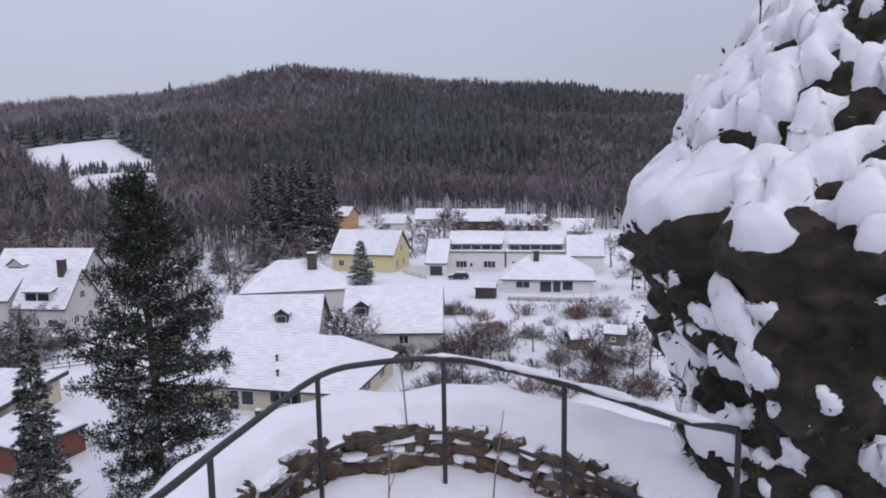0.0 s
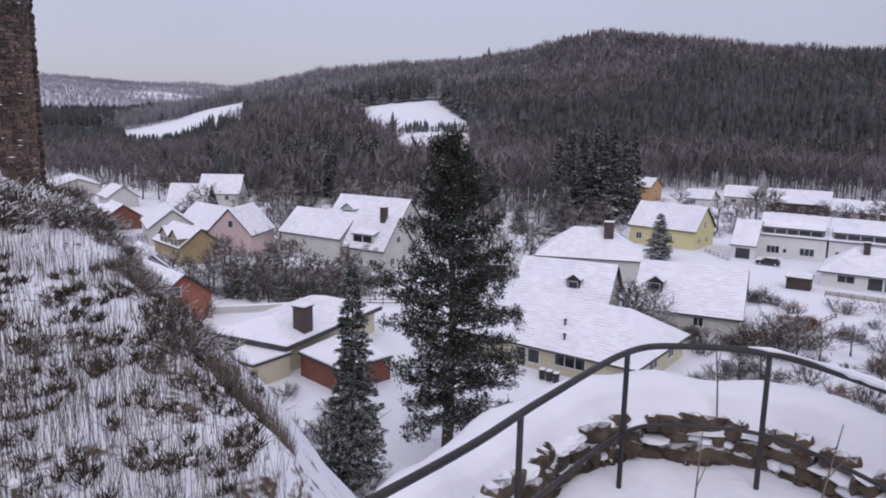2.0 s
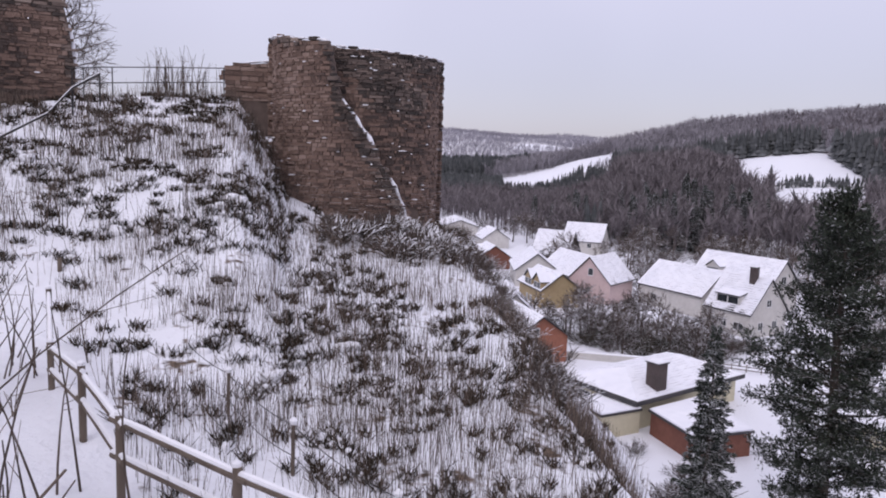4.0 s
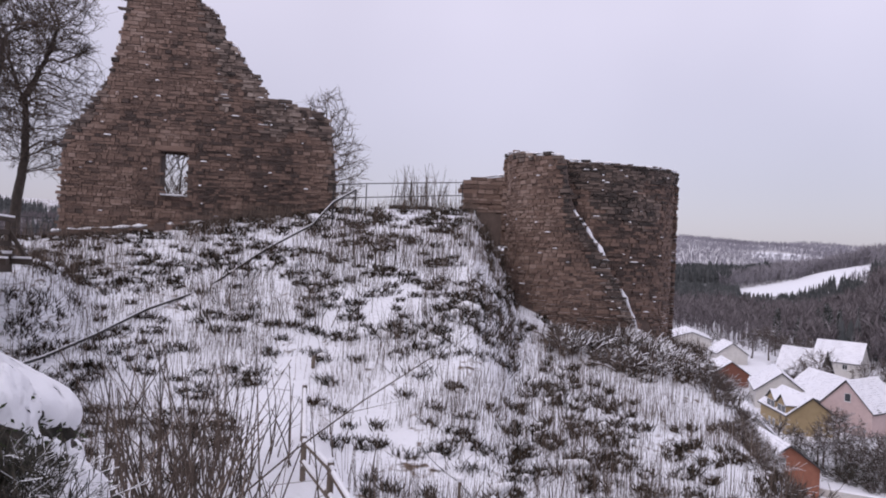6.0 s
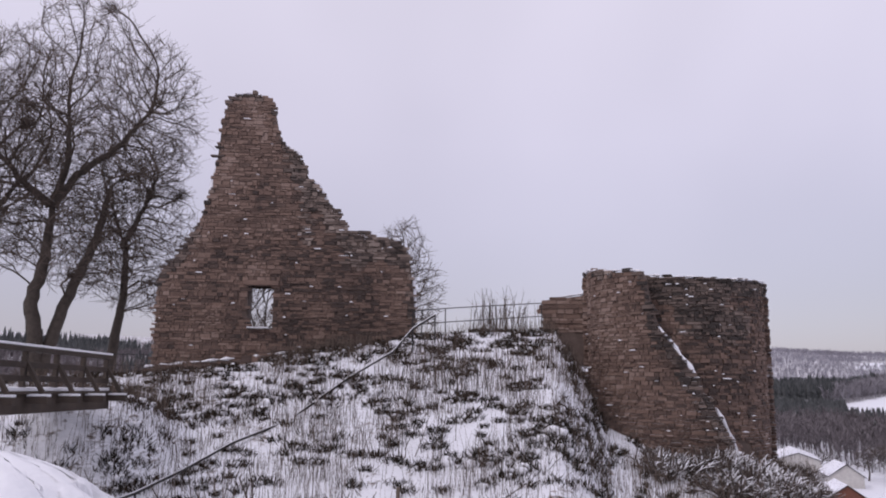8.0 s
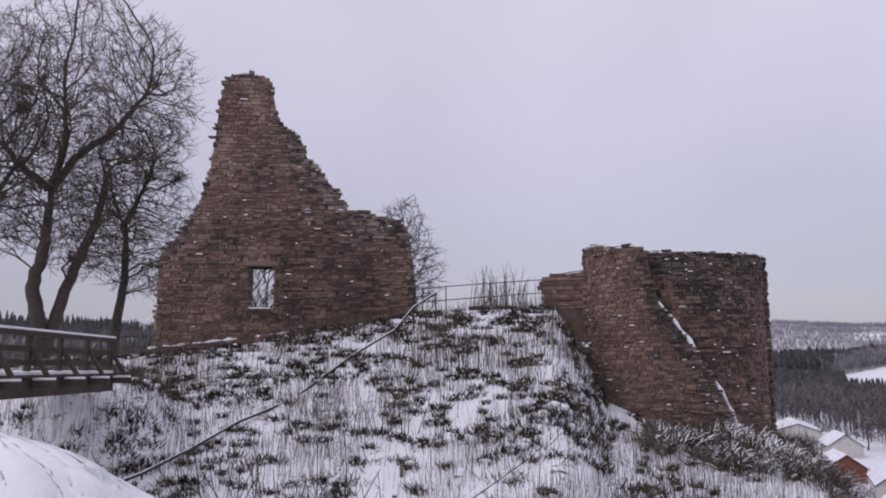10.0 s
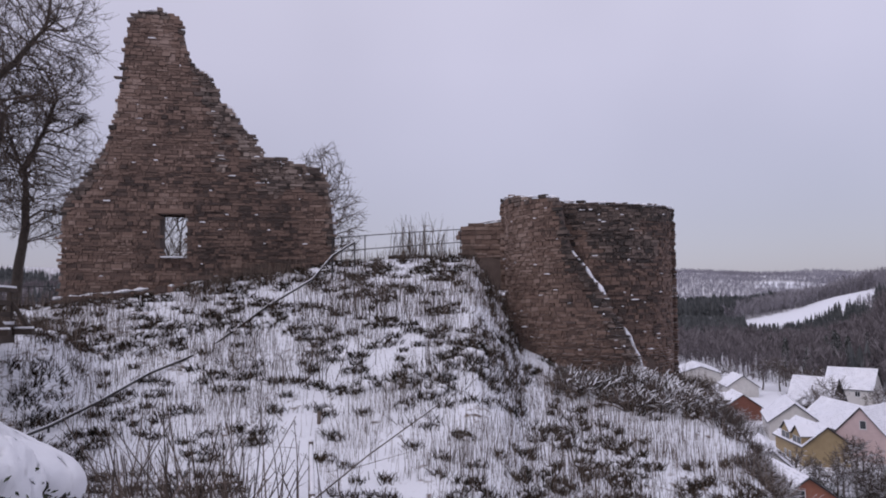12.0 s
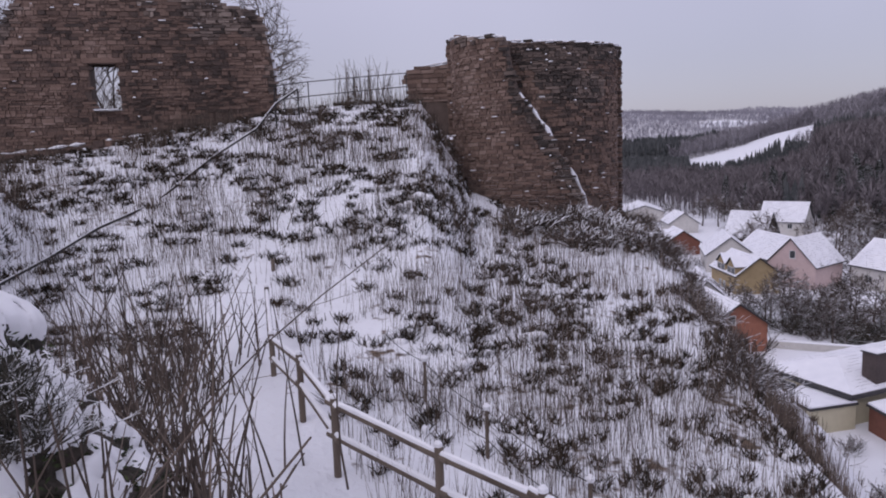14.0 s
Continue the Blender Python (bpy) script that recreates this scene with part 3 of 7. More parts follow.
house("bungalow", "cream rendered bungalow with broad snow covered hip roof", -18.4, 81.4, -13.4, 22, 14.6, 2.7, 6.3, CREAM,
      [("F", 8.6, 0.1, 1.15, 2.1, 1), ("F", 9.95, 0.6, 1.5, 1.6, 1), ("F", 13.2, 1.0, 3.6, 1.3, 3), ("F", 2.0, 1.0, 1.6, 1.2), ("R", 4.0, 1.0, 2.4, 1.2, 2), ("R", 9.5, 1.0, 1.8, 1.2, 2)], (4.0, 4.0), 0.6)
house("bungalow", "beige bungalow with shallow snowy roof and dark fascia", -47.2, 70.0, 87, 17.5, 9.4, 3.0, 4.4, CREAM,
      [("L", 1.2, 0.9, 2.2, 1.4)], (4.5, 4.5), 0.7, fascia=0.45, chimneys=[(-4.8, -4.0, 3.0, 6.3, 1.5)])
flat_box("garage", "beige flat roofed garage under snow", [(-47.6, 57.0), (-43.2, 56.0), (-42.2, 61.0), (-47.9, 62.2)], -0.3, 2.3, CREAM)
flat_box("annex", "flat roofed annex with red brown cladding under snow", [(-41.6, 61.4), (-34.9, 58.6), (-32.5, 64.7), (-41.0, 69.4)], -0.3, 2.3, BRICK, "annex")
house("house", "grey white house with steep snowy roof and dormer", -60.6, 114.3, -8, 8.6, 9, 3.9, 9.0, GREYW,
      [("F", 1.0, 1.0, 1.1, 1.3), ("F", 3.2, 1.0, 1.1, 1.3), ("F", 5.6, 0.9, 1.8, 1.2, 2), ("R", 2, 1.0, 1.2, 1.3), ("R", 5.5, 1.0, 1.2, 1.3), ("R", 3.8, 4.6, 1.2, 1.2)], over=0.35,
      chimneys=[(1.6, -0.6, 7.5, 10.6, 1.0)], dormers=[(-0.5, -3.9, 4.6, 4.4, 1.5, 3.4, GREYW, "shed", 2)])
house("house", "white house with long snowy gabled roof", -73, 136, -6, 17, 9, 5.0, 9.4, GREYW, [("F", 1.5, 2.2, 1.6, 1.4), ("F", 12, 2.2, 1.6, 1.4), ("R", 3.5, 5.2, 1.6, 1.4)], dormers=[(-4.0, -4.2, 5.0, 3.0, 2.0, 4.0, GREYW, "gable", 1)])
house("house", "stone house with snowy gabled roof and small dormer", -22.6, 98.6, -1, 12.4, 8.8, 3.4, 7.3, GREYW,
      [("R", 2.2, 1.0, 1.0, 1.4), ("R", 5.0, 1.0, 1.0, 1.4), ("R", 3.8, 4.2, 1.0, 1.1)], dormers=[(1.5, -3.4, 4.2, 1.7, 1.3, 2.5, DARKWOOD, "gable", 1)], over=0.5)
house("house", "house with hipped snowy roof and brick chimney", -25.5, 126, 10, 17, 12, 4.0, 8.0, GREYW, [("F", 3, 1.2, 1.4, 1.3)], (6, 6), chimneys=[(3.0, -1.5, 6.5, 9.4, 1.6)])
house("house", "low house with broad snow covered tiled roof", -6.8, 103.4, -1, 13.0, 13.2, 2.6, 7.4, GREYW,
      [("F", 7.5, 0.9, 1.3, 1.2), ("R", 3.0, 1.0, 1.3, 1.2), ("R", 8.0, 1.0, 1.3, 1.2)], dormers=[(-4.2, -4.6, 4.2, 1.8, 1.4, 2.8, DARKWOOD, "gable", 1)], over=0.5)
house("house", "pale yellow house with snowy gabled roof", -16.2, 166.0, -17, 14.4, 10.5, 4.2, 8.6, YELLOW,
      [("F", 8.4, 1.2, 1.3, 1.4), ("F", 1.5, 1.2, 1.3, 1.4), ("R", 2.0, 1.1, 1.1, 1.3), ("R", 6.0, 1.1, 1.1, 1.3), ("R", 4.6, 4.2, 1.1, 1.5)], over=0.5)
house("house", "small orange house with snowy roof", -34, 250, -20, 8, 8, 5.0, 7.6, ORANGE, [("R", 3, 3.0, 1.2, 1.3)])
house("row_house", "white row house with long dormer band under snow", 8.0, 163.5, -8, 12.2, 10, 4.6, 8.2, WHITE,
      [("F", 1.6, 1.0, 2.4, 1.5, 3), ("F", 4.6, 1.2, 0.7, 0.9, 1), ("F", 7.6, 1.0, 2.6, 1.5, 3)], dormers=[(0, -4.75, 4.5, 11.0, 1.6, 4.0, DARKWOOD, "shed", 5)], over=0.3)
house("row_house", "white row house with long dormer band under snow", 20.6, 161.5, -8, 12.6, 10, 4.6, 8.2, WHITE,
      [("F", 1.2, 1.0, 2.4, 1.5, 3)], dormers=[(0, -4.75, 4.5, 11.4, 1.6, 4.0, DARKWOOD, "shed", 5)], chimneys=[(2.0, 0.5, 7.0, 9.6, 1.0)], over=0.3)
house("garage", "white garage wing with snowy roof", -0.6, 160.2, -8, 4.4, 12, 2.8, 7.0, WHITE, [("F", 0.8, 0.1, 2.8, 2.2, 1)], category="garage", over=0.3)
house("house", "white side house with snowy roof", 30.6, 158.0, -8, 7.4, 10, 4.0, 7.6, WHITE, [("F", 2, 1.0, 1.6, 1.3)], over=0.3)
house("bungalow", "white bungalow with snowy hip roof and wide windows", 20.2, 140.0, -9, 16.5, 11.5, 2.7, 6.0, WHITE,
      [("F", 2.4, 0.9, 2.6, 1.3, 2), ("F", 6.8, 0.15, 2.2, 2.1, 1), ("F", 9.2, 0.15, 1.5, 2.1, 1), ("F", 10.9, 0.5, 2.0, 1.8, 1)], (5, 5), 0.6, chimneys=[(-2.2, -1.2, 4.6, 7.2, 1.0)])
house("house", "far house with snowy roof and dark gable", -4.5, 255, -5, 9, 8, 3.0, 6.0, GREYW, [("F", 2, 1.0, 1.6, 1.2)])
house("house", "far low house with long snowy roof", 12, 246, -8, 17, 10, 3.0, 6.4, DARKWOOD, [("F", 3, 0.8, 1.8, 1.2), ("F", 9, 0.8, 1.8, 1.2)])
house("house", "far house with steep snowy roof", -148, 320, 24, 14, 12, 4.0, 11.0, GREYW, [("F", 3, 1.2, 1.4, 1.4), ("F", 8, 1.2, 1.4, 1.4)], z=2.5)
house("house", "far house with snowy roof and dormers", -130, 352, 20, 13, 10, 4.0, 10.0, GREYW, [("F", 3, 1.2, 1.4, 1.4)], z=3.0, dormers=[(2, -4, 5.5, 2.4, 1.6, 3, GREYW, "gable", 1)])
house("house", "terracotta house with snowy roof at the foot of the spur", -71.2, 73.6, -24, 13, 7.4, 3.6, 6.2, TERRA, [("R", 2.4, 3.6, 1.0, 1.2, 1)], over=0.6)
house("house", "long low house with snowy roof below the castle", -83, 82.5, -38, 13, 7, 3.2, 6.2, GREYW)
house("house", "ochre house with two snowy gables and dark windows", -93.5, 103, -25, 11.5, 7.5, 4.2, 7.0, OCHRE, z=-0.8, windows=
      [("F", 3.8, 1.0, 1.0, 1.4), ("F", 5.6, 1.0, 1.0, 1.4), ("F", 8.6, 1.0, 1.0, 1.4)], dormers=[(-0.9, -3.85, 4.0, 3.6, 1.5, 3.4, OCHRE, "gable", 2), (3.6, -3.85, 4.0, 3.6, 1.5, 3.4, OCHRE, "gable", 2)])
house("house", "pink house with snowy gabled roof", -90.5, 114.5, 102, 10, 8.6, 4.2, 8.6, PINK, [("L", 4.0, 5.2, 1.1, 1.4, 1)])
house("house", "house with broad snowy roof among bare trees", -76, 122, -10, 15, 10, 4.0, 8.0, GREYW, [("F", 3, 1.2, 1.4, 1.3)])
house("house", "brown house with steep snowy roof", -129, 144, 20, 9.5, 9, 2.8, 8.4, DARKWOOD, [("L", 4, 2.0, 1.2, 1.3), ("L", 6.4, 2.0, 1.2, 1.3)])
house("house", "white house with steep snowy roof", -139, 168, 25, 11, 9, 4.0, 8.6, GREYW, [("F", 2, 2.0, 1.2, 1.3), ("F", 7, 2.0, 1.2, 1.3)])
house("house", "brown house with snowy dormers", -133.5, 125, -30, 10, 7.6, 2.8, 5.4, BRICK, dormers=[(-2.2, -3.7, 2.8, 2.4, 1.2, 2.6, DARKWOOD, "gable", 1), (2.2, -3.7, 2.8, 2.4, 1.2, 2.6, DARKWOOD, "gable", 1)])
house("house", "far house with snowy roof", -163, 153, -30, 11, 8, 2.8, 5.6, GREYW, [("F", 3, 1.2, 1.4, 1.3)])
house("house", "far long low house with snowy roof", -197, 168, -35, 22, 12, 3.2, 5.2, GREYW, [("F", 3, 1.0, 1.8, 1.3), ("F", 12, 1.0, 1.8, 1.3)])
house("house", "house with snowy roofs between the gardens", -101, 120, -20, 16, 9, 3.6, 7.4, GREYW)
house("house", "house with broad snowy roof", -112, 118, -40, 14, 9, 3.4, 6.8, GREYW)


# ---- castle ruin ----
def polar(az, d):
    return np.array((-d * math.sin(radians(az)), d * math.cos(radians(az))))


def wall_core(name, path, z0, tops, thick, mat, parent, inside=None):
    """A masonry core along plan points; its face lies on the path, its body behind (away from the origin)."""
    p = np.asarray(path, dtype=float)
    n = len(p)
    t = np.gradient(p, axis=0)
    t /= np.linalg.norm(t, axis=1)[:, None]
    nrm = np.stack([-t[:, 1], t[:, 0]], axis=-1)
    flip = np.sign((nrm * (p if inside is None else inside - p)).sum(axis=1))[:, None]
    b = p + nrm * flip * thick
    z0 = np.broadcast_to(z0, (n,)).astype(float)
    tops = np.broadcast_to(tops, (n,)).astype(float)
    v = np.concatenate([np.c_[p, z0], np.c_[p, tops], np.c_[b, z0], np.c_[b, tops]])
    f = []
    for i in range(n - 1):
        f += [(i, i + 1, n + i + 1, n + i), (n + i, n + i + 1, 3 * n + i + 1, 3 * n + i), (3 * n + i, 3 * n + i + 1, 2 * n + i + 1, 2 * n + i)]
    f += [(0, n, 3 * n, 2 * n), (2 * n - 1, n - 1, 3 * n - 1, 4 * n - 1)]
    return raw_mesh(name, v, f, mat, parent)


STONE_MESHES = []
for k in range(6):
    rs = np.random.RandomState(50 + k)
    sb = bmesh.new()
    box(sb, -0.5, 0.5, -0.5, 0.5, -0.5, 0.5)
    for sv in sb.verts:
        sv.co += Vector(rs.uniform(-0.09, 0.09, 3))
    bmesh.ops.bevel(sb, geom=sb.edges[:], offset=0.06, segments=1, affect="EDGES")
    sm_ = bpy.data.meshes.new("stone")
    sb.to_mesh(sm_)
    sb.free()
    sm_.materials.append(STONE)
    STONE_MESHES.append(sm_)

RUBBLE_MESHES = []
for k in range(6):
    rs = np.random.RandomState(150 + k)
    sb = bmesh.new()
    bmesh.ops.create_icosphere(sb, subdivisions=2, radius=0.66)
    for sv in sb.verts:
        c = sv.co
        for a in range(3):
            c[a] = max(-0.5, min(0.5, c[a])) + rs.uniform(-0.075, 0.075)
    bmesh.ops.dissolve_limit(sb, angle_limit=0.22, verts=sb.verts[:], edges=sb.edges[:])
    sm_ = bpy.data.meshes.new("stone")
    sb.to_mesh(sm_)
    sb.free()
    sm_.materials.append(RUBBLE)
    RUBBLE_MESHES.append(sm_)

SNOW_MESHES = []
for sm_ in RUBBLE_MESHES:
    SNOW_MESHES.append(sm_.copy())
    SNOW_MESHES[-1].materials[0] = SNOW

CUBE = np.array([(x, y, z) for z in (-0.5, 0.5) for y in (-0.5, 0.5) for x in (-0.5, 0.5)])
CUBE_F = np.array(((0, 2, 3, 1), (4, 5, 7, 6), (0, 1, 5, 4), (2, 6, 7, 3), (0, 4, 6, 2), (1, 3, 7, 5)))


def lay_stones(parent, path, foot, top, seed, single=150, course=0.2, holes=(), picked=(0.3, 0.7), broken=None):
    """Courses of rubble stones on the face of a wall. path: plan points; foot, top: functions of the run u in metres; holes: (u0, u1, z0, z1)."""
    rs = np.random.RandomState(seed)
    p = np.asarray(path, dtype=float)
    run = np.concatenate([[0], np.cumsum(np.linalg.norm(np.diff(p, axis=0), axis=1))])
    total = run[-1]
    joined, dabs, cores = Heap(), Heap(), Heap()
    singles = 0
    z = min(foot(u) for u in np.linspace(0, total, 40)) - 0.2
    zmax = max(top(u) for u in np.linspace(0, total, 200))
    while z < zmax:
        h = course * rs.choice([0.6, 0.8, 1.0, 1.1, 1.5])
        u = rs.uniform(-0.3, 0)
        while u < total:
            w = rs.choice([0.2, 0.3, 0.4, 0.55, 0.8]) * rs.uniform(0.75, 1.25) * course / 0.2
            um, zm = u + w / 2, z + h / 2
            u += w
            if um > total + 0.05 or um < -0.02 or zm < foot(um) or zm + h * 0.3 > top(um) + rs.uniform(-0.06, 0.09):
                continue
            if any(a < um < b and c < zm < d for a, b, c, d in holes):
                continue
            x, y = np.interp(um, run, p[:, 0]), np.interp(um, run, p[:, 1])
            x2, y2 = np.interp(min(um + 0.1, total), run, p[:, 0]), np.interp(min(um + 0.1, total), run, p[:, 1])
            x1, y1 = np.interp(max(um - 0.1, 0), run, p[:, 0]), np.interp(max(um - 0.1, 0), run, p[:, 1])
            yaw = math.atan2(y2 - y1, x2 - x1)
            out = rs.uniform(-0.03, 0.035) + (0.06 if rs.rand() < 0.06 else 0)
            nx, ny = math.sin(yaw), -math.cos(yaw)
            if nx * x + ny * y > 0:
                nx, ny = -nx, -ny
            size = np.array((w - rs.uniform(0.015, 0.045), 0.3, h - rs.uniform(0.012, 0.035)))
            c = np.array((x + nx * (out - 0.1), y + ny * (out - 0.1), zm + rs.uniform(-0.015, 0.015)))
            rough_ = broken is not None and broken(um, zm) > rs.uniform(0.15, 0.85)
            if rough_:
                out += rs.uniform(-0.07, 0.09)
                c[:2] += (nx * 0.04, ny * 0.04)
            if rs.rand() < (0.05 if rough_ else 0.012) + 0.03 * max(0.0, float(field(um * 1.0 + seed * 9, zm * 1.0, 1.6))):
                dw = size[0] * rs.uniform(0.35, 0.9)
                dv_ = CUBE * (dw, 0.14, rs.uniform(0.02, 0.05)) * (1 + rs.uniform(-0.2, 0.2, (8, 3)))
                dv_[4:, :2] *= 0.6
                ca, sa = math.cos(yaw), math.sin(yaw)
                dabs.add(np.c_[dv_[:, 0] * ca - dv_[:, 1] * sa, dv_[:, 0] * sa + dv_[:, 1] * ca, dv_[:, 2]] + c + (nx * 0.13, ny * 0.13, h * 0.5), CUBE_F)
            if singles < single and picked[0] < um / total < picked[1] and abs(zm - foot(um) - 2.2) < 2.0:
                ob = new("stone", STONE_MESHES[rs.randint(6)])
                ob.parent = parent
                ob.matrix_local = Matrix.LocRotScale(c, Euler((rs.uniform(-0.04, 0.04), rs.uniform(-0.05, 0.05), yaw)), size)
                singles += 1
                continue
            v = CUBE * size * (1 + rs.uniform(-0.07, 0.07, (8, 3)) * (2.6 if rough_ else 1))
            ca, sa = math.cos(yaw), math.sin(yaw)
            (cores if rough_ else joined).add(np.c_[v[:, 0] * ca - v[:, 1] * sa, v[:, 0] * sa + v[:, 1] * ca, v[:, 2]] + c, CUBE_F)
        z += h
    if dabs.n:
        dabs.mesh("ledge_snow", SNOW, parent)["kind"] = "stuff"
    if cores.n:
        cores.mesh("broken_core", CORE_STONE, parent)["kind"] = "stuff"
    ob = joined.mesh("masonry", STONE, parent)
    ob["kind"] = "stuff"
    return ob


def snow_strip(parent, path, zs, width, thick, seed, keep=0.75, name="snow_cap"):
    """Broken snow lying along a wall top."""
    rs = np.random.RandomState(seed)
    p = np.asarray(path, dtype=float)
    run = np.concatenate([[0], np.cumsum(np.linalg.norm(np.diff(p, axis=0), axis=1))])
    heap = Heap()
    u = 0.0
    while u < run[-1]:
        ln = rs.uniform(0.3, 0.9)
        if rs.rand() < keep:
            us = np.linspace(u, min(u + ln, run[-1]), 5)
            pts = np.c_[np.interp(us, run, p[:, 0]), np.interp(us, run, p[:, 1]), np.interp(us, run, zs)]
            out = pts[:, :2] / np.linalg.norm(pts[:, :2], axis=1)[:, None]
            pts[:, :2] += out * width * 0.4
            r = width * 0.5 * np.sin(np.linspace(0.35, math.pi - 0.35, 5)) * rs.uniform(0.45, 1.25, 5)
            v, q = tube_arrays(pts, r, 8)
            v[:, 2] = np.repeat(pts[:, 2], 8) + (v[:, 2] - np.repeat(pts[:, 2], 8)) * thick / width
            heap.add(v, q)
        u += ln
    ob = heap.mesh(name, SNOW, parent, smooth=True)
    ob["kind"] = "stuff"
    return ob


def line_run(path):
    p = np.asarray(path, dtype=float)
    return np.concatenate([[0], np.cumsum(np.linalg.norm(np.diff(p, axis=0), axis=1))])


# the tall gable wall with its broken slopes and one window
GL, GR = polar(95.7, 37.0), polar(76.7, 35.6)
G_LEN = float(np.linalg.norm(GR - GL))


def gable_u(az):
    """Run along the gable at which the bearing az meets it."""
    w = polar(az, 1.0)
    e = (GR - GL) / G_LEN
    m = np.array([[e[0], -w[0]], [e[1], -w[1]]])
    return np.linalg.solve(m, -GL)


def gable_point(az, slope):
    u, d = gable_u(az)
    return u, EYE + 0.1 + slope * d


G_TOP = [gable_point(*c) for c in ((96.0, 0.10), (95.5, 0.128), (94.8, 0.142), (94.1, 0.159), (93.2, 0.19), (92.3, 0.241), (92.1, 0.29), (91.95, 0.332), (91.5, 0.366), (90.4, 0.374), (88.9, 0.374), (88.3, 0.366),
                                    (87.9, 0.333), (87.4, 0.313), (87.0, 0.303), (86.2, 0.297), (85.7, 0.28), (85.2, 0.262), (84.3, 0.25), (83.8, 0.228), (82.9, 0.221), (82.4, 0.2), (82.0, 0.188), (80.0, 0.185), (78.4, 0.181), (77.5, 0.172), (77.1, 0.14), (76.8, 0.10), (76.6, 0.05))]
G_TOP_U, G_TOP_Z = [c[0] for c in G_TOP], [c[1] for c in G_TOP]
gable = empty("gable_wall", label="tall ruined sandstone gable with ragged top and window", category="castle ruin")
g_us = np.linspace(0, G_LEN, 121)
g_path = GL + (GR - GL) * (g_us / G_LEN)[:, None]
g_top = np.interp(g_us, G_TOP_U, G_TOP_Z) - 0.12
w0, w1 = gable_u(89.35)[0], gable_u(87.5)[0]
wz0, wz1 = gable_point(89, 0.054)[1], gable_point(89, 0.110)[1]
for a, b, lo, hi in ((0, w0, 25.6, None), (w1, G_LEN, 25.6, None), (w0, w1, 25.6, wz0), (w0, w1, wz1, None)):
    us = np.linspace(a, b, max(4, int((b - a) * 8)))
    pts = GL + (GR - GL) * (us / G_LEN)[:, None]
    wall_core("wall_core", pts, lo, np.interp(us, G_TOP_U, G_TOP_Z) - 0.12 if hi is None else hi, 1.3, MORTAR, gable)
lay_stones(gable, g_path, lambda u: 26.2, lambda u: float(np.interp(u, G_TOP_U, G_TOP_Z)), 11, 150, 0.13, [(w0, w1, wz0, wz1)], (0.1, 0.9),
           lambda u, z_: float(smooth01(z_ - np.interp(u, G_TOP_U, G_TOP_Z) + 0.55 + 1.1 * smooth01(u, G_LEN * 0.42, G_LEN * 0.5) + 0.5 * field(u, z_, 1.3), -0.3, 0.5)) + 0.75 * float(abs(u - G_LEN * 0.99) < 0.5 + 0.4 * field(z_, 0, 0.9)) + 0.5 * float(abs(u - G_LEN * 0.56) < 0.35 and z_ > 33))
snow_strip(gable, g_path, g_top + 0.12, 0.5, 0.16, 3, 0.42)
lint = part("lintel", boxed(-0.85, 0.85, -0.12, 0.2, 0, 0.24, 0.03), STONE, gable)
lint.matrix_local = pose(*(GL + (GR - GL) * ((w0 + w1) / 2 / G_LEN)), wz1, 0, 0, math.degrees(math.atan2(*(GR - GL)[::-1])) + 180)
sill = part("sill_snow", boxed(-0.5, 0.5, 0.05, 0.5, 0, 0.05, 0.02), SNOW, gable)
sill.matrix_local = pose(*(GL + (GR - GL) * ((w0 + w1) / 2 / G_LEN)), wz0 + 0.01, 0, 0, math.degrees(math.atan2(*(GR - GL)[::-1])) + 180)
# low footing wall in front of the gable
foot_path = np.array([polar(a_, d_) for a_, d_ in zip(np.linspace(96.2, 84, 14), np.linspace(36.0, 35.2, 14))])
foot_z = EYE + np.linspace(0.006, 0.03, 14) * 36
footing = empty("footing_wall", label="low remains of a sandstone wall topped with snow", category="castle ruin")
wall_core("wall_core", foot_path, 25.0, foot_z - 0.08, 0.6, MORTAR, footing)
f_run = line_run(foot_path)
lay_stones(footing, foot_path, lambda u: 25.8, lambda u: float(np.interp(u, f_run, foot_z)), 12, 0)
snow_strip(footing, foot_path, foot_z, 0.6, 0.18, 5, 0.9)


# the round tower stump: a broken outer skin in front of a curved inner wall
def arc(az, dist, radius, a0, a1, n=60):
    """Plan points on a round wall; angles in degrees from the side that faces the origin, to the right."""
    c = polar(az, dist)
    aim = math.atan2(-c[1], -c[0])
    return np.array([c + radius * np.array((math.cos(aim + radians(a)), math.sin(aim + radians(a)))) for a in np.linspace(a0, a1, n)])


def bearing(p):
    return np.degrees(np.arctan2(-p[:, 0], p[:, 1]))


tower = empty("tower_stump", label="broken round sandstone tower with snow on its edges", category="castle ruin")
t_front = arc(57.2, 35.0, 3.84, -88, 58, 80)
t_back = arc(56.9, 35.6, 3.5, -38, 96, 80)
fb, bb = bearing(t_front), bearing(t_back)
fd, bd = np.linalg.norm(t_front, axis=1), np.linalg.norm(t_back, axis=1)
f_top = EYE + 0.1 + np.interp(fb, [53.4, 54.0, 55.0, 56.4, 57.6, 58.4, 58.8, 59.2, 59.45, 59.6, 63.4, 63.6], [-0.095, -0.065, -0.03, 0.012, 0.043, 0.061, 0.075, 0.096, 0.125, 0.137, 0.138, 0.13]) * fd
b_top = EYE + 0.1 + np.interp(bb, [50.8, 51.1, 51.6, 53.0, 56, 59.3, 60.5], [0.100, 0.113, 0.119, 0.122, 0.127, 0.131, 0.131]) * bd
keep_f = fb > 53.3
keep_f[:40] = True
t_front, f_top = t_front[keep_f], f_top[keep_f]
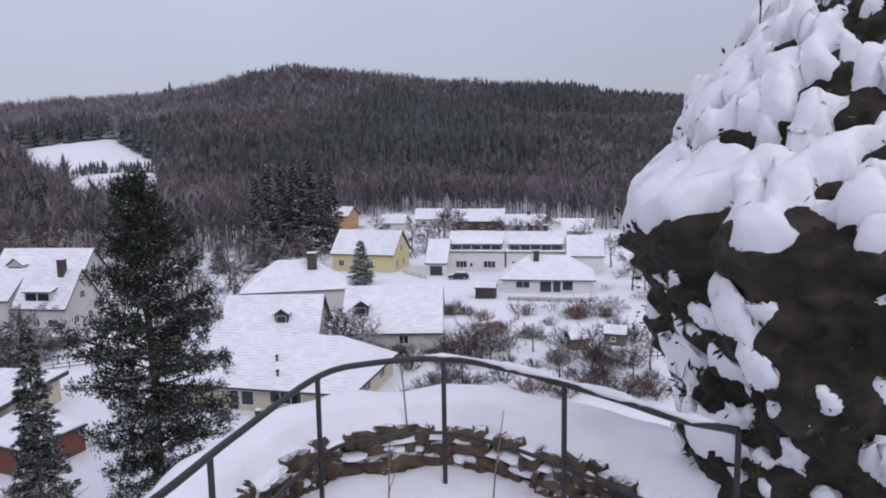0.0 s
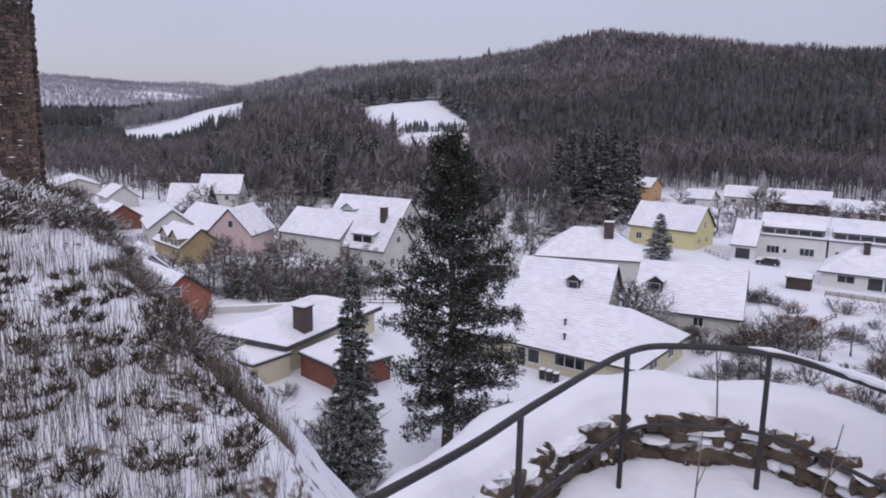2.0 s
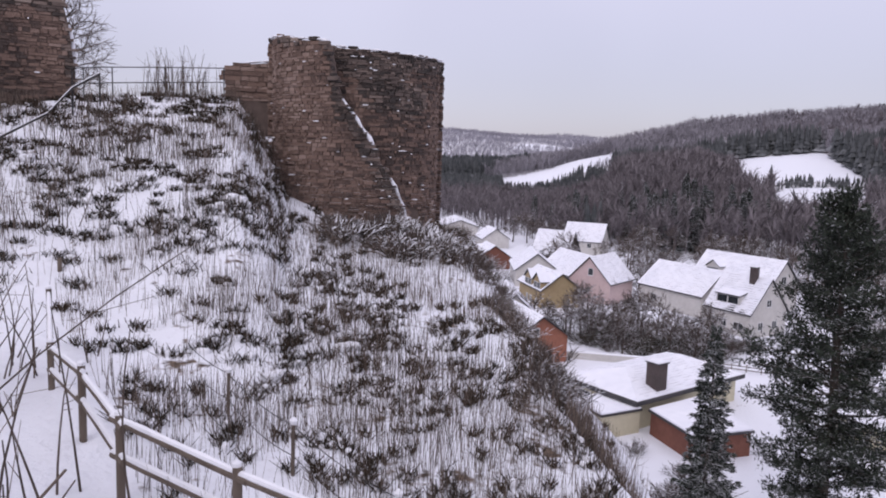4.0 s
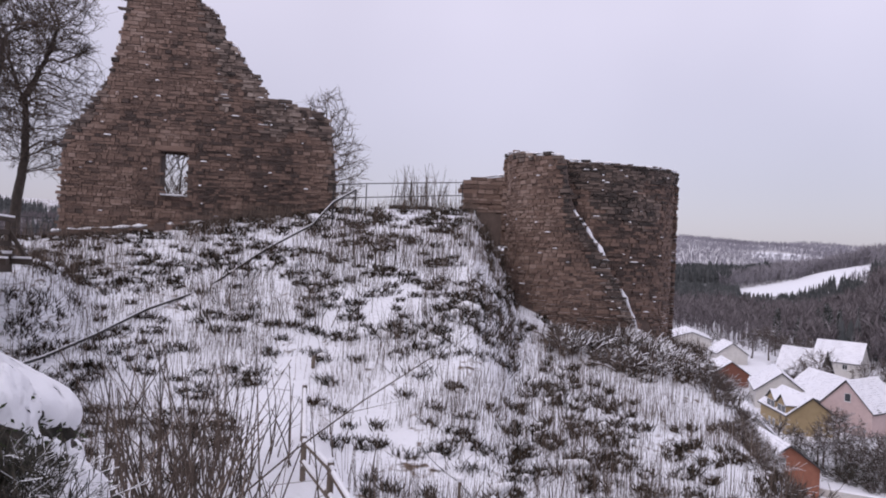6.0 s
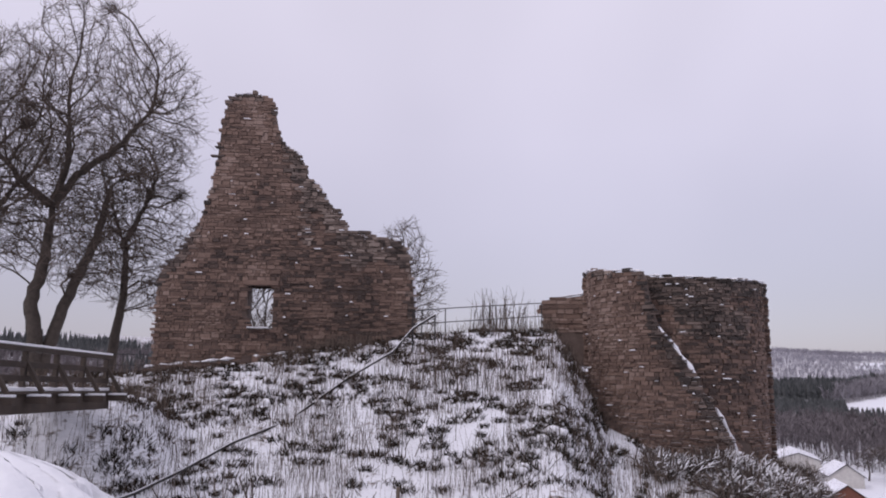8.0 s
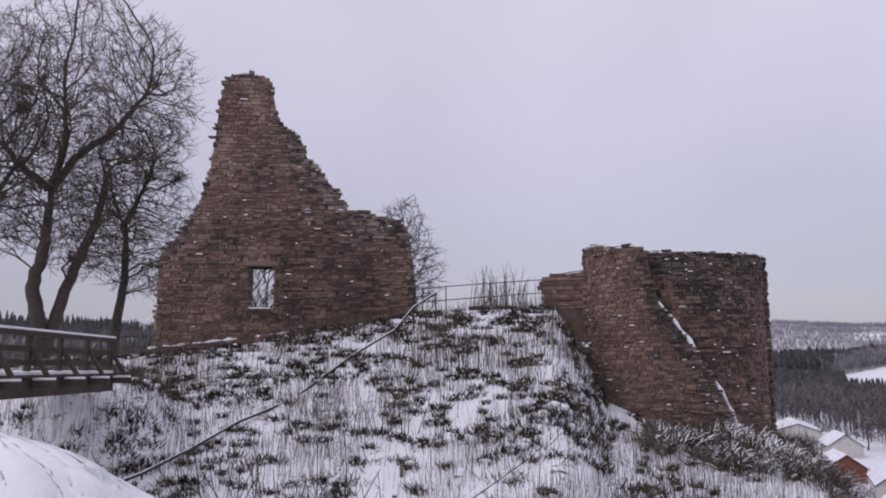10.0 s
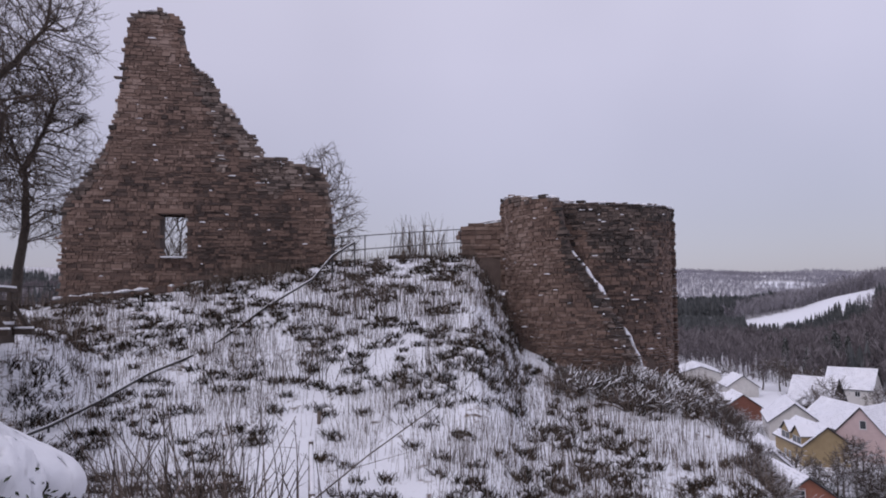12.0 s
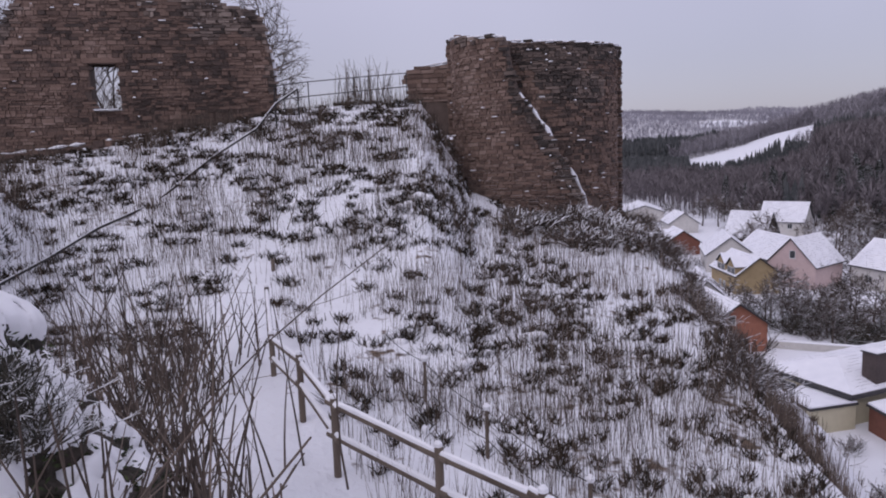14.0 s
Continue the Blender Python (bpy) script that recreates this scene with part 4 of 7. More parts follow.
wall_core("wall_core", t_front, 21.5, f_top - 0.1, 0.55, MORTAR, tower, polar(57.2, 35.0))
wall_core("wall_core", t_back, 21.5, b_top - 0.1, 1.0, MORTAR, tower, polar(56.9, 35.6))
fr_, br_ = line_run(t_front), line_run(t_back)
lay_stones(tower, t_front, lambda u: 22.0, lambda u: float(np.interp(u, fr_, f_top)), 21, 80, 0.115, picked=(0.25, 0.8),
           broken=lambda u, z_: float(smooth01(z_ - np.interp(u, fr_, f_top) + 0.35 + 0.8 * smooth01(u, fr_[-1] * 0.5, fr_[-1] * 0.6) + 0.4 * field(u, z_, 1.1), -0.2, 0.4)))
lay_stones(tower, t_back, lambda u: 22.0, lambda u: float(np.interp(u, br_, b_top)), 22, 70, 0.115, [(4.5, 5.1, 24.0, 24.6)], picked=(0.4, 0.9),
           broken=lambda u, z_: float(smooth01(z_ - np.interp(u, br_, b_top) + 1.9 + 1.2 * field(u, z_, 1.6), -0.5, 0.8)))
fb_ = bearing(t_front)
snow_strip(tower, t_front[fb_ < 58.5], f_top[fb_ < 58.5], 0.3, 0.2, 6, 0.82)
snow_strip(tower, t_front[fb_ > 59.5], f_top[fb_ > 59.5], 0.4, 0.12, 16, 0.9)
snow_strip(tower, t_back, b_top, 0.5, 0.12, 7, 0.85)
# short wall behind the tower on the mound's rim
low_path = np.array([polar(a_, 36.5) for a_ in np.linspace(66.9, 63.2, 12)])
low_z = EYE + 0.1 + np.linspace(0.100, 0.108, 12) * 36.5
low_wall = empty("low_wall", label="short piece of sandstone wall beside the tower", category="castle ruin")
wall_core("wall_core", low_path, 27.5, low_z - 0.1, 0.7, MORTAR, low_wall)
lw_run = line_run(low_path)
lay_stones(low_wall, low_path, lambda u: 29.1, lambda u: float(np.interp(u, lw_run, low_z)), 23, 0)
snow_strip(low_wall, low_path, low_z, 0.5, 0.14, 8, 0.6)


# ---- railings and fences on the spur ----
def rod(name, pts, r, mat, parent, sides=7, label=""):
    v, q = tube_arrays(pts, r, sides)
    n = len(pts)
    caps = [list(range(sides))[::-1], [(n - 1) * sides + k for k in range(sides)]]
    me = bpy.data.meshes.new(name)
    me.from_pydata(v.tolist(), [], q.tolist() + caps)
    me.update()
    me.materials.append(mat)
    ob = new(name, me)
    ob.parent = parent
    if label:
        ob["label"] = label
    return ob


def railing(name, label, stations, rails, mat=IRON, r_post=0.025, r_rail=0.022, category="railing"):
    """Posts at stations (x, y, ground, top) with rails at the given shares of the height."""
    ob = empty(name, label=label, category=category)
    for x, y, g, t in stations:
        rod("post", [(x, y, g - 0.25), (x, y, t)], r_post, mat, ob)
    for share in rails:
        rail_ = rod("rail", [(x, y, g + (t - g) * share) for x, y, g, t in stations], r_rail, mat, ob)
        if r_rail > 0.03:
            rod("rail_snow", [(x, y, g + (t - g) * share + r_rail) for x, y, g, t in stations], r_rail * 0.5, SNOW, rail_, 5)
    return ob


def station(az, d, top_slope, height=1.0):
    x, y = polar(az, d)
    t = EYE + 0.1 + top_slope * d
    return (x, y, t - height, t)


railing("railing", "iron railing along the snowy rim of the mound", [station(76.9, 34.2, 0.081, 0.95), station(76.2, 33.6, 0.083), station(74.4, 33.6, 0.086), station(71.0, 34.2, 0.090), station(67.0, 35.4, 0.094)], (1.0, 0.38))
railing("handrail", "iron handrail climbing the snowy slope", [station(75.2, 33.0, 0.077), station(76.9, 32.4, 0.058), station(78.4, 31.6, 0.027), station(81.8, 30.0, -0.009), station(86.0, 28.2, -0.063), station(89.9, 26.6, -0.090), station(93.2, 25.2, -0.122), station(96.2, 24.2, -0.147), station(100, 23.0, -0.17)], (1.0,), r_rail=0.045, r_post=0.032)
# railing behind the gable
railing("railing", "thin iron railing beside the gable", [station(a_, 37.5, s_) for a_, s_ in ((96.0, 0.018), (97.6, 0.018), (99.2, 0.018))], (1.0, 0.5), r_rail=0.016)


def log_fence():
    """A path fence of round timber, with two rails a bay and snow lying on them."""
    ob = empty("wooden_fence", label="weathered round timber path fence with snow on its rails", category="fence")
    rs = np.random.RandomState(4)
    st = [(48.0, 6.6, -0.59, 1.0), (57.0, 7.2, -0.51, 1.0), (65.6, 8.3, -0.437, 1.0), (73.9, 10.1, -0.352, 1.0), (76.4, 11.9, -0.283, 1.0), (78.4, 14.4, -0.249, 0.95), (78.5, 17.4, -0.183, 1.0)]
    pts = []
    for az, d, s, h in st:
        x, y = polar(az, d)
        t = EYE + s * d
        pts.append(np.array((x, y, t)))
        rod("post", [(x, y, t - h - 0.5), (x + rs.uniform(-0.02, 0.02), y, t + 0.06)], 0.055, WOOD, ob, 9)
        sn = rod("snow_cap", [(x, y, t + 0.055), (x, y, t + 0.1), (x, y, t + 0.13)], [0.06, 0.055, 0.02], SNOW, ob, 9)
    for a, b in zip(pts, pts[1:]):
        for drop in (0.06, 0.5):
            a_, b_ = a - [0, 0, drop], b - [0, 0, drop + rs.uniform(-0.03, 0.03)]
            e = (b_ - a_) / np.linalg.norm(b_ - a_)
            q = [a_ - e * 0.18 + (b_ - a_ + e * 0.36) * k for k in np.linspace(0, 1, 5)]
            rail = rod("rail", q, [0.055, 0.052, 0.05, 0.05, 0.046], WOOD, ob, 9)
            if np.linalg.norm(b_ - a_) < 4.5:
                rod("rail_snow", [p_ + [0, 0, 0.045] for p_ in q], [0.035, 0.045, 0.04, 0.046, 0.03], SNOW, rail, 8)
    return ob


log_fence()
x, y = polar(77.9, 22.6)
stub = empty("fence_post", label="lone weathered timber post on the slope", category="post")
rod("post", [(x, y, 22.4), (x + 0.05, y, EYE - 0.142 * 22.6)], 0.06, WOOD, stub, 8)
rod("broken_rail", [(x, y, EYE - 0.165 * 22.6), (x + 0.5, y + 1.0, EYE - 0.178 * 22.6)], 0.04, WOOD, stub, 8)

wire = empty("wire_fence", label="sagging wire fence on thin stakes with snow caps", category="fence")
w_st = [(53.3, 9.6, -0.480, 1.0), (61.6, 10.9, -0.374, 1.0), (66.5, 13.3, -0.299, 1.0), (70.0, 17.5, -0.245, 1.0), (72.9, 22.0, -0.181, 1.0), (68.0, 24.0, -0.165, 1.0), (60.0, 27.0, -0.142, 1.0), (52.0, 29.5, -0.131, 1.0)]
tips = []
for az, d, s, h in w_st:
    x, y = polar(az, d)
    t = EYE + s * d
    tips.append(np.array((x, y, t)))
    stake = rod("stake", [(x, y, t - h - 0.6), (x + 0.02, y, t)], 0.03, WOOD, wire, 7)
    rod("snow_cap", [(x + 0.02, y, t - 0.01), (x + 0.02, y, t + 0.05), (x + 0.02, y, t + 0.1)], [0.05, 0.065, 0.015], SNOW, stake, 8)
for a, b in zip(tips, tips[1:]):
    for drop, sag in ((0.03, 0.1), (0.5, 0.12)):
        ks = np.linspace(0, 1, 9)
        rod("wire", [a + (b - a) * k - [0, 0, drop + sag * 4 * k * (1 - k)] for k in ks], 0.009, IRON, wire, 4)

# timber footbridge at the castle gate
bridge = empty("wooden_footbridge", label="dark timber footbridge with slanted braces under snow", category="bridge")
b0, b1 = np.array((*polar(98.8, 25.0), EYE - 0.63)), np.array((*polar(112, 16.2), EYE - 0.42))
be = (b1 - b0) / np.linalg.norm(b1 - b0)
bn = np.array((be[1], -be[0], 0))
bn = bn if (bn * b0).sum() < 0 else -bn
bl = np.linalg.norm(b1 - b0)
byaw = math.degrees(math.atan2(be[1], be[0]))
bmat = pose(*b0, 0, -math.degrees(math.asin(be[2])), byaw)
side = 1 if (bmat.to_3x3() @ Vector((0, 1, 0))).dot(Vector(bn)) > 0 else -1


def bridge_part(name, x0, x1, y0, y1, z0, z1, mat=DARKWOOD, tilt=None):
    ob = part(name, boxed(x0, x1, min(y0 * side, y1 * side), max(y0 * side, y1 * side), z0, z1, 0.01), mat, bridge)
    ob.matrix_local = bmat if tilt is None else bmat @ tilt
    return ob


bridge_part("beam", 0, bl, 0.0, 0.22, -0.45, 0.0)
bridge_part("deck", 0, bl, -2.2, 0.3, 0.0, 0.07)
bridge_part("deck_snow", 0.02, bl, -2.1, 0.2, 0.072, 0.16, SNOW)
bridge_part("top_rail", -0.1, bl, 0.06, 0.2, 1.0, 1.12)
bridge_part("rail_snow", -0.08, bl, 0.07, 0.19, 1.12, 1.18, SNOW)
for hz in (0.3, 0.62):
    bridge_part("rail", 0, bl, 0.1, 0.16, hz, hz + 0.14)
for k in range(int(bl / 1.6) + 1):
    bridge_part("post", k * 1.6 + 0.05, k * 1.6 + 0.17, 0.02, 0.14, 0, 1.02)
    bridge_part("brace", -0.05, 0.05, -0.02, 0.08, 0, 1.15, tilt=Matrix.Translation((k * 1.6 + 0.11, side * 0.62, -0.1)) @ pose(0, 0, 0, side * 32, 0, 0))
    bridge_part("crossbeam", k * 1.6, k * 1.6 + 0.2, -0.3, 0.75, -0.22, -0.05)
    bridge_part("beam_snow", k * 1.6 + 0.02, k * 1.6 + 0.18, 0.24, 0.74, -0.05, 0.01, SNOW)

# ---- lookout platform: floor, parapet, curved rail ----
EYE0 = np.array((0.41, 0.06))
RAIL_Z, FLOOR_Z = 25.38, 24.38
rail_ctrl = [(46, 2.5), (36, 2.72), (28, 3.06), (22, 3.46), (16.6, 4.04), (10.2, 4.97), (6.3, 5.22), (0.2, 5.29), (-5, 5.02), (-9.4, 4.72), (-13.8, 4.46), (-18, 4.22), (-22.4, 4.14)]
ctrl = np.array([EYE0 + polar(a_, d_) for a_, d_ in rail_ctrl])


def spline(pts, n=10):
    """Catmull-Rom through plan points."""
    p = np.vstack([2 * pts[0] - pts[1], pts, 2 * pts[-1] - pts[-2]])
    out = []
    for i in range(1, len(p) - 2):
        for t in np.linspace(0, 1, n, endpoint=False):
            out.append(0.5 * (2 * p[i] + (p[i + 1] - p[i - 1]) * t + (2 * p[i - 1] - 5 * p[i] + 4 * p[i + 1] - p[i + 2]) * t * t + (3 * p[i] - p[i - 1] - 3 * p[i + 1] + p[i + 2]) * t ** 3))
    return np.array(out + [pts[-1]])


rail_line = spline(ctrl, 8)
look_rail = empty("lookout_railing", label="curved dark iron railing with snow on its rails", category="railing")
n_r = len(rail_line)
rod("top_rail", [(*p_, RAIL_Z) for p_ in rail_line], 0.022, IRON, look_rail, 10)
rod("mid_rail", [(*p_, RAIL_Z - 0.57) for p_ in rail_line], 0.015, IRON, look_rail, 8)
rs = np.random.RandomState(9)
snow_r = np.clip(0.02 + 0.012 * np.sin(np.arange(n_r) * 0.5) + rs.uniform(-0.006, 0.006, n_r), 0.008, 0.05)
s_lo, s_hi = int(n_r * 0.56), int(n_r * 0.97)
snow_r[s_lo:s_lo + 4] *= (0.15, 0.4, 0.7, 0.9)
snow_r[s_hi - 3:s_hi] *= (0.8, 0.5, 0.2)
rod("rail_snow", [(*p_, RAIL_Z + 0.026) for p_ in rail_line[s_lo:s_hi]], snow_r[s_lo:s_hi], SNOW, look_rail, 8)
for az, d in ((38, 2.68), (18.6, 3.82), (10.2, 4.97), (0.2, 5.29), (-9.4, 4.72), (-22.4, 4.14)):
    x, y = EYE0 + polar(az, d)
    post = rod("post", [(x, y, FLOOR_Z - 0.2), (x, y, RAIL_Z)], 0.018, IRON, look_rail, 8)


def offset_line(line, by):
    t = np.gradient(line, axis=0)
    t /= np.linalg.norm(t, axis=1)[:, None]
    nrm = np.stack([-t[:, 1], t[:, 0]], axis=-1)
    c = np.array((0.5, 2.0))
    nrm *= np.sign((nrm * (line - c)).sum(axis=1))[:, None]
    return line + nrm * by


w_line = rail_line[6:]
inner = offset_line(w_line, 0.34)
outer = offset_line(w_line, np.interp(np.arange(len(w_line)) / len(w_line), [0, 0.22, 0.45], [0.62, 0.75, 1.12])[:, None])
parapet = empty("parapet", label="low rubble stone parapet under a thick pillow of snow", category="parapet")
top_z = 24.72
nw = len(w_line)
v = np.concatenate([np.c_[inner, np.full(nw, FLOOR_Z - 0.4)], np.c_[inner, np.full(nw, top_z - 0.04)], np.c_[outer, np.full(nw, top_z - 0.04)], np.c_[outer, np.full(nw, 17.0)]])
f = [(k * nw + i, k * nw + i + 1, (k + 1) * nw + i + 1, (k + 1) * nw + i) for k in range(3) for i in range(nw - 1)]
raw_mesh("wall_core", v, f, RUBBLE, parapet)
# stones of the inner face, two rough courses
rs = np.random.RandomState(31)
irun = line_run(inner)
for row, (za, zb) in enumerate(((FLOOR_Z - 0.08, FLOOR_Z + 0.06), (FLOOR_Z + 0.06, FLOOR_Z + 0.16), (FLOOR_Z + 0.16, FLOOR_Z + 0.25), (FLOOR_Z + 0.25, top_z + 0.02))):
    u = rs.uniform(0, 0.1)
    while u < irun[-1]:
        w_ = rs.choice([0.07, 0.1, 0.14, 0.2]) * rs.uniform(0.8, 1.2)
        um = u + w_ / 2
        x, y = np.interp(um, irun, inner[:, 0]), np.interp(um, irun, inner[:, 1])
        x2, y2 = np.interp(um + 0.05, irun, inner[:, 0]), np.interp(um + 0.05, irun, inner[:, 1])
        yaw = math.atan2(y2 - y, x2 - x)
        clump = rs.rand() < (0.1, 0.12, 0.16, 0.3)[row]
        ob = new("snow_clump" if clump else "stone", SNOW_MESHES[rs.randint(6)] if clump else RUBBLE_MESHES[rs.randint(6)])
        ob.parent = parapet
        ob.matrix_local = Matrix.LocRotScale((x, y, (za + zb) / 2 + rs.uniform(-0.015, 0.015)), Euler((rs.uniform(-0.12, 0.12), rs.uniform(-0.1, 0.1), yaw + rs.uniform(-0.12, 0.12))), (w_ * rs.uniform(1.05, 1.3), 0.15 + rs.uniform(-0.04, 0.07), (zb - za) * (rs.uniform(0.35, 0.7) if clump else rs.uniform(1.0, 1.35))))
        u += w_
# snow pillow on the parapet
prof = np.linspace(0, 1, 12)
pv = []
for i in range(nw):
    for s_ in prof:
        p_ = inner[i] * (1 - s_) + outer[i] * s_
        over = -0.05 * field(i * 0.35, 0, 1.0) if s_ < 0.01 else 0
        hgt = 0.02 + 0.2 * math.sin(math.pi * min(1, s_ * 0.9 + 0.12)) ** 0.5 + 0.05 * float(field(p_[0] * 1.0, p_[1], 0.4)) + 0.05 * float(field(p_[0], p_[1], 1.1))
        if s_ < 0.01:
            hgt = -0.05 + 0.05 * float(field(i * 0.35, 3, 1.0))
            p_ = inner[i] + (inner[i] - outer[i]) * (0.06 + 0.06 * float(field(i * 0.35, 0, 1.0)))
        if s_ > 0.93:
            hgt -= (s_ - 0.93) * 4
        pv.append((*p_, top_z - 0.03 + hgt))
pf = [(i * 12 + k, (i + 1) * 12 + k, (i + 1) * 12 + k + 1, i * 12 + k + 1) for i in range(nw - 1) for k in range(11)]
raw_mesh("snow_pillow", pv, pf, SNOW, parapet, smooth=True)
fl = offset_line(rail_line, 0.4)
centre = np.array((0.5, 1.2))
fv, ff, nfl = [], [], len(fl)
for k in range(14):
    for p_ in fl:
        q_ = centre + (p_ - centre) * (k / 13)
        edge = smooth01(k / 13, 0.8, 1.0)
        fv.append((*q_, FLOOR_Z + 0.03 * float(field(q_[0], q_[1], 0.6)) + 0.07 * float(edge) * (0.5 + float(field(q_[0], q_[1], 0.35)))))
ff = [(k * nfl + i, (k + 1) * nfl + i, (k + 1) * nfl + i + 1, k * nfl + i + 1) for k in range(13) for i in range(nfl - 1)]
tagged(raw_mesh("platform_floor", fv, ff, SNOW, smooth=True), "snow covered floor of the lookout platform", "floor", kind="structure")


# ---- rock beside the platform ----
def rock_surface(centre, zs, rads, seed, rough=0.16, n_a=150, n_z=110, squash=1.0):
    """A weathered rock body: radius by height, broken up by noise. Returns the vertex grid."""
    z = np.linspace(zs[0], zs[-1], n_z)
    r0 = np.interp(z, zs, rads)
    a = np.linspace(0, 2 * math.pi, n_a, endpoint=False)
    g = np.zeros((n_z, n_a, 3))
    for i in range(n_z):
        for j in range(n_a):
            dx, dy = math.cos(a[j]), math.sin(a[j])
            v_ = Vector((dx * 1.1 + seed, dy * 1.1, z[i] * 0.9))
            k = noise.noise(v_ * 1.3) * 1.2 + noise.noise(v_ * 3.1) * 0.9 + abs(noise.noise(v_ * 6.0)) * 0.9 + noise.noise(v_ * 13) * 0.3
            r = r0[i] * (1 + rough * 0.6 * k) + (rough * 0.25 * k if r0[i] > 0.2 else 0)
            g[i, j] = (centre[0] + dx * r, centre[1] + dy * r * squash, z[i])
    return g


def grid_faces(n_z, n_a):
    i, j = np.meshgrid(np.arange(n_z - 1), np.arange(n_a), indexing="ij")
    k = (j + 1) % n_a
    return np.stack([i * n_a + j, i * n_a + k, (i + 1) * n_a + k, (i + 1) * n_a + j], axis=-1).reshape(-1, 4)


def snowy_rock(name, label, centre, zs, rads, seed, rough=0.16, cover=0.05, moss=True, squash=1.0, n_a=150, n_z=110, wind=0.0, low=0.0):
    ob = empty(name, label=label, category="rock")
    g = rock_surface(centre, zs, rads, seed, rough, n_a, n_z, squash)
    faces = grid_faces(n_z, n_a)
    raw_mesh("rock_face", g.reshape(-1, 3), faces, ROCK, ob, smooth=True)
    du = np.roll(g, -1, axis=1) - np.roll(g, 1, axis=1)
    dv = np.gradient(g, axis=0)
    nrm = np.cross(du, dv)
    nrm /= np.linalg.norm(nrm, axis=2)[..., None] + 1e-9
    mask = np.zeros(g.shape[:2])
    nz_s = nrm[..., 2].copy()
    for _ in range(10):
        nz_s = (nz_s + np.roll(nz_s, 1, 1) + np.roll(nz_s, -1, 1) + np.roll(nz_s, 1, 0) + np.roll(nz_s, -1, 0)) / 5
    for i in range(n_z):
        for j in range(n_a):
            p_ = Vector(g[i, j])
            mask[i, j] = nz_s[i, j] * 1.05 + 0.8 * noise.noise(p_ * 1.4 + Vector((seed, 0, 3))) + 0.75 * noise.noise(p_ * 3.6) + 1.05 * noise.noise(p_ * 8) + 0.6 * noise.noise(p_ * 17) + 0.25 * noise.noise(p_ * 30) + cover - wind * 1.15 * (nrm[i, j, 0] - 0.1)
    mask += low * smooth01(zs[0] + 3.1 - g[..., 2], 0.0, 0.6) * smooth01(nrm[..., 0], -0.75, -0.35)
    for _ in range(2):
        mask = (mask + np.roll(mask, 1, 1) + np.roll(mask, -1, 1) + np.roll(mask, 1, 0) + np.roll(mask, -1, 0)) / 5
    body = mask.copy()
    for _ in range(6):
        body = (body + np.roll(body, 1, 1) + np.roll(body, -1, 1) + np.roll(body, 1, 0) + np.roll(body, -1, 0)) / 5
    thick = np.where(mask > 0, np.clip(body * 0.55, 0.004, 0.12), np.clip(mask * 0.45, -0.12, 0))
    up = np.array((0, 0, 0.55))
    gs = g.copy()
    for _ in range(8):
        mid = (gs + np.roll(gs, 1, 1) + np.roll(gs, -1, 1)) / 3
        mid[1:-1] = (mid[1:-1] + gs[2:] + gs[:-2]) / 3
        gs = mid
    s = g + (nrm * 0.75 + up) * np.minimum(thick, 0)[..., None]
    soft = smooth01(mask, -0.02, 0.16)[..., None]
    puff = np.clip(thick, 0, 1)[..., None] * (nrm * 0.3 + up * 1.1) + (0, 0, 0.015)
    s = s * (1 - soft) + (gs * 0.85 + g * 0.15 + puff + nrm * 0.035) * soft
    use = mask.reshape(-1)[faces].max(axis=1) > -0.03
    raw_mesh("snow_cover", s.reshape(-1, 3), faces[use], SNOW, ob, smooth=True)
    if moss:
        rs_ = np.random.RandomState(seed + 77)
        heap = Heap()
        ids = np.argwhere((mask > -0.36) & (mask < 0.04) & (nrm[..., 2] > -0.55))
        for i, j in ids[rs_.choice(len(ids), min(len(ids), 4200), replace=False)]:
            for _ in range(2):
                c = g[i, j] + rs_.normal(0, 0.03, 3)
                d_ = nrm[i, j] * 0.5 + rs_.normal(0, 0.5, 3) + (0, 0, -0.15)
                d_ *= rs_.uniform(0.03, 0.075) / np.linalg.norm(d_)
                sd = np.cross(d_, rs_.normal(0, 1, 3))
                sd *= 0.011 / (np.linalg.norm(sd) + 1e-9)
                heap.add([c, c + d_ * 0.5 + sd, c + d_, c + d_ * 0.5 - sd], [(0, 1, 2, 3)])
        if heap.n:
            heap.mesh("ivy_and_moss", MOSS, ob)
    return ob


rc = EYE0 + polar(-32, 5.5)
snowy_rock("rock", "dark mossy rock outcrop hung with thick snow", rc,
           [23.0, 24.4, 25.2, 25.6, 26.05, 26.35, 26.5, 26.8, 27.2, 27.55, 27.85, 28.05, 28.15], [1.15, 1.2, 1.36, 1.44, 1.58, 1.68, 1.6, 1.34, 1.16, 0.92, 0.6, 0.32, 0.05], 3, 0.14, -0.34, n_a=300, n_z=230, wind=0.2, low=0.3)
hc = polar(106, 6.8)
snowy_rock("snow_bank", "deep snow bank over a rocky hump with dark brush", hc, [23.0, 24.0, 24.9, 25.4, 25.95, 26.2, 26.35], [2.1, 1.9, 1.55, 1.26, 0.84, 0.5, 0.05], 8, 0.26, -0.2, n_a=150, n_z=100)
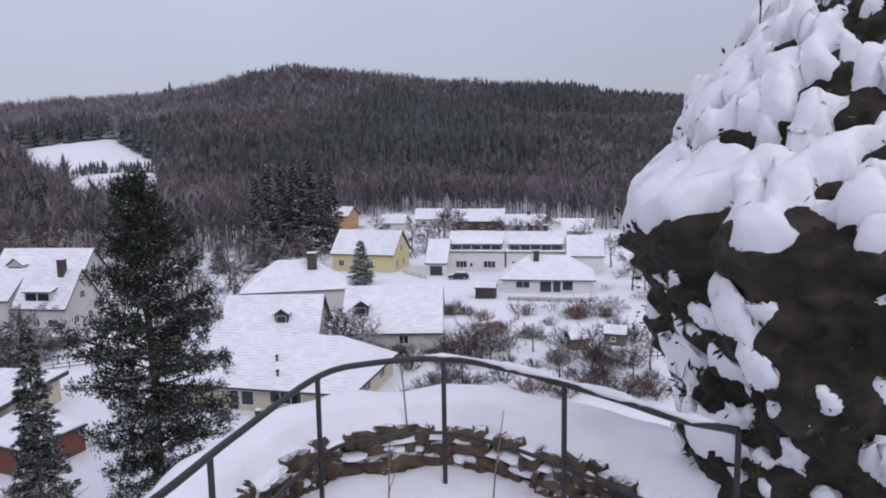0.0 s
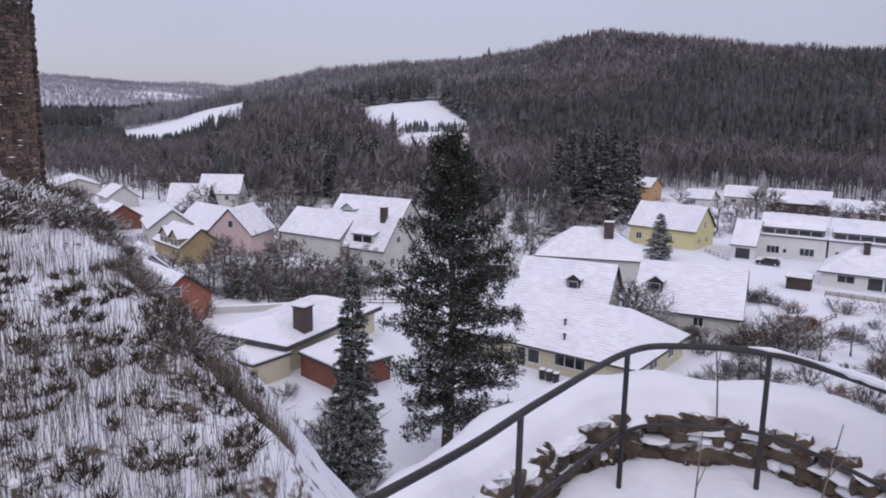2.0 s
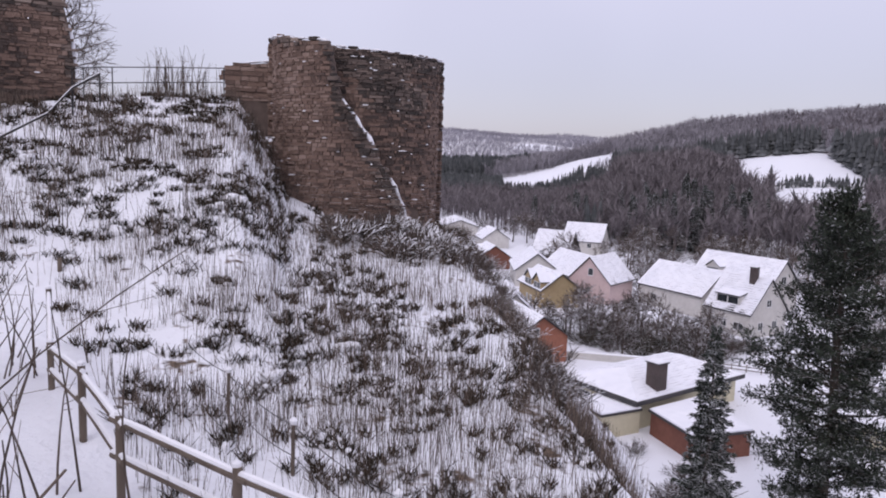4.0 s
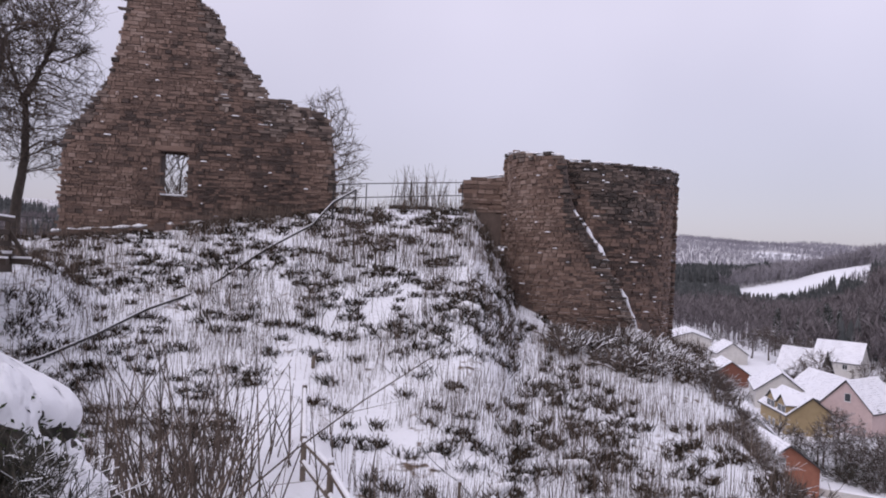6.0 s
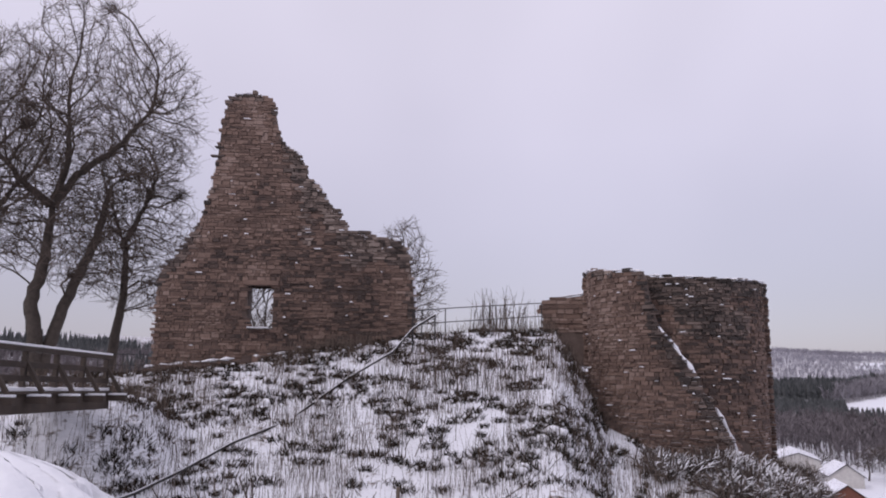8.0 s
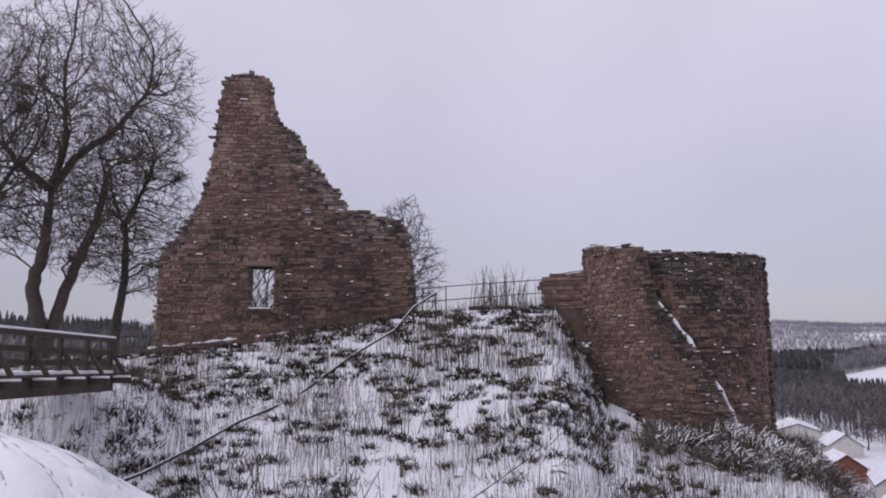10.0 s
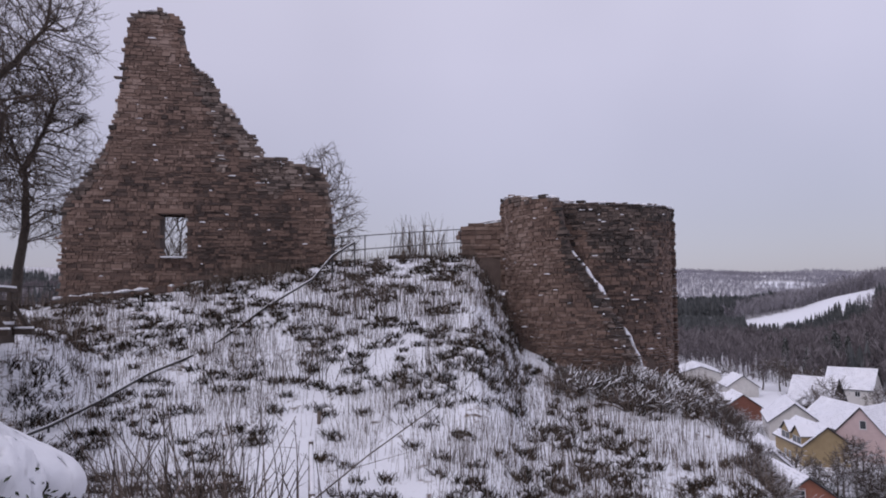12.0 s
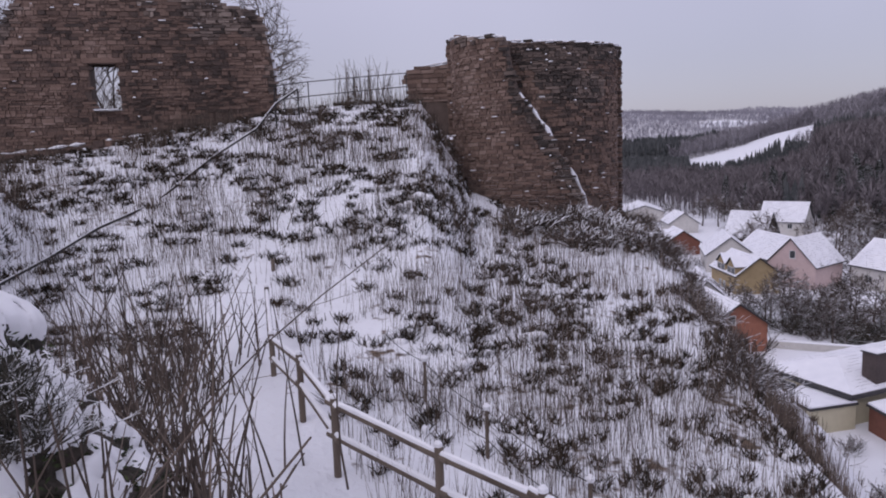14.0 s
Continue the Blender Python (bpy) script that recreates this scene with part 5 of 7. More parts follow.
# dry stems and grass on top of the outcrop
rs = np.random.RandomState(14)
for k in range(9):
    a_, r_ = rs.uniform(2.4, 4.6), rs.uniform(0.3, 0.95)
    x, y = rc[0] + math.cos(a_) * r_, rc[1] + math.sin(a_) * r_
    z = float(np.interp(r_, [0.05, 0.36, 0.66, 1.0, 1.26], [28.15, 28.05, 27.85, 27.55, 27.2])) - 0.05
    tw = empty("dry_twig", pose(x, y, z), label="dry twig sticking out of the rock's snow", category="plant", group="dry twigs on the rock")
    lean = rs.normal(-0.3, 0.5, 2)
    h = rs.uniform(0.2, 0.42)
    rod("stem", [(0, 0, -0.15), (lean[0] * h * 0.4, lean[1] * h * 0.4, h * 0.55), (lean[0] * h, lean[1] * h, h * 0.9)], [0.006, 0.005, 0.002], TWIG, tw, 5)
    for q_ in (0.4, 0.7):
        rod("side_shoot", [(lean[0] * h * q_, lean[1] * h * q_, h * q_), (lean[0] * h * q_ + rs.normal(0, 0.07), lean[1] * h * q_ + rs.normal(0, 0.07), h * q_ + 0.12)], [0.004, 0.0015], TWIG, tw, 4)


# ---- trees ----
def branch_out(heap, start, aim, length, radius, depth, rs, spread=0.55, lift=0.12, sides=4, kids=4, shrink=0.66, min_r=0.008):
    """A limb that bends and forks."""
    n = 5 if depth > 1 else 3
    pts, p, a = [np.array(start)], np.array(start, dtype=float), np.array(aim, dtype=float)
    for _ in range(n - 1):
        a = a + rs.normal(0, 0.13, 3) + (0, 0, lift * 0.35)
        a /= np.linalg.norm(a)
        p = p + a * length / (n - 1)
        pts.append(p)
    heap.tube(pts, np.linspace(radius, max(min_r, radius * 0.55), n), sides if depth > 1 else 3)
    if depth <= 0:
        return
    for k in range(kids + (1 if rs.rand() < 0.5 else 0)):
        t = rs.uniform(0.3, 1.0) if k else 1.0
        i = min(n - 2, int(t * (n - 1)))
        at = pts[i] + (pts[i + 1] - pts[i]) * (t * (n - 1) - i)
        d = a + rs.normal(0, spread, 3) + (0, 0, lift)
        d /= np.linalg.norm(d)
        branch_out(heap, at, d, length * shrink * rs.uniform(0.75, 1.15), max(min_r, radius * 0.55), depth - 1, rs, spread, lift, sides, kids, shrink, min_r)


def bare_tree(name, label, at, height, seed, trunk_r=0.3, bole=0.35, depth=5, kids=4, spread=0.5, lean=(0, 0), mat=BARK, twig_mat=None, limbs=6, category="tree", min_r=0.008, lift=0.12, reach=0.25, shrink=0.66):
    rs = np.random.RandomState(seed)
    t = empty(name, pose(*at), label=label, category=category)
    trunk, crown = Heap(), Heap()
    top = height * 0.72
    zs = np.linspace(-0.6, top, 9)
    wave = np.sin(np.linspace(0, 5.0, 9) + seed) * 0.036 * height * np.linspace(0, 1, 9)
    pts = np.c_[wave * 0.3 + lean[0] * np.clip(zs / top, 0, 1) ** 1.2 + np.cumsum(rs.normal(0, 0.06, 9)), wave + lean[1] * np.clip(zs / top, 0, 1) ** 1.2 + np.cumsum(rs.normal(0, 0.06, 9)), zs]
    trunk.tube(pts, np.interp(zs, [-0.6, 0, height * 0.1, top], [trunk_r * 1.5, trunk_r * 1.25, trunk_r, trunk_r * 0.28]), 9)
    trunk.mesh("trunk", mat, t, smooth=True)
    for k in range(limbs):
        h = bole + (0.72 - bole) * (k + rs.rand() * 0.7) / limbs
        z = height * h
        o = np.array([np.interp(z, zs, pts[:, 0]), np.interp(z, zs, pts[:, 1]), z])
        ang = k * 2.4 + rs.uniform(-0.5, 0.5)
        up = rs.uniform(0.5, 1.1)
        aim = np.array((math.cos(ang), math.sin(ang), up))
        branch_out(crown, o, aim / np.linalg.norm(aim), height * reach * (1.2 - 0.8 * (h - bole)), trunk_r * 0.36, depth - 1, rs, spread, lift, 5, kids, shrink, min_r)
    branch_out(crown, pts[-1], np.array((0, 0, 1.0)), height * 0.16, trunk_r * 0.3, depth - 1, rs, spread, lift, 5, kids, shrink, min_r)
    crown.mesh("crown", twig_mat or TWIG, t)
    return t


def needle_branch(heap, wood, start, aim, length, rs, droop, tuft=0.3, width=0.13, dens=1.0):
    """A conifer bough: a thin limb with side sprays of flat needle clumps."""
    n = 6
    pts, p, a = [np.array(start)], np.array(start, dtype=float), np.array(aim, dtype=float)
    for k in range(n - 1):
        a = a + (0, 0, droop / n) + rs.normal(0, 0.06, 3)
        a /= np.linalg.norm(a)
        p = p + a * length / (n - 1)
        pts.append(p)
    wood.tube(pts, np.linspace(0.012 * length + 0.012, 0.008, n), 3)
    count = int(length * 15 * dens) + 5
    for _ in range(count):
        t = rs.uniform(0.12, 1.02) ** 0.75
        i = min(n - 2, int(t * (n - 1)))
        c = pts[i] + (pts[i + 1] - pts[i]) * (t * (n - 1) - i)
        side = np.cross(a, (0, 0, 1.0))
        side /= np.linalg.norm(side) + 1e-9
        off = side * rs.normal(0, 0.16) * length * (1.15 - t) + (0, 0, rs.normal(-0.03, 0.08))
        c = c + off
        d = a * 0.7 + side * np.sign((off * side).sum()) * rs.uniform(0.1, 0.9) + rs.normal(0, 0.25, 3)
        d /= np.linalg.norm(d)
        s = np.cross(d, rs.normal(0, 0.45, 3) + (0, 0, 1))
        s /= np.linalg.norm(s) + 1e-9
        ln, w = tuft * rs.uniform(0.6, 1.4), width * rs.uniform(0.6, 1.3)
        u = np.cross(s, d)
        heap.add([c - d * ln * 0.3, c + s * w * 0.5 - u * 0.02, c + d * ln, c - s * w * 0.5 - u * 0.02], [(0, 1, 2, 3)])
        heap.add([c - d * ln * 0.2, c + (s * 0.3 + u) * w * 0.45, c + d * ln * 0.9, c - (s * 0.3 + u) * w * 0.35], [(0, 1, 2, 3)])


def conifer(name, label, at, height, seed, profile, trunk_r=0.3, step=0.45, droop=-0.3, tuft=0.3, width=0.13, per=6, gap=0.0, dens=1.0, mat=NEEDLE, rise=0.15):
    """profile: (share of height, crown radius) pairs."""
    rs = np.random.RandomState(seed)
    t = empty(name, pose(*at), label=label, category="tree")
    trunk, wood, needles = Heap(), Heap(), Heap()
    zs = np.linspace(-0.8, height * 0.98, 10)
    trunk.tube(np.c_[np.cumsum(rs.normal(0, 0.03, 10)), np.cumsum(rs.normal(0, 0.03, 10)), zs], np.linspace(trunk_r * 1.15, 0.03, 10), 9)
    trunk.mesh("trunk", BARK, t, smooth=True)
    hs, rr = [c[0] for c in profile], [c[1] for c in profile]
    z = height * hs[0]
    while z < height * 0.985:
        r = float(np.interp(z / height, hs, rr))
        for k in range(per):
            if rs.rand() < gap:
                continue
            ang = rs.uniform(0, 2 * math.pi)
            ln = max(0.25, r * rs.uniform(0.6, 1.18))
            aim = np.array((math.cos(ang), math.sin(ang), rise + rs.uniform(-0.12, 0.2)))
            needle_branch(needles, wood, (0, 0, z + rs.uniform(-0.2, 0.2)), aim / np.linalg.norm(aim), ln, rs, droop, tuft, width, dens)
        z += step * rs.uniform(0.8, 1.2)
    wood.mesh("bough", BARK, t)["kind"] = "stuff"
    needles.mesh("crown", mat, t)
    return t


def pine(at, height, seed, profile, trunk_r):
    """A pine: bare lower trunk, rising boughs that fork and end in rounded needle clumps."""
    rs = np.random.RandomState(seed)
    t = empty("pine_tree", pose(*at), label="tall dark pine with snow dusted needle clumps below the lookout", category="tree")
    trunk, wood, needles = Heap(), Heap(), Heap()
    zs = np.linspace(-0.8, height * 0.98, 12)
    tx_, ty_ = np.cumsum(rs.normal(0, 0.06, 12)), np.cumsum(rs.normal(0, 0.06, 12))
    trunk.tube(np.c_[tx_, ty_, zs], np.linspace(trunk_r * 1.15, 0.04, 12), 10)
    trunk.mesh("trunk", BARK, t, smooth=True)
    hs, rr = [c[0] for c in profile], [c[1] for c in profile]

    def clump(c, d, size):
        n_ = int(17 + 14 * size)
        for _ in range(n_):
            g = d * 0.55 + rs.normal(0, 0.62, 3) + (0, 0, 0.22)
            g /= np.linalg.norm(g) + 1e-9
            s_ = np.cross(g, rs.normal(0, 0.55, 3) + (0, 0, 1))
            s_ /= np.linalg.norm(s_) + 1e-9
            o = c + rs.normal(0, 0.16, 3) * size
            ln, w = rs.uniform(0.16, 0.36) * size, rs.uniform(0.035, 0.07)
            needles.add([o - s_ * w * 0.4, o + g * ln * 0.5 + s_ * w, o + g * ln, o + g * ln * 0.5 - s_ * w], [(0, 1, 2, 3)])

    z = height * hs[0]
    while z < height * 0.99:
        r = float(np.interp(z / height, hs, rr))
        for _ in range(4 if z > height * 0.3 else 3):
            ang = rs.uniform(0, 2 * math.pi)
            ln = max(0.5, r * rs.choice([0.55, 0.8, 0.95, 1.05, 1.18]) * rs.uniform(0.9, 1.1))
            rise = np.interp(z / height, [0.1, 0.5, 1.0], [-0.05, 0.2, 1.0]) + rs.uniform(-0.15, 0.2)
            a = np.array((math.cos(ang), math.sin(ang), rise))
            a /= np.linalg.norm(a)
            o = np.array((np.interp(z, zs, tx_), np.interp(z, zs, ty_), z))
            pts, p = [o], o
            for k in range(6):
                a = a + rs.normal(0, 0.09, 3) + (0, 0, 0.05 if k > 2 else -0.05)
                a /= np.linalg.norm(a)
                p = p + a * ln / 6
                pts.append(p)
            wood.tube(pts, np.linspace(0.016 * ln + 0.02, 0.014, 7), 4)
            for q in np.arange(0.28, 1.01, 0.42 / max(ln, 1.0)):
                i = min(5, int(q * 6))
                c = pts[i] + (pts[i + 1] - pts[i]) * (q * 6 - i)
                side = np.cross(a, (0, 0, 1.0))
                off = side * rs.normal(0, 0.24) * ln * (1.2 - q) + rs.normal(0, 0.08, 3) + (0, 0, 0.1)
                wood.tube([c, c + off * 0.6, c + off], [0.014, 0.01, 0.006], 3)
                clump(c + off, a, rs.uniform(0.8, 1.5))
                if rs.rand() < 0.6:
                    clump(c - off * rs.uniform(0.3, 0.8), a, rs.uniform(0.7, 1.3))
        z += rs.uniform(0.3, 0.55)
    wood.mesh("bough", BARK, t)["kind"] = "stuff"
    needles.mesh("crown", PINE_NEEDLE, t)
    return t


pine((-20.6, 50.9, 0.2), 24.9, 5, [(0.12, 3.6), (0.2, 4.9), (0.34, 5.3), (0.49, 5.1), (0.64, 4.3), (0.75, 3.8), (0.835, 3.2), (0.885, 2.6), (0.935, 1.6), (1.0, 0.7)], 0.44)
conifer("spruce_tree", "slender snow dusted spruce beside the pine", (-24.7, 43.2, 0.6), 16.3, 6,
        [(0.03, 2.6), (0.2, 2.35), (0.4, 1.8), (0.6, 1.25), (0.8, 0.75), (1.0, 0.12)], 0.2, 0.34, -0.25, 0.26, 0.12, 8, 0.0, 1.9, rise=0.1)
# tall spruces behind the gardens
rs = np.random.RandomState(12)
first = conifer("spruce_tree", "tall spruce with snow on its hanging boughs", (-38, 190, 0.0), 25, 7,
                [(0.05, 4.2), (0.3, 3.5), (0.6, 2.2), (0.85, 1.0), (1.0, 0.2)], 0.35, 0.8, -0.3, 0.9, 0.4, 7, 0.0, 0.55, mat=NEEDLE_FAR)
tagged(first, group="spruces behind the gardens")
for az, d, k in ((13.3, 186, 1.0), (12.3, 196, 0.95), (10.9, 190, 0.92), (10.2, 200, 1.0), (9.2, 192, 0.86), (8.6, 204, 0.9), (14.2, 200, 0.85)):
    x, y = polar(az, d)
    copy_thing(first, pose(x, y, 0, 0, 0, az * 40) @ Matrix.Diagonal((k, k, k, 1)))
for az, d, k in ((13.6, 175, 0.42), (14.6, 168, 0.3), (6.4, 148, 0.36), (31.4, 240, 0.7), (32.0, 236, 0.7), (33.4, 228, 0.72), (35.1, 238, 0.7), (36.2, 240, 0.62), (39.8, 262, 0.6), (40.6, 270, 0.66), (17.0, 170, 0.3)):
    x, y = polar(az, d)
    copy_thing(first, pose(x, y, 0.0 if d < 225 else float(land(x, y)) - 0.3, 0, 0, az * 31) @ Matrix.Diagonal((k * (1.9 if k < 0.5 else 1), k * (1.9 if k < 0.5 else 1), k, 1)))

rs = np.random.RandomState(33)
for k in range(46):
    az, d = rs.uniform(26.4, 37.5), rs.uniform(236, 300)
    x, y = polar(az, d)
    sc = rs.uniform(0.48, 0.8) * np.interp(az, [26, 28, 34, 38], [0.75, 1.0, 1.0, 0.8])
    copy_thing(first, pose(x, y, float(land(x, y)) - 0.3, 0, 0, k * 47) @ Matrix.Diagonal((sc * 1.05, sc * 1.05, sc, 1)))
for k in range(14):
    az, d = rs.uniform(37.5, 46), rs.uniform(252, 340)
    x, y = polar(az, d)
    sc = rs.uniform(0.3, 0.6)
    copy_thing(first, pose(x, y, float(land(x, y)) - 0.3, 0, 0, k * 61) @ Matrix.Diagonal((sc, sc, sc, 1)))

# bare trees on the castle hill, grown twig by twig towards the light
def grown_tree(label, at, stems, crowns, seed, n_goal, thin=0.015, twig=0.72):
    """stems: polylines (x, y, z) of the main trunks with their foot radius; crowns: (centre, radii) of the twig space."""
    rs = np.random.RandomState(seed)
    t = empty("bare_tree", pose(*at), label=label, category="tree")
    goals = []
    for c, r in crowns:
        g = rs.normal(0, 1, (n_goal, 3))
        g /= np.linalg.norm(g, axis=1)[:, None]
        goals.append(np.array(c) + g * np.array(r) * rs.uniform(0.02, 1, n_goal)[:, None] ** 0.4)
    goals = np.concatenate(goals)
    trunk, crown = Heap(), Heap()
    nodes, parent, fixed = [], [], []
    for pts, r0 in stems:
        q = np.asarray(pts, dtype=float)
        run = line_run(q)
        us = np.arange(0, run[-1] + 0.2, 0.4)
        line = np.stack([np.interp(us, run, q[:, k]) for k in range(3)], axis=-1)
        line[2:-1] += rs.normal(0, 0.03, (len(line) - 3, 3))
        first_ = len(nodes)
        for k, p in enumerate(line):
            nodes.append(p)
            parent.append(first_ + k - 1 if k else -1)
            fixed.append(r0 * np.interp(k / len(line), [0, 0.06, 0.7, 1], [1.35, 1.0, 0.62, 0.3]))
        trunk.tube(line, [fixed[first_ + k] for k in range(len(line))], 9)
    n_fix = len(nodes)
    nodes = [np.array(p) for p in nodes]
    low = np.array([p[2] > 0.16 * max(q[2] for q in nodes) for p in nodes])
    near_d, near_i = np.full(len(goals), 1e9), np.zeros(len(goals), dtype=int)
    live = np.ones(len(goals), dtype=bool)
    fresh = [i for i in range(n_fix) if low[i]]
    step = 0.42
    for _ in range(60):
        if not fresh:
            break
        new_p = np.array([nodes[i] for i in fresh])
        d = np.linalg.norm(goals[:, None] - new_p[None], axis=2)
        k = d.argmin(axis=1)
        dm = d[np.arange(len(goals)), k]
        better = dm < near_d
        near_d[better], near_i[better] = dm[better], np.array(fresh)[k[better]]
        live &= near_d > 0.5
        pull = {}
        for gi in np.nonzero(live & (near_d < 5.5))[0]:
            v = goals[gi] - nodes[near_i[gi]]
            pull.setdefault(near_i[gi], []).append(v / (np.linalg.norm(v) + 1e-9))
        fresh = []
        for i, vs in pull.items():
            grow = nodes[i] - nodes[parent[i]] if parent[i] >= 0 else np.array((0, 0, 1.0))
            a = np.mean(vs, axis=0) + 0.75 * grow / (np.linalg.norm(grow) + 1e-9) + rs.normal(0, 0.14, 3) + (0, 0, 0.05)
            a /= np.linalg.norm(a) + 1e-9
            nodes.append(nodes[i] + a * step)
            parent.append(int(i))
            fresh.append(len(nodes) - 1)
    n = len(nodes)
    kids = [[] for _ in range(n)]
    for i in range(n_fix, n):
        kids[parent[i]].append(i)
    area = np.zeros(n)
    for i in range(n - 1, n_fix - 1, -1):
        area[i] = max(area[i], thin ** 2.25)
        if parent[i] >= n_fix:
            area[parent[i]] += area[i]
    rad = area ** (1 / 2.25)
    starts = [(parent[i], i) for i in range(n_fix, n) if parent[i] < n_fix]
    while starts:
        a, b = starts.pop()
        chain = [a, b]
        while kids[chain[-1]]:
            ks = sorted(kids[chain[-1]], key=lambda j: -area[j])
            starts += [(chain[-1], j) for j in ks[1:]]
            chain.append(ks[0])
        rr = np.array([rad[b]] + [rad[j] for j in chain[1:]])
        crown.tube([nodes[j] for j in chain], np.minimum(rr, 0.2), 5 if rr[0] > 0.04 else 3)
    # fine twigs
    for i in range(n_fix, n):
        if rad[i] > 0.05:
            continue
        base = nodes[i] - nodes[parent[i]]
        base /= np.linalg.norm(base) + 1e-9
        for _ in range(2 if kids[i] else 5):
            a = base * 0.8 + rs.normal(0, 0.5, 3) + (0, 0, 0.12)
            a /= np.linalg.norm(a)
            ln = twig * rs.uniform(0.5, 1.4)
            m = nodes[i] + a * ln * 0.5
            b_ = a + rs.normal(0, 0.3, 3)
            crown.tube([nodes[i], m, m + b_ * ln * 0.5], [thin * 0.8, thin * 0.65, thin * 0.4], 3)
    trunk.mesh("trunk", BARK, t, smooth=True)
    crown.mesh("crown", TWIG, t)
    return t


def castle_tree(az, d, z, stems, crowns, seed, n_goal, thin=0.015, label="tall leafless tree with fine twigs on the castle hill"):
    """Stems and crowns given as (across, away, up), across running to lower bearings."""
    x, y = polar(az, d)
    c, s = math.cos(radians(az)), math.sin(radians(az))
    turn_ = lambda p: (p[0] * c - p[1] * s, p[0] * s + p[1] * c, p[2])
    return grown_tree(label, (x, y, z), [([turn_(p) for p in pts], r) for pts, r in stems], [(turn_(p), r) for p, r in crowns], seed, n_goal, thin)


castle_tree(102.9, 42, 27.5, [([(0, 0, -0.8), (-0.25, 0, 1.2), (-0.55, 0, 2.8), (-0.1, 0.1, 5.0), (0, 0.2, 8.0)], 0.4), ([(0.15, 0.1, -0.5), (0.5, 0.2, 1.0), (1.3, 0.3, 3.8), (2.2, 0.2, 6.4), (2.6, 0.1, 9.0)], 0.33),
                              ([(0, 0.2, 7.8), (1.0, 0.2, 9.6), (2.9, 0.2, 11.4), (4.2, 0, 13.5)], 0.22), ([(0, 0.2, 7.9), (0.5, 0.1, 10.2), (0.3, 0.2, 13.0)], 0.2), ([(-0.1, 0, 7.8), (-1.6, 0, 9.0), (-3.0, 0, 10.6)], 0.2)],
            [((1.4, 0, 12.3), (5.6, 4.4, 6.9)), ((4.0, 0, 13.0), (3.2, 3.0, 4.4)), ((-2.0, 0, 9.0), (4.0, 3.6, 5.0)), ((1.4, 0, 6.2), (4.2, 3.0, 3.0))], 1, 1900)
castle_tree(98.5, 45, 26.7, [([(0, 0, -0.6), (0.2, 0, 2.0), (0.45, 0, 4.4), (0.4, 0.1, 7.8)], 0.3), ([(0.4, 0.1, 7.6), (1.2, 0, 9.6), (1.8, 0, 11.5)], 0.15), ([(0.4, 0.1, 7.2), (-0.5, 0, 9.4)], 0.13)],
            [((0.7, 0, 9.3), (3.7, 3.2, 5.2)), ((1.4, 0, 6.0), (3.2, 2.8, 2.8))], 4, 1900)
castle_tree(107.2, 44, 27.0, [([(0, 0, -0.6), (-0.2, 0, 3.0), (0.2, 0, 7.5), (0.4, 0, 10.0)], 0.4), ([(0.2, 0, 7.0), (1.5, 0, 9.5)], 0.2)], [((0.5, 0, 11.5), (4.6, 4.0, 6.5))], 8, 2200)
castle_tree(77.5, 58, 25.0, [([(0, 0, -0.6), (0.1, 0, 4.0), (0, 0, 9.5)], 0.2)], [((-0.1, 0, 10.0), (2.3, 2.3, 4.0)), ((0.8, 0, 7.6), (1.6, 2.0, 3.6))], 15, 1100, 0.02, "leafless tree standing behind the gable")
for az, d, h, sd in ((88.6, 46, 8, 31), (87.9, 50, 9, 32)):
    x, y = polar(az, d)
    bare_tree("bare_tree", "young leafless tree behind the gable window", (x, y, 25.5), h, sd, 0.12, 0.15, 4, 4, 0.45, limbs=7, min_r=0.012)

# orchard and garden trees in the village, three forms copied
FROST = material("frosted_twigs", shades((0.035, 0.026, 0.022), (0.12, 0.09, 0.075)), 0.4, 0.9, island=0.4, snow=(0.85, 1.25, 0.5))
forms = [bare_tree("bare_tree", "leafless garden tree with snow on its twigs", (*xy, 0), 7.0, sd, 0.16, 0.22, 4, 3, 0.65, mat=FROST, twig_mat=FROST, limbs=8, min_r=0.026, lift=0.05, shrink=0.72)
         for xy, sd in (((-12.6, 92.6), 41), ((-66, 98), 42), ((-57, 88), 43))]
for f_ in forms:
    tagged(f_, group="garden trees")
rs = np.random.RandomState(77)
spots = []
for x0, x1, y0, y1, n_, k0, k1 in ((-15, -9, 91, 94, 3, 0.9, 1.0), (2, 10, 86, 92, 4, 0.6, 0.85), (11, 27, 80, 100, 6, 0.7, 0.85), (-3, 3, 76, 86, 2, 0.45, 0.6), (-80, -52, 84, 102, 34, 0.6, 0.95), (-61, -50, 90, 99, 3, 0.55, 0.7),
                                   (-106, -78, 128, 136, 5, 0.9, 1.1), (-48, -34, 100, 130, 6, 0.8, 1.0), (-66, -30, 138, 186, 16, 1.0, 1.35), (-98, -72, 148, 178, 7, 1.1, 1.3), (-26, 30, 184, 228, 16, 1.0, 1.3), (34, 46, 115, 200, 7, 0.9, 1.2), (-182, -112, 160, 195, 12, 1.1, 1.4), (-128, -58, 132, 205, 34, 1.0, 1.4), (-112, -84, 122, 132, 5, 0.8, 1.0)):
    spots += [(rs.uniform(x0, x1), rs.uniform(y0, y1), rs.uniform(k0, k1)) for _ in range(n_)]
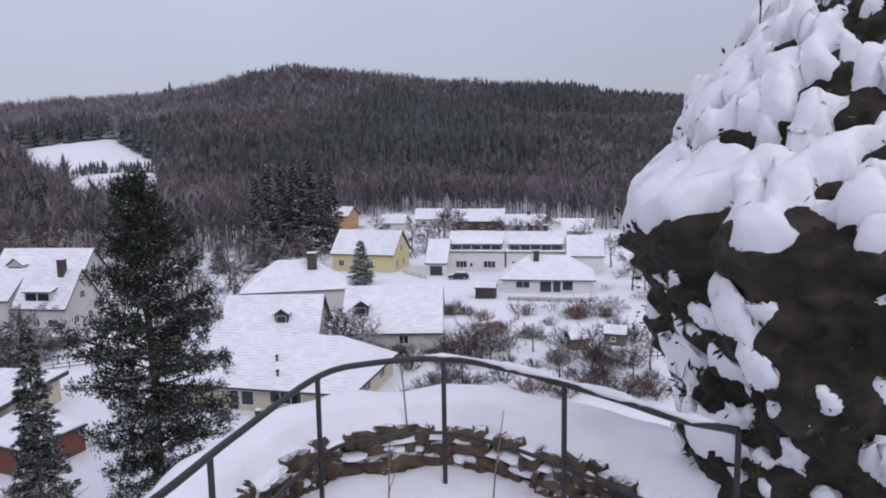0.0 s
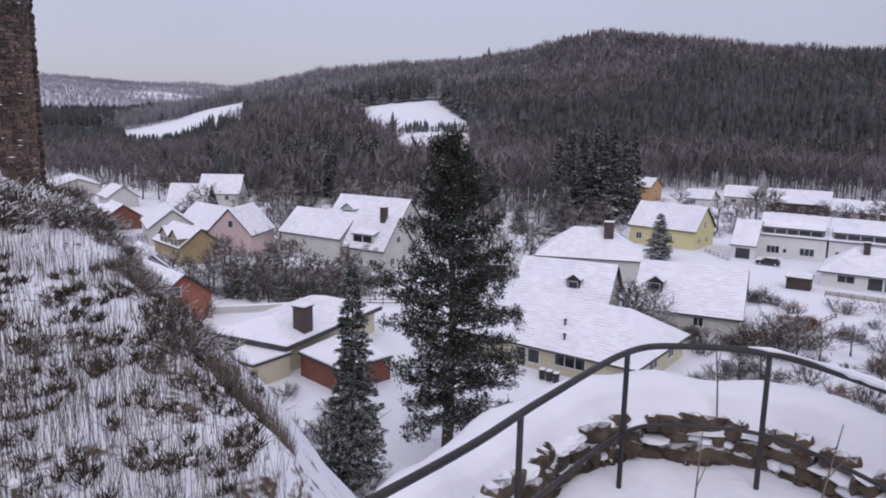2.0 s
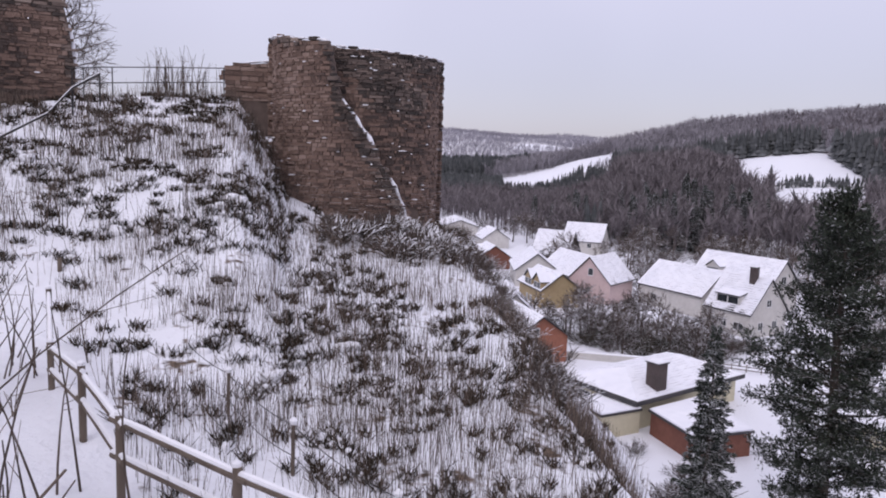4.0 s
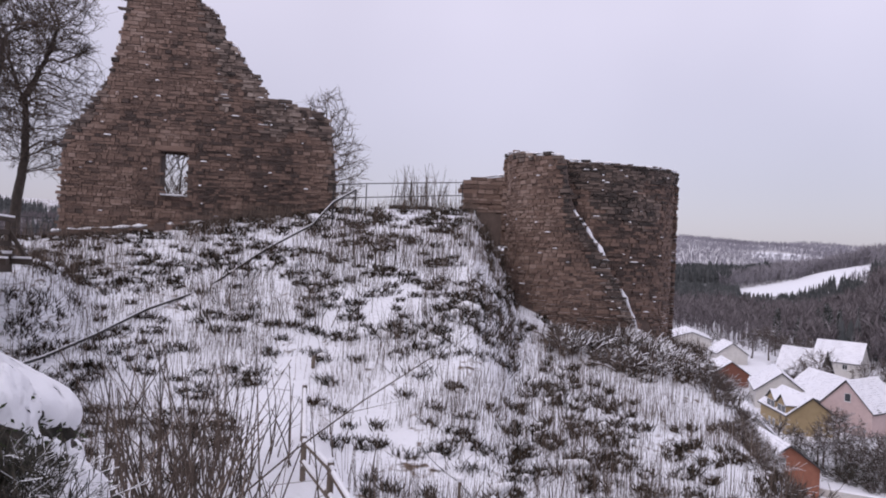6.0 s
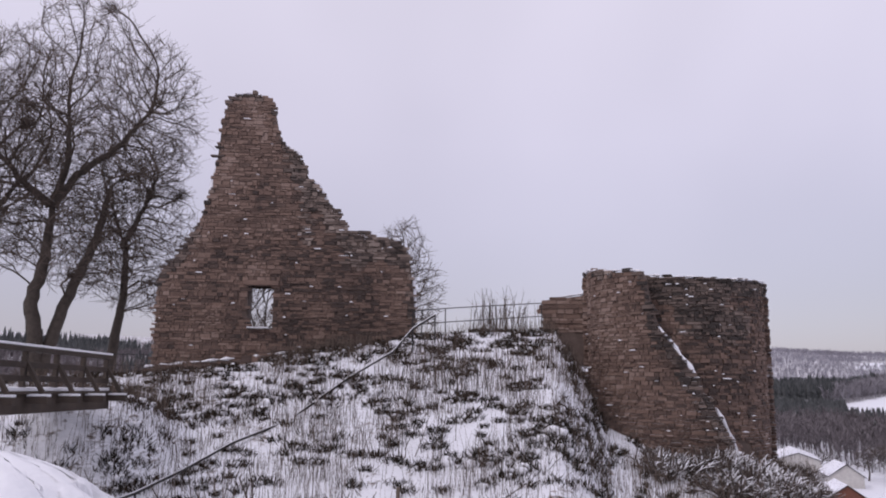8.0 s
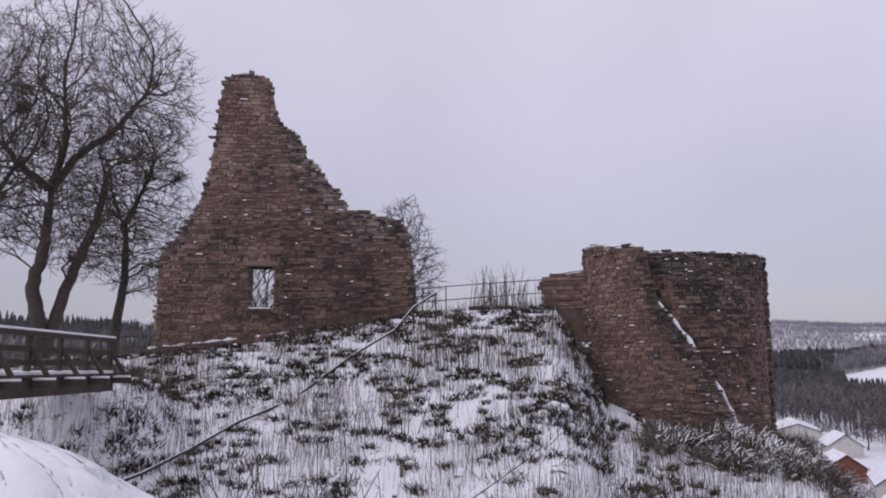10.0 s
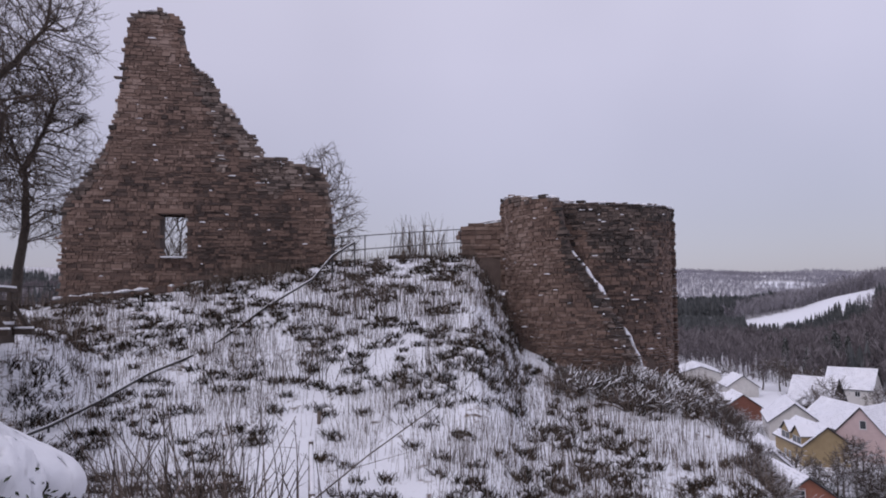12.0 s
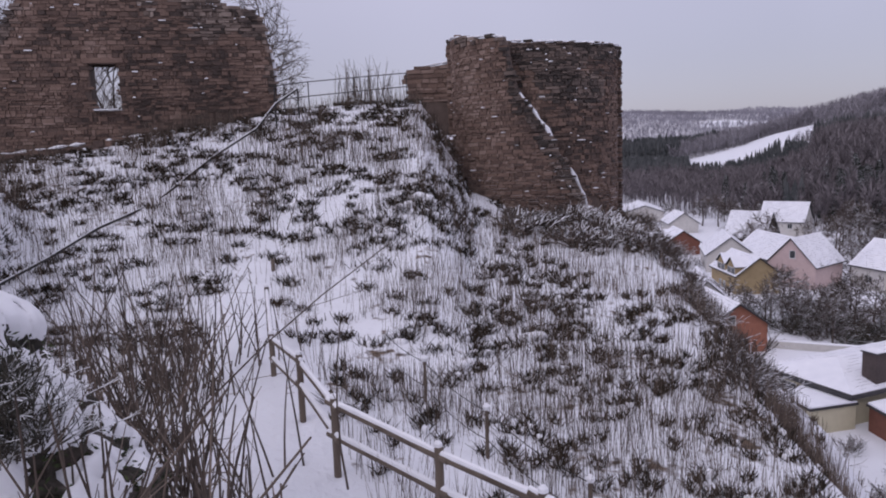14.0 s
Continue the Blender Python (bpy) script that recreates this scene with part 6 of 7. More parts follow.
for x_, y_, k_ in spots:
    k = k_ * rs.uniform(0.85, 1.15)
    copy_thing(forms[rs.randint(3)], pose(x_ + rs.uniform(-1, 1), y_ + rs.uniform(-1, 1), 0, 0, 0, rs.uniform(0, 360)) @ Matrix.Diagonal((k, k, k * rs.uniform(0.85, 1.1), 1)))


# ---- hedges and shrubs: dense clumps of snowy twigs ----
def shrub(at, r, h, seed, mat, name="shrub", label="leafless shrub with snow on its twigs", stems=52):
    rs_ = np.random.RandomState(seed)
    t = empty(name, pose(*at), label=label, category="shrub")
    heap, main = Heap(), Heap()
    for _ in range(stems):
        o = rs_.normal(0, r * 0.3, 3) * (1, 1, 0)
        aim = np.array((o[0] / r * 1.2 + rs_.normal(0, 0.35), o[1] / r * 1.2 + rs_.normal(0, 0.35), rs_.uniform(0.5, 1.2)))
        aim /= np.linalg.norm(aim)
        main.tube([o, o + aim * h * 0.25], [0.03, 0.02], 4)
        branch_out(heap, o + aim * h * 0.2, aim, h * rs_.uniform(0.35, 0.7), 0.024, 1, rs_, 0.6, 0.05, 3, 5, 0.6, 0.017)
    main.mesh("stem", BARK, t)["kind"] = "stuff"
    heap.mesh("brush", mat, t)
    return t


HEDGE = material("dark_hedge", shades((0.02, 0.022, 0.016), (0.07, 0.06, 0.045)), 0.6, 0.9, island=0.5, snow=(0.8, 1.15, 0.5))
RUSSET = material("russet_shrub", shades((0.09, 0.045, 0.03), (0.2, 0.11, 0.075)), 0.8, 0.9, island=0.5, snow=(0.9, 1.3, 0.5))
sh = [shrub((2.0, 98.0, 0), 1.6, 2.2, 1, HEDGE, label="dark evergreen hedge bush under snow"), shrub((6.4, 112.0, 0), 1.4, 2.0, 2, RUSSET, label="russet leaved shrub dusted with snow"), shrub((-4, 88, 0), 1.6, 1.8, 3, FROST)]
for s_, g_ in zip(sh, ("dark hedges", "russet shrubs", "leafless shrubs")):
    tagged(s_, group=g_)
rs = np.random.RandomState(5)
places = []
for x0, x1, y0, y1, n_, kinds in ((-12, 0, 90.5, 93.5, 9, (0, 0, 2)), (-2, 9, 90, 100, 16, (0, 1, 2)), (0.5, 4.5, 116, 121, 7, (0, 0)), (5, 12, 100, 106, 8, (1, 2)), (9, 24, 76, 92, 26, (2, 2, 1)), (-4, 8, 72, 86, 12, (2, 2, 0)), (12, 30, 98, 124, 22, (1, 2, 0)), (30, 50, 95, 170, 22, (2, 0, 1)),
                                  (-80, -52, 84, 104, 110, (2, 0, 2)), (-120, -92, 110, 140, 30, (2, 0)), (-66, -48, 84, 98, 14, (2, 0)), (-58, -36, 112, 180, 34, (2, 0, 2)), (-125, -100, 128, 150, 14, (2, 0)), (-30, 45, 176, 262, 95, (2, 2, 0, 1)), (-40, -28, 46, 58, 9, (2, 2)), (-16, -2, 56, 66, 7, (2, 2)), (-34, -14, 34, 44, 16, (2, 2)), (-190, -120, 180, 215, 24, (2, 0)), (-128, -52, 130, 212, 90, (2, 0, 0)), (-170, -110, 120, 200, 40, (2, 0)), (-50, -20, 176, 215, 26, (2, 0, 0)), (-16, 40, 186, 230, 30, (2, 0))):
    for _ in range(n_):
        places.append((rs.uniform(x0, x1), rs.uniform(y0, y1), kinds[rs.randint(len(kinds))]))
far_brush = [Heap(), Heap(), Heap()]
thin = []
for s_ in sh:
    me_ = [c_ for c_ in s_.children if c_.name.startswith("brush")][0].data
    co_ = np.zeros(len(me_.vertices) * 3, dtype=np.float32)
    me_.vertices.foreach_get("co", co_)
    ix_ = np.zeros(len(me_.loops), dtype=np.int32)
    me_.loops.foreach_get("vertex_index", ix_)
    quads_ = ix_.reshape(-1, 6, 4)[::3].reshape(-1, 4)
    used, inv = np.unique(quads_, return_inverse=True)
    thin.append((co_.reshape(-1, 3)[used], inv.reshape(-1, 4)))
for x_, y_, k_ in places:
    k = rs.uniform(0.55, 1.2)
    if math.hypot(x_, y_) > 118:
        v_, f_ = thin[k_]
        a_ = rs.uniform(0, 6.28)
        w_ = np.c_[v_[:, 0] * math.cos(a_) - v_[:, 1] * math.sin(a_), v_[:, 0] * math.sin(a_) + v_[:, 1] * math.cos(a_), v_[:, 2]]
        far_brush[k_].add(w_ * (k * 1.2, k * 1.2, k) + (x_, y_, float(land(x_, y_)) - 0.05), f_)
        continue
    copy_thing(sh[k_], pose(x_, y_, float(land(x_, y_)) - 0.05, 0, 0, rs.uniform(0, 360)) @ Matrix.Diagonal((k * 1.15, k * 1.15, k, 1)))


for h_, m_, l_ in zip(far_brush, (HEDGE, RUSSET, FROST), ("dark evergreen shrubs in the far gardens", "russet shrubs in the far gardens", "leafless snowy shrubs in the far gardens")):
    if h_.n:
        tagged(h_.mesh("far_garden_brush", m_), l_, "shrubs", kind="stuff")


# ---- far woods: thousands of trees as one mass each ----
def fir_form(rs):
    v, f = [], []
    tiers, sides = 5, 6
    for k in range(tiers):
        z0, z1 = 0.06 + 0.17 * k, 0.36 + 0.16 * k
        r = 0.2 * (1 - k / (tiers + 0.6))
        base = len(v)
        for j in range(sides):
            a = j * 2 * math.pi / sides + k
            q = r * rs.uniform(0.65, 1.25)
            v.append((math.cos(a) * q, math.sin(a) * q, z0 + rs.uniform(-0.03, 0.03)))
        v.append((0, 0, min(1.0, z1)))
        f += [(base + j, base + (j + 1) % sides, base + sides) for j in range(sides)]
    return np.array(v), np.array(f)


def bare_form(rs):
    v, f = [], []
    for j in range(3):
        a = j * 2.1
        v.append((math.cos(a) * 0.013, math.sin(a) * 0.013, -0.05))
    v.append((rs.uniform(-0.02, 0.02), rs.uniform(-0.02, 0.02), 0.8))
    f += [(0, 1, 3), (1, 2, 3), (2, 0, 3)]
    for _ in range(18):
        z = rs.uniform(0.3, 0.75)
        a, up = rs.uniform(0, 6.28), rs.uniform(0.12, 0.34)
        out = rs.uniform(0.08, 0.24)
        b = len(v)
        tip = np.array((math.cos(a) * out, math.sin(a) * out, min(1.0, z + up)))
        w = rs.uniform(0.011, 0.026)
        v += [(-math.sin(a) * w, math.cos(a) * w, z), (math.sin(a) * w, -math.cos(a) * w, z), tuple(tip + rs.normal(0, 0.02, 3))]
        f.append((b, b + 1, b + 2))
        v += [tuple(tip * (0.5, 0.5, 1) + (0, 0, -up * 0.4)), tuple(tip * 0.6 + (0, 0, z * 0.4 + w)), tuple(tip + rs.normal(0, 0.07, 3))]
        f.append((b + 3, b + 4, b + 5))
    return np.array(v), np.array(f)


def scatter(name, label, forms_, x, y, z, h, mat, seed):
    rs_ = np.random.RandomState(seed)
    heap = Heap()
    pick = rs_.randint(len(forms_), size=len(x))
    for k, (fv_, ff_) in enumerate(forms_):
        m = pick == k
        n_ = int(m.sum())
        if not n_:
            continue
        a = rs_.uniform(0, 6.28, n_)
        wide = rs_.uniform(0.8, 1.25, n_) * h[m]
        c, s = np.cos(a)[:, None], np.sin(a)[:, None]
        vx = (fv_[None, :, 0] * c - fv_[None, :, 1] * s) * wide[:, None] + x[m][:, None]
        vy = (fv_[None, :, 0] * s + fv_[None, :, 1] * c) * wide[:, None] + y[m][:, None]
        vz = fv_[None, :, 2] * h[m][:, None] + z[m][:, None]
        allv = np.stack([vx, vy, vz], axis=-1).reshape(-1, 3)
        allf = (ff_[None] + (np.arange(n_) * len(fv_))[:, None, None]).reshape(-1, 3)
        heap.add(allv, allf)
    return tagged(heap.mesh(name, mat), label, "woods", kind="stuff")


rs = np.random.RandomState(21)
fir_forms, bare_forms = [fir_form(rs) for _ in range(5)], [bare_form(rs) for _ in range(5)]
n_try = 44000
t_az = rs.uniform(-22, 54, n_try)
t_d = np.sqrt(rs.uniform(205 ** 2, 860 ** 2, n_try))
ok = wooded(t_az, t_d)
far_az, far_d = rs.uniform(36, 54, 11000), rs.uniform(860, 4300, 11000)
ok_far = wooded(far_az, far_d)
side_az, side_d = rs.uniform(84, 112, 5200), np.sqrt(rs.uniform(262 ** 2, 540 ** 2, 5200))
t_az = np.concatenate([t_az[ok], far_az[ok_far], side_az])
t_d = np.concatenate([t_d[ok], far_d[ok_far], side_d])
tx, ty = -t_d * np.sin(np.radians(t_az)), t_d * np.cos(np.radians(t_az))
tz = land(tx, ty)
band = field(tx, ty, 130) + 0.5 * field(tx, ty, 45)
# conifers in belts: on the middle slope of the main hill, on the wooded knoll, and along crests
belt = np.interp(t_d, [200, 330, 420, 520, 640, 760, 900], [-0.5, -0.55, 0.25, 0.45, -0.1, -0.1, 0.0])
belt = belt + np.where((t_az > 26) & (t_az < 40) & (t_d < 325), 0.75, 0.0) - np.where((t_az > 27) & (t_az < 40) & (t_d > 375) & (t_d < 500), 1.2, 0.0)
fir = (t_d < 860) & (t_d > 236) & (band + belt > 0.25)
low_wood = ((t_az > 38) & (t_d > 430) & (t_d < 640)) | ((t_az > 26) & (t_az < 29) & (t_d > 400) & (t_d < 470))
hedge = (t_az > 20) & (t_az < 28.5) & (t_d > 425) & (t_d < 480)
hgt = rs.uniform(9, 17, len(tx)) * np.where(low_wood, 0.6, 1.0) * np.where(hedge, 0.3, 1.0) * np.where((t_az > 38) & (t_d < 640), 0.75, 1.0) * (1 + 0.18 * field(tx, ty, 30)) * np.where(t_d > 860, 0.75, 1.0) * np.where(fir & (t_d > 690) & (t_d < 800) & (rs.rand(len(tx)) < 0.06), 1.15, 1.0)
scatter("far_conifer_woods", "dark snow dusted conifer woods on the hills, greyed for haze", fir_forms, tx[fir], ty[fir], tz[fir], hgt[fir] * 1.15, FAR_FIR, 1)
near_w = t_d < 860
# share of trees past 560 m that get the haze-lightened colour
hazed = near_w & (t_d > 560) & (rs.rand(len(t_d)) < np.interp(t_az + 0.02 * (t_d - 700), [2, 16, 30], [0.12, 0.45, 1.0]))
near_w &= ~hazed
scatter("far_bare_woods", "grey brown leafless woods covering the hills", bare_forms, tx[~fir & near_w], ty[~fir & near_w], tz[~fir & near_w], hgt[~fir & near_w], FAR_BARE, 2)
scatter("hazed_ridge_woods", "leafless woods along the ridge, lightened for haze", bare_forms, tx[~fir & hazed], ty[~fir & hazed], tz[~fir & hazed], hgt[~fir & hazed], RIDGE_BARE, 4)
near_w |= hazed
# farthest woods take the pale bluish colour that stands for haze
scatter("distant_hazed_woods", "leafless woods on the distant hills, coloured pale for haze", bare_forms, tx[~fir & ~near_w], ty[~fir & ~near_w], tz[~fir & ~near_w], hgt[~fir & ~near_w] * np.interp(t_d[~fir & ~near_w], [860, 4300], [1.2, 2.2]), HAZE_BARE, 3)


# ---- dead grass, stalks and bramble on the spur ----
def blades(heap, x, y, z, h, lean, w, rs_):
    """Upright tapered blades, two crossing faces each."""
    n_ = len(x)
    a = rs_.uniform(0, 6.28, n_)
    la = rs_.uniform(0, 6.28, n_)
    tip = np.stack([x + np.cos(la) * lean * h, y + np.sin(la) * lean * h, z + h], axis=-1)
    base = np.stack([x, y, z - 0.05], axis=-1)
    for k in (0, math.pi / 2):
        s = np.stack([np.cos(a + k) * w, np.sin(a + k) * w, np.zeros(n_)], axis=-1)
        v_ = np.stack([base - s, base + s, tip + s * 0.35, tip - s * 0.35], axis=1).reshape(-1, 3)
        heap.add(v_, np.arange(n_ * 4).reshape(-1, 4))


def spur_points(n, az0, az1, d0, d1, rs_):
    az_, d_ = rs_.uniform(az0, az1, n), np.sqrt(rs_.uniform(d0 ** 2, d1 ** 2, n))
    x_, y_ = -d_ * np.sin(np.radians(az_)), d_ * np.cos(np.radians(az_))
    pa = np.interp(d_, [5, 9, 14, 21, 26], [78, 80, 80, 80.5, 84])
    clear = (np.abs(az_ - pa) * d_ * 0.0175 < np.interp(d_, [6, 16, 21], [1.5, 1.1, 0.8])) & (d_ < 21.5)
    q_ = x_ * 0.59 + y_ * 0.81 - 3.3
    keep = ~clear & (q_ < 5.5)
    return x_[keep], y_[keep], land(x_[keep], y_[keep]), d_[keep]


def slope_spot(az, el):
    """Where a line of sight from the lookout meets the spur."""
    for d_ in np.arange(5.5, 36, 0.1):
        x_, y_ = polar(az, d_)
        if EYE + d_ * math.tan(radians(el)) < float(land(x_, y_)):
            return x_, y_, float(land(x_, y_)), d_
    return (*polar(az, 30.0), float(land(*polar(az, 30.0))), 30.0)


rs = np.random.RandomState(61)
grass = Heap()
x, y, z, d = spur_points(62000, 34, 106, 5, 36, rs)
az_ = np.degrees(np.arctan2(-x, y))
patch = field(x, y, 2.4) + 0.6 * field(x, y, 0.9)
m = (patch + rs.uniform(-0.8, 0.8, len(x)) > np.interp(az_, [45, 62, 72, 90], [-0.5, -0.1, 0.15, 0.1])) & ~((d < 14) & (az_ > 82) & (rs.rand(len(x)) < 0.85))
m &= ~((az_ < 62) & (d > 23) & (rs.rand(len(x)) < 0.55))
x, y, z, d = x[m], y[m], z[m], d[m]
blades(grass, x, y, z, rs.uniform(0.2, 1.0, len(x)) * np.interp(d, [14, 24], [1.0, 0.85]), rs.uniform(0, 0.3, len(x)), 0.0025 + 0.00019 * d, rs)
tagged(grass.mesh("dead_grass", STALK), "dry brown stalks standing out of the snow", "grass", kind="stuff")

# small dark clumps of bramble and fern on the ledges, each with a pad of snow above it
TUFT = material("dark_bramble", [(0.3, (0.012, 0.010, 0.006)), (0.5, (0.035, 0.026, 0.016)), (0.7, (0.075, 0.045, 0.028))], 1.2, 0.9, island=0.4)
tuft, pads = Heap(), Heap()
cx, cy, cz, cd = spur_points(3000, 36, 106, 5, 35.5, rs)
m = (0.4 * field(cx, cy, 3.0) + 0.5 * field(cx, cy, 1.1) + rs.uniform(-0.6, 0.6, len(cx))) > -0.1
m &= ~((np.degrees(np.arctan2(-cx, cy)) < 62) & (cd > 22) & (rs.rand(len(cx)) < 0.65))
spots_ = [(*c, rs.uniform(0.08, 0.2) * np.interp(c[3], [8, 16], [0.6, 1.0])) for c in zip(cx[m], cy[m], cz[m], cd[m])]
for az, el, size in ((66.3, -4.1, 0.75), (65.4, -4.6, 0.6), (67.4, -4.9, 0.5), (83.1, -4.8, 0.36), (83.4, -2.3, 0.32), (79.7, -1.4, 0.32), (88.4, -1.7, 0.4), (87.4, -2.1, 0.4), (82.7, -9.4, 0.42), (70.0, -9.3, 0.34), (57.4, -15.3, 0.4), (62.8, -17.5, 0.42), (64.5, -6.2, 0.5), (62.3, -6.0, 0.45),
                     (90.5, -3.6, 0.5), (93.0, -3.2, 0.5), (72.8, -6.4, 0.34), (76.0, -4.2, 0.32), (74.4, -6.6, 0.34), (68.6, -6.9, 0.4), (58.8, -8.8, 0.42), (61.0, -9.6, 0.4)):
    spots_.append((*slope_spot(az, el), size))
u8 = np.linspace(0, 2 * math.pi, 9)[:-1]
for px, py, pz, pd, size in spots_:
    # along the contour
    gx_, gy_ = float(land(px + 0.3, py) - land(px - 0.3, py)), float(land(px, py + 0.3) - land(px, py - 0.3))
    ga_ = math.atan2(gx_, -gy_)
    n_ = int(30 + 130 * size)
    al, ac, hh = rs.normal(0, size * 1.15, n_), rs.normal(0, size * 0.45, n_), np.abs(rs.normal(0, 0.3, n_)) * (0.2 + size * 0.7)
    ex, ey = px + al * math.cos(ga_) - ac * math.sin(ga_), py + al * math.sin(ga_) + ac * math.cos(ga_)
    blades(tuft, ex, ey, land(ex, ey) + hh * 0.3, rs.uniform(0.05, 0.16, n_) + size * 0.22 * rs.rand(n_), rs.uniform(0.3, 1.8, n_), np.full(n_, 0.006 + 0.00045 * pd), rs)
    for _ in range(1 if size < 0.3 else 3):
        size = min(size, 0.26)
        w_, s_, h_ = size * rs.uniform(0.5, 1.1), size * rs.uniform(0.35, 0.6), rs.uniform(0.3, 0.5) * size
        ox, oy = px + rs.normal(0, size * 0.6) * math.cos(ga_) + gx_ * 0.35 * size, py + rs.normal(0, size * 0.6) * math.sin(ga_) + gy_ * 0.35 * size
        oz = float(land(ox, oy)) + 0.02 + 0.16 * size
        ring = lambda k, dz: np.c_[ox + (np.cos(u8) * w_ * math.cos(ga_) - np.sin(u8) * s_ * math.sin(ga_)) * k * rs.uniform(0.8, 1.2, 8), oy + (np.cos(u8) * w_ * math.sin(ga_) + np.sin(u8) * s_ * math.cos(ga_)) * k * rs.uniform(0.8, 1.2, 8), np.full(8, oz + dz)]
        rows_ = np.concatenate([ring(0.85, -0.1), ring(1.0, 0.0), ring(0.75, h_ * 0.8), ring(0.25, h_ * 1.1)])
        q8 = [(r_ * 8 + j, r_ * 8 + (j + 1) % 8, r_ * 8 + 8 + (j + 1) % 8, r_ * 8 + 8 + j) for r_ in range(3) for j in range(8)] + [(24, 25, 26, 27), (24, 27, 28, 31), (28, 29, 30, 31)]
        pads.add(rows_, q8)
tagged(tuft.mesh("bramble_tufts", TUFT), "dark tufts of bramble and dead fern in the snow", "undergrowth", kind="stuff")
tagged(pads.mesh("snow_pads", SNOW, smooth=True), "small pads of snow lying on the bramble tufts", "snow", kind="stuff")


# cane brush beside the path
def canes(name, label, centre, n_, reach, h, seed, fan=0.5):
    rs_ = np.random.RandomState(seed)
    x_, y_ = centre
    g_ = float(land(x_, y_))
    t = empty(name, pose(x_, y_, g_), label=label, category="shrub")
    heap, shoots = Heap(), Heap()
    for _ in range(n_):
        o = np.array((rs_.normal(0, reach), rs_.normal(0, reach), -0.05))
        a = np.array((rs_.normal(0, fan), rs_.normal(0, fan), 1.0))
        ln = h * rs_.uniform(0.5, 1.1)
        bend = rs_.normal(0, 0.12, 3) * (1, 1, 0)
        pts = [o + a * ln * k + bend * ln * k * k for k in np.linspace(0, 1, 5)]
        heap.tube(pts, np.linspace(0.0065, 0.0025, 5) * (2 + 0.3 * h), 4)
        for _k in range(2):
            b_ = pts[2] + (pts[3] - pts[2]) * rs_.rand()
            e_ = a * 0.6 + rs_.normal(0, 0.4, 3)
            shoots.tube([b_, b_ + e_ * ln * 0.15, b_ + e_ * ln * 0.3], [0.006, 0.005, 0.003], 3)
    heap.mesh("cane", TWIG, t)["kind"] = "stuff"
    shoots.mesh("side_shoot", STALK, t)["kind"] = "stuff"
    return t


for az, d, n_, reach, h, fan, sd in ((91, 12.6, 20, 0.8, 3.0, 0.38, 1), (88, 13.2, 24, 0.7, 2.9, 0.38, 2), (85.8, 14, 14, 0.4, 2.6, 0.35, 3), (84.5, 7.0, 28, 0.5, 1.3, 0.25, 4), (88, 6.2, 26, 0.5, 1.2, 0.2, 5), (95, 10.5, 60, 0.6, 1.5, 0.35, 6), (73, 6.6, 16, 0.5, 1.1, 0.2, 7), (79, 6.2, 14, 0.5, 1.0, 0.2, 8),
                                     (70.5, 34.5, 46, 0.7, 1.9, 0.12, 9), (69.5, 34.0, 30, 0.6, 1.6, 0.12, 10), (92, 13, 50, 0.8, 1.2, 0.25, 11), (88, 15, 50, 0.8, 1.2, 0.25, 12), (84.5, 13.5, 30, 0.6, 1.0, 0.3, 13), (88.5, 5.0, 16, 0.35, 2.0, 0.16, 14), (92.0, 5.2, 18, 0.4, 1.9, 0.2, 15), (95.5, 4.6, 10, 0.3, 1.8, 0.2, 16), (86.5, 7.6, 26, 0.5, 2.3, 0.3, 17), (89.5, 8.4, 24, 0.5, 2.4, 0.32, 18), (82.0, 4.6, 8, 0.3, 1.6, 0.16, 19), (99.5, 6.0, 26, 0.5, 2.5, 0.2, 20), (103.0, 6.4, 26, 0.5, 2.7, 0.2, 21), (84.5, 9.6, 26, 0.6, 2.2, 0.28, 22), (91.5, 10.4, 26, 0.6, 2.5, 0.3, 23), (82.6, 16.0, 26, 0.8, 1.9, 0.2, 24), (78.0, 25.0, 40, 1.2, 1.3, 0.14, 25), (73.5, 28.0, 50, 1.2, 1.4, 0.14, 26), (74.5, 32.0, 60, 0.9, 1.2, 0.14, 27)):
    tagged(canes("cane_brush", "thin bare canes leaning out of the snow", polar(az, d), n_, reach, h, sd, fan), group="cane brush on the spur")


# ---- small things in the gardens ----
rs = np.random.RandomState(19)
for k in range(26):
    dd = rs.uniform(16, 34)
    edge_az = np.interp(dd, [12, 15, 18, 22, 29, 34], [36.5, 38.5, 41, 43.5, 46.5, 48.5]) + rs.uniform(-0.5, 2.5)
    x, y = polar(edge_az, dd)
    sz = rs.uniform(0.25, 0.5)
    copy_thing(sh[2], pose(x, y, float(land(x, y)) - 0.1, 0, 0, k * 50) @ Matrix.Diagonal((sz, sz, sz * 0.9, 1)))
for az, d, k in ((86.5, 6.4, 0.42), (95.5, 7.4, 0.4), (98.0, 6.6, 0.45), (92.5, 6.2, 0.3), (96.5, 9.5, 0.5), (83.0, 5.6, 0.3)):
    x, y = polar(az, d)
    copy_thing(sh[1], pose(x, y, float(land(x, y)) - 0.1, 0, 0, az * 13) @ Matrix.Diagonal((k, k, k, 1)))


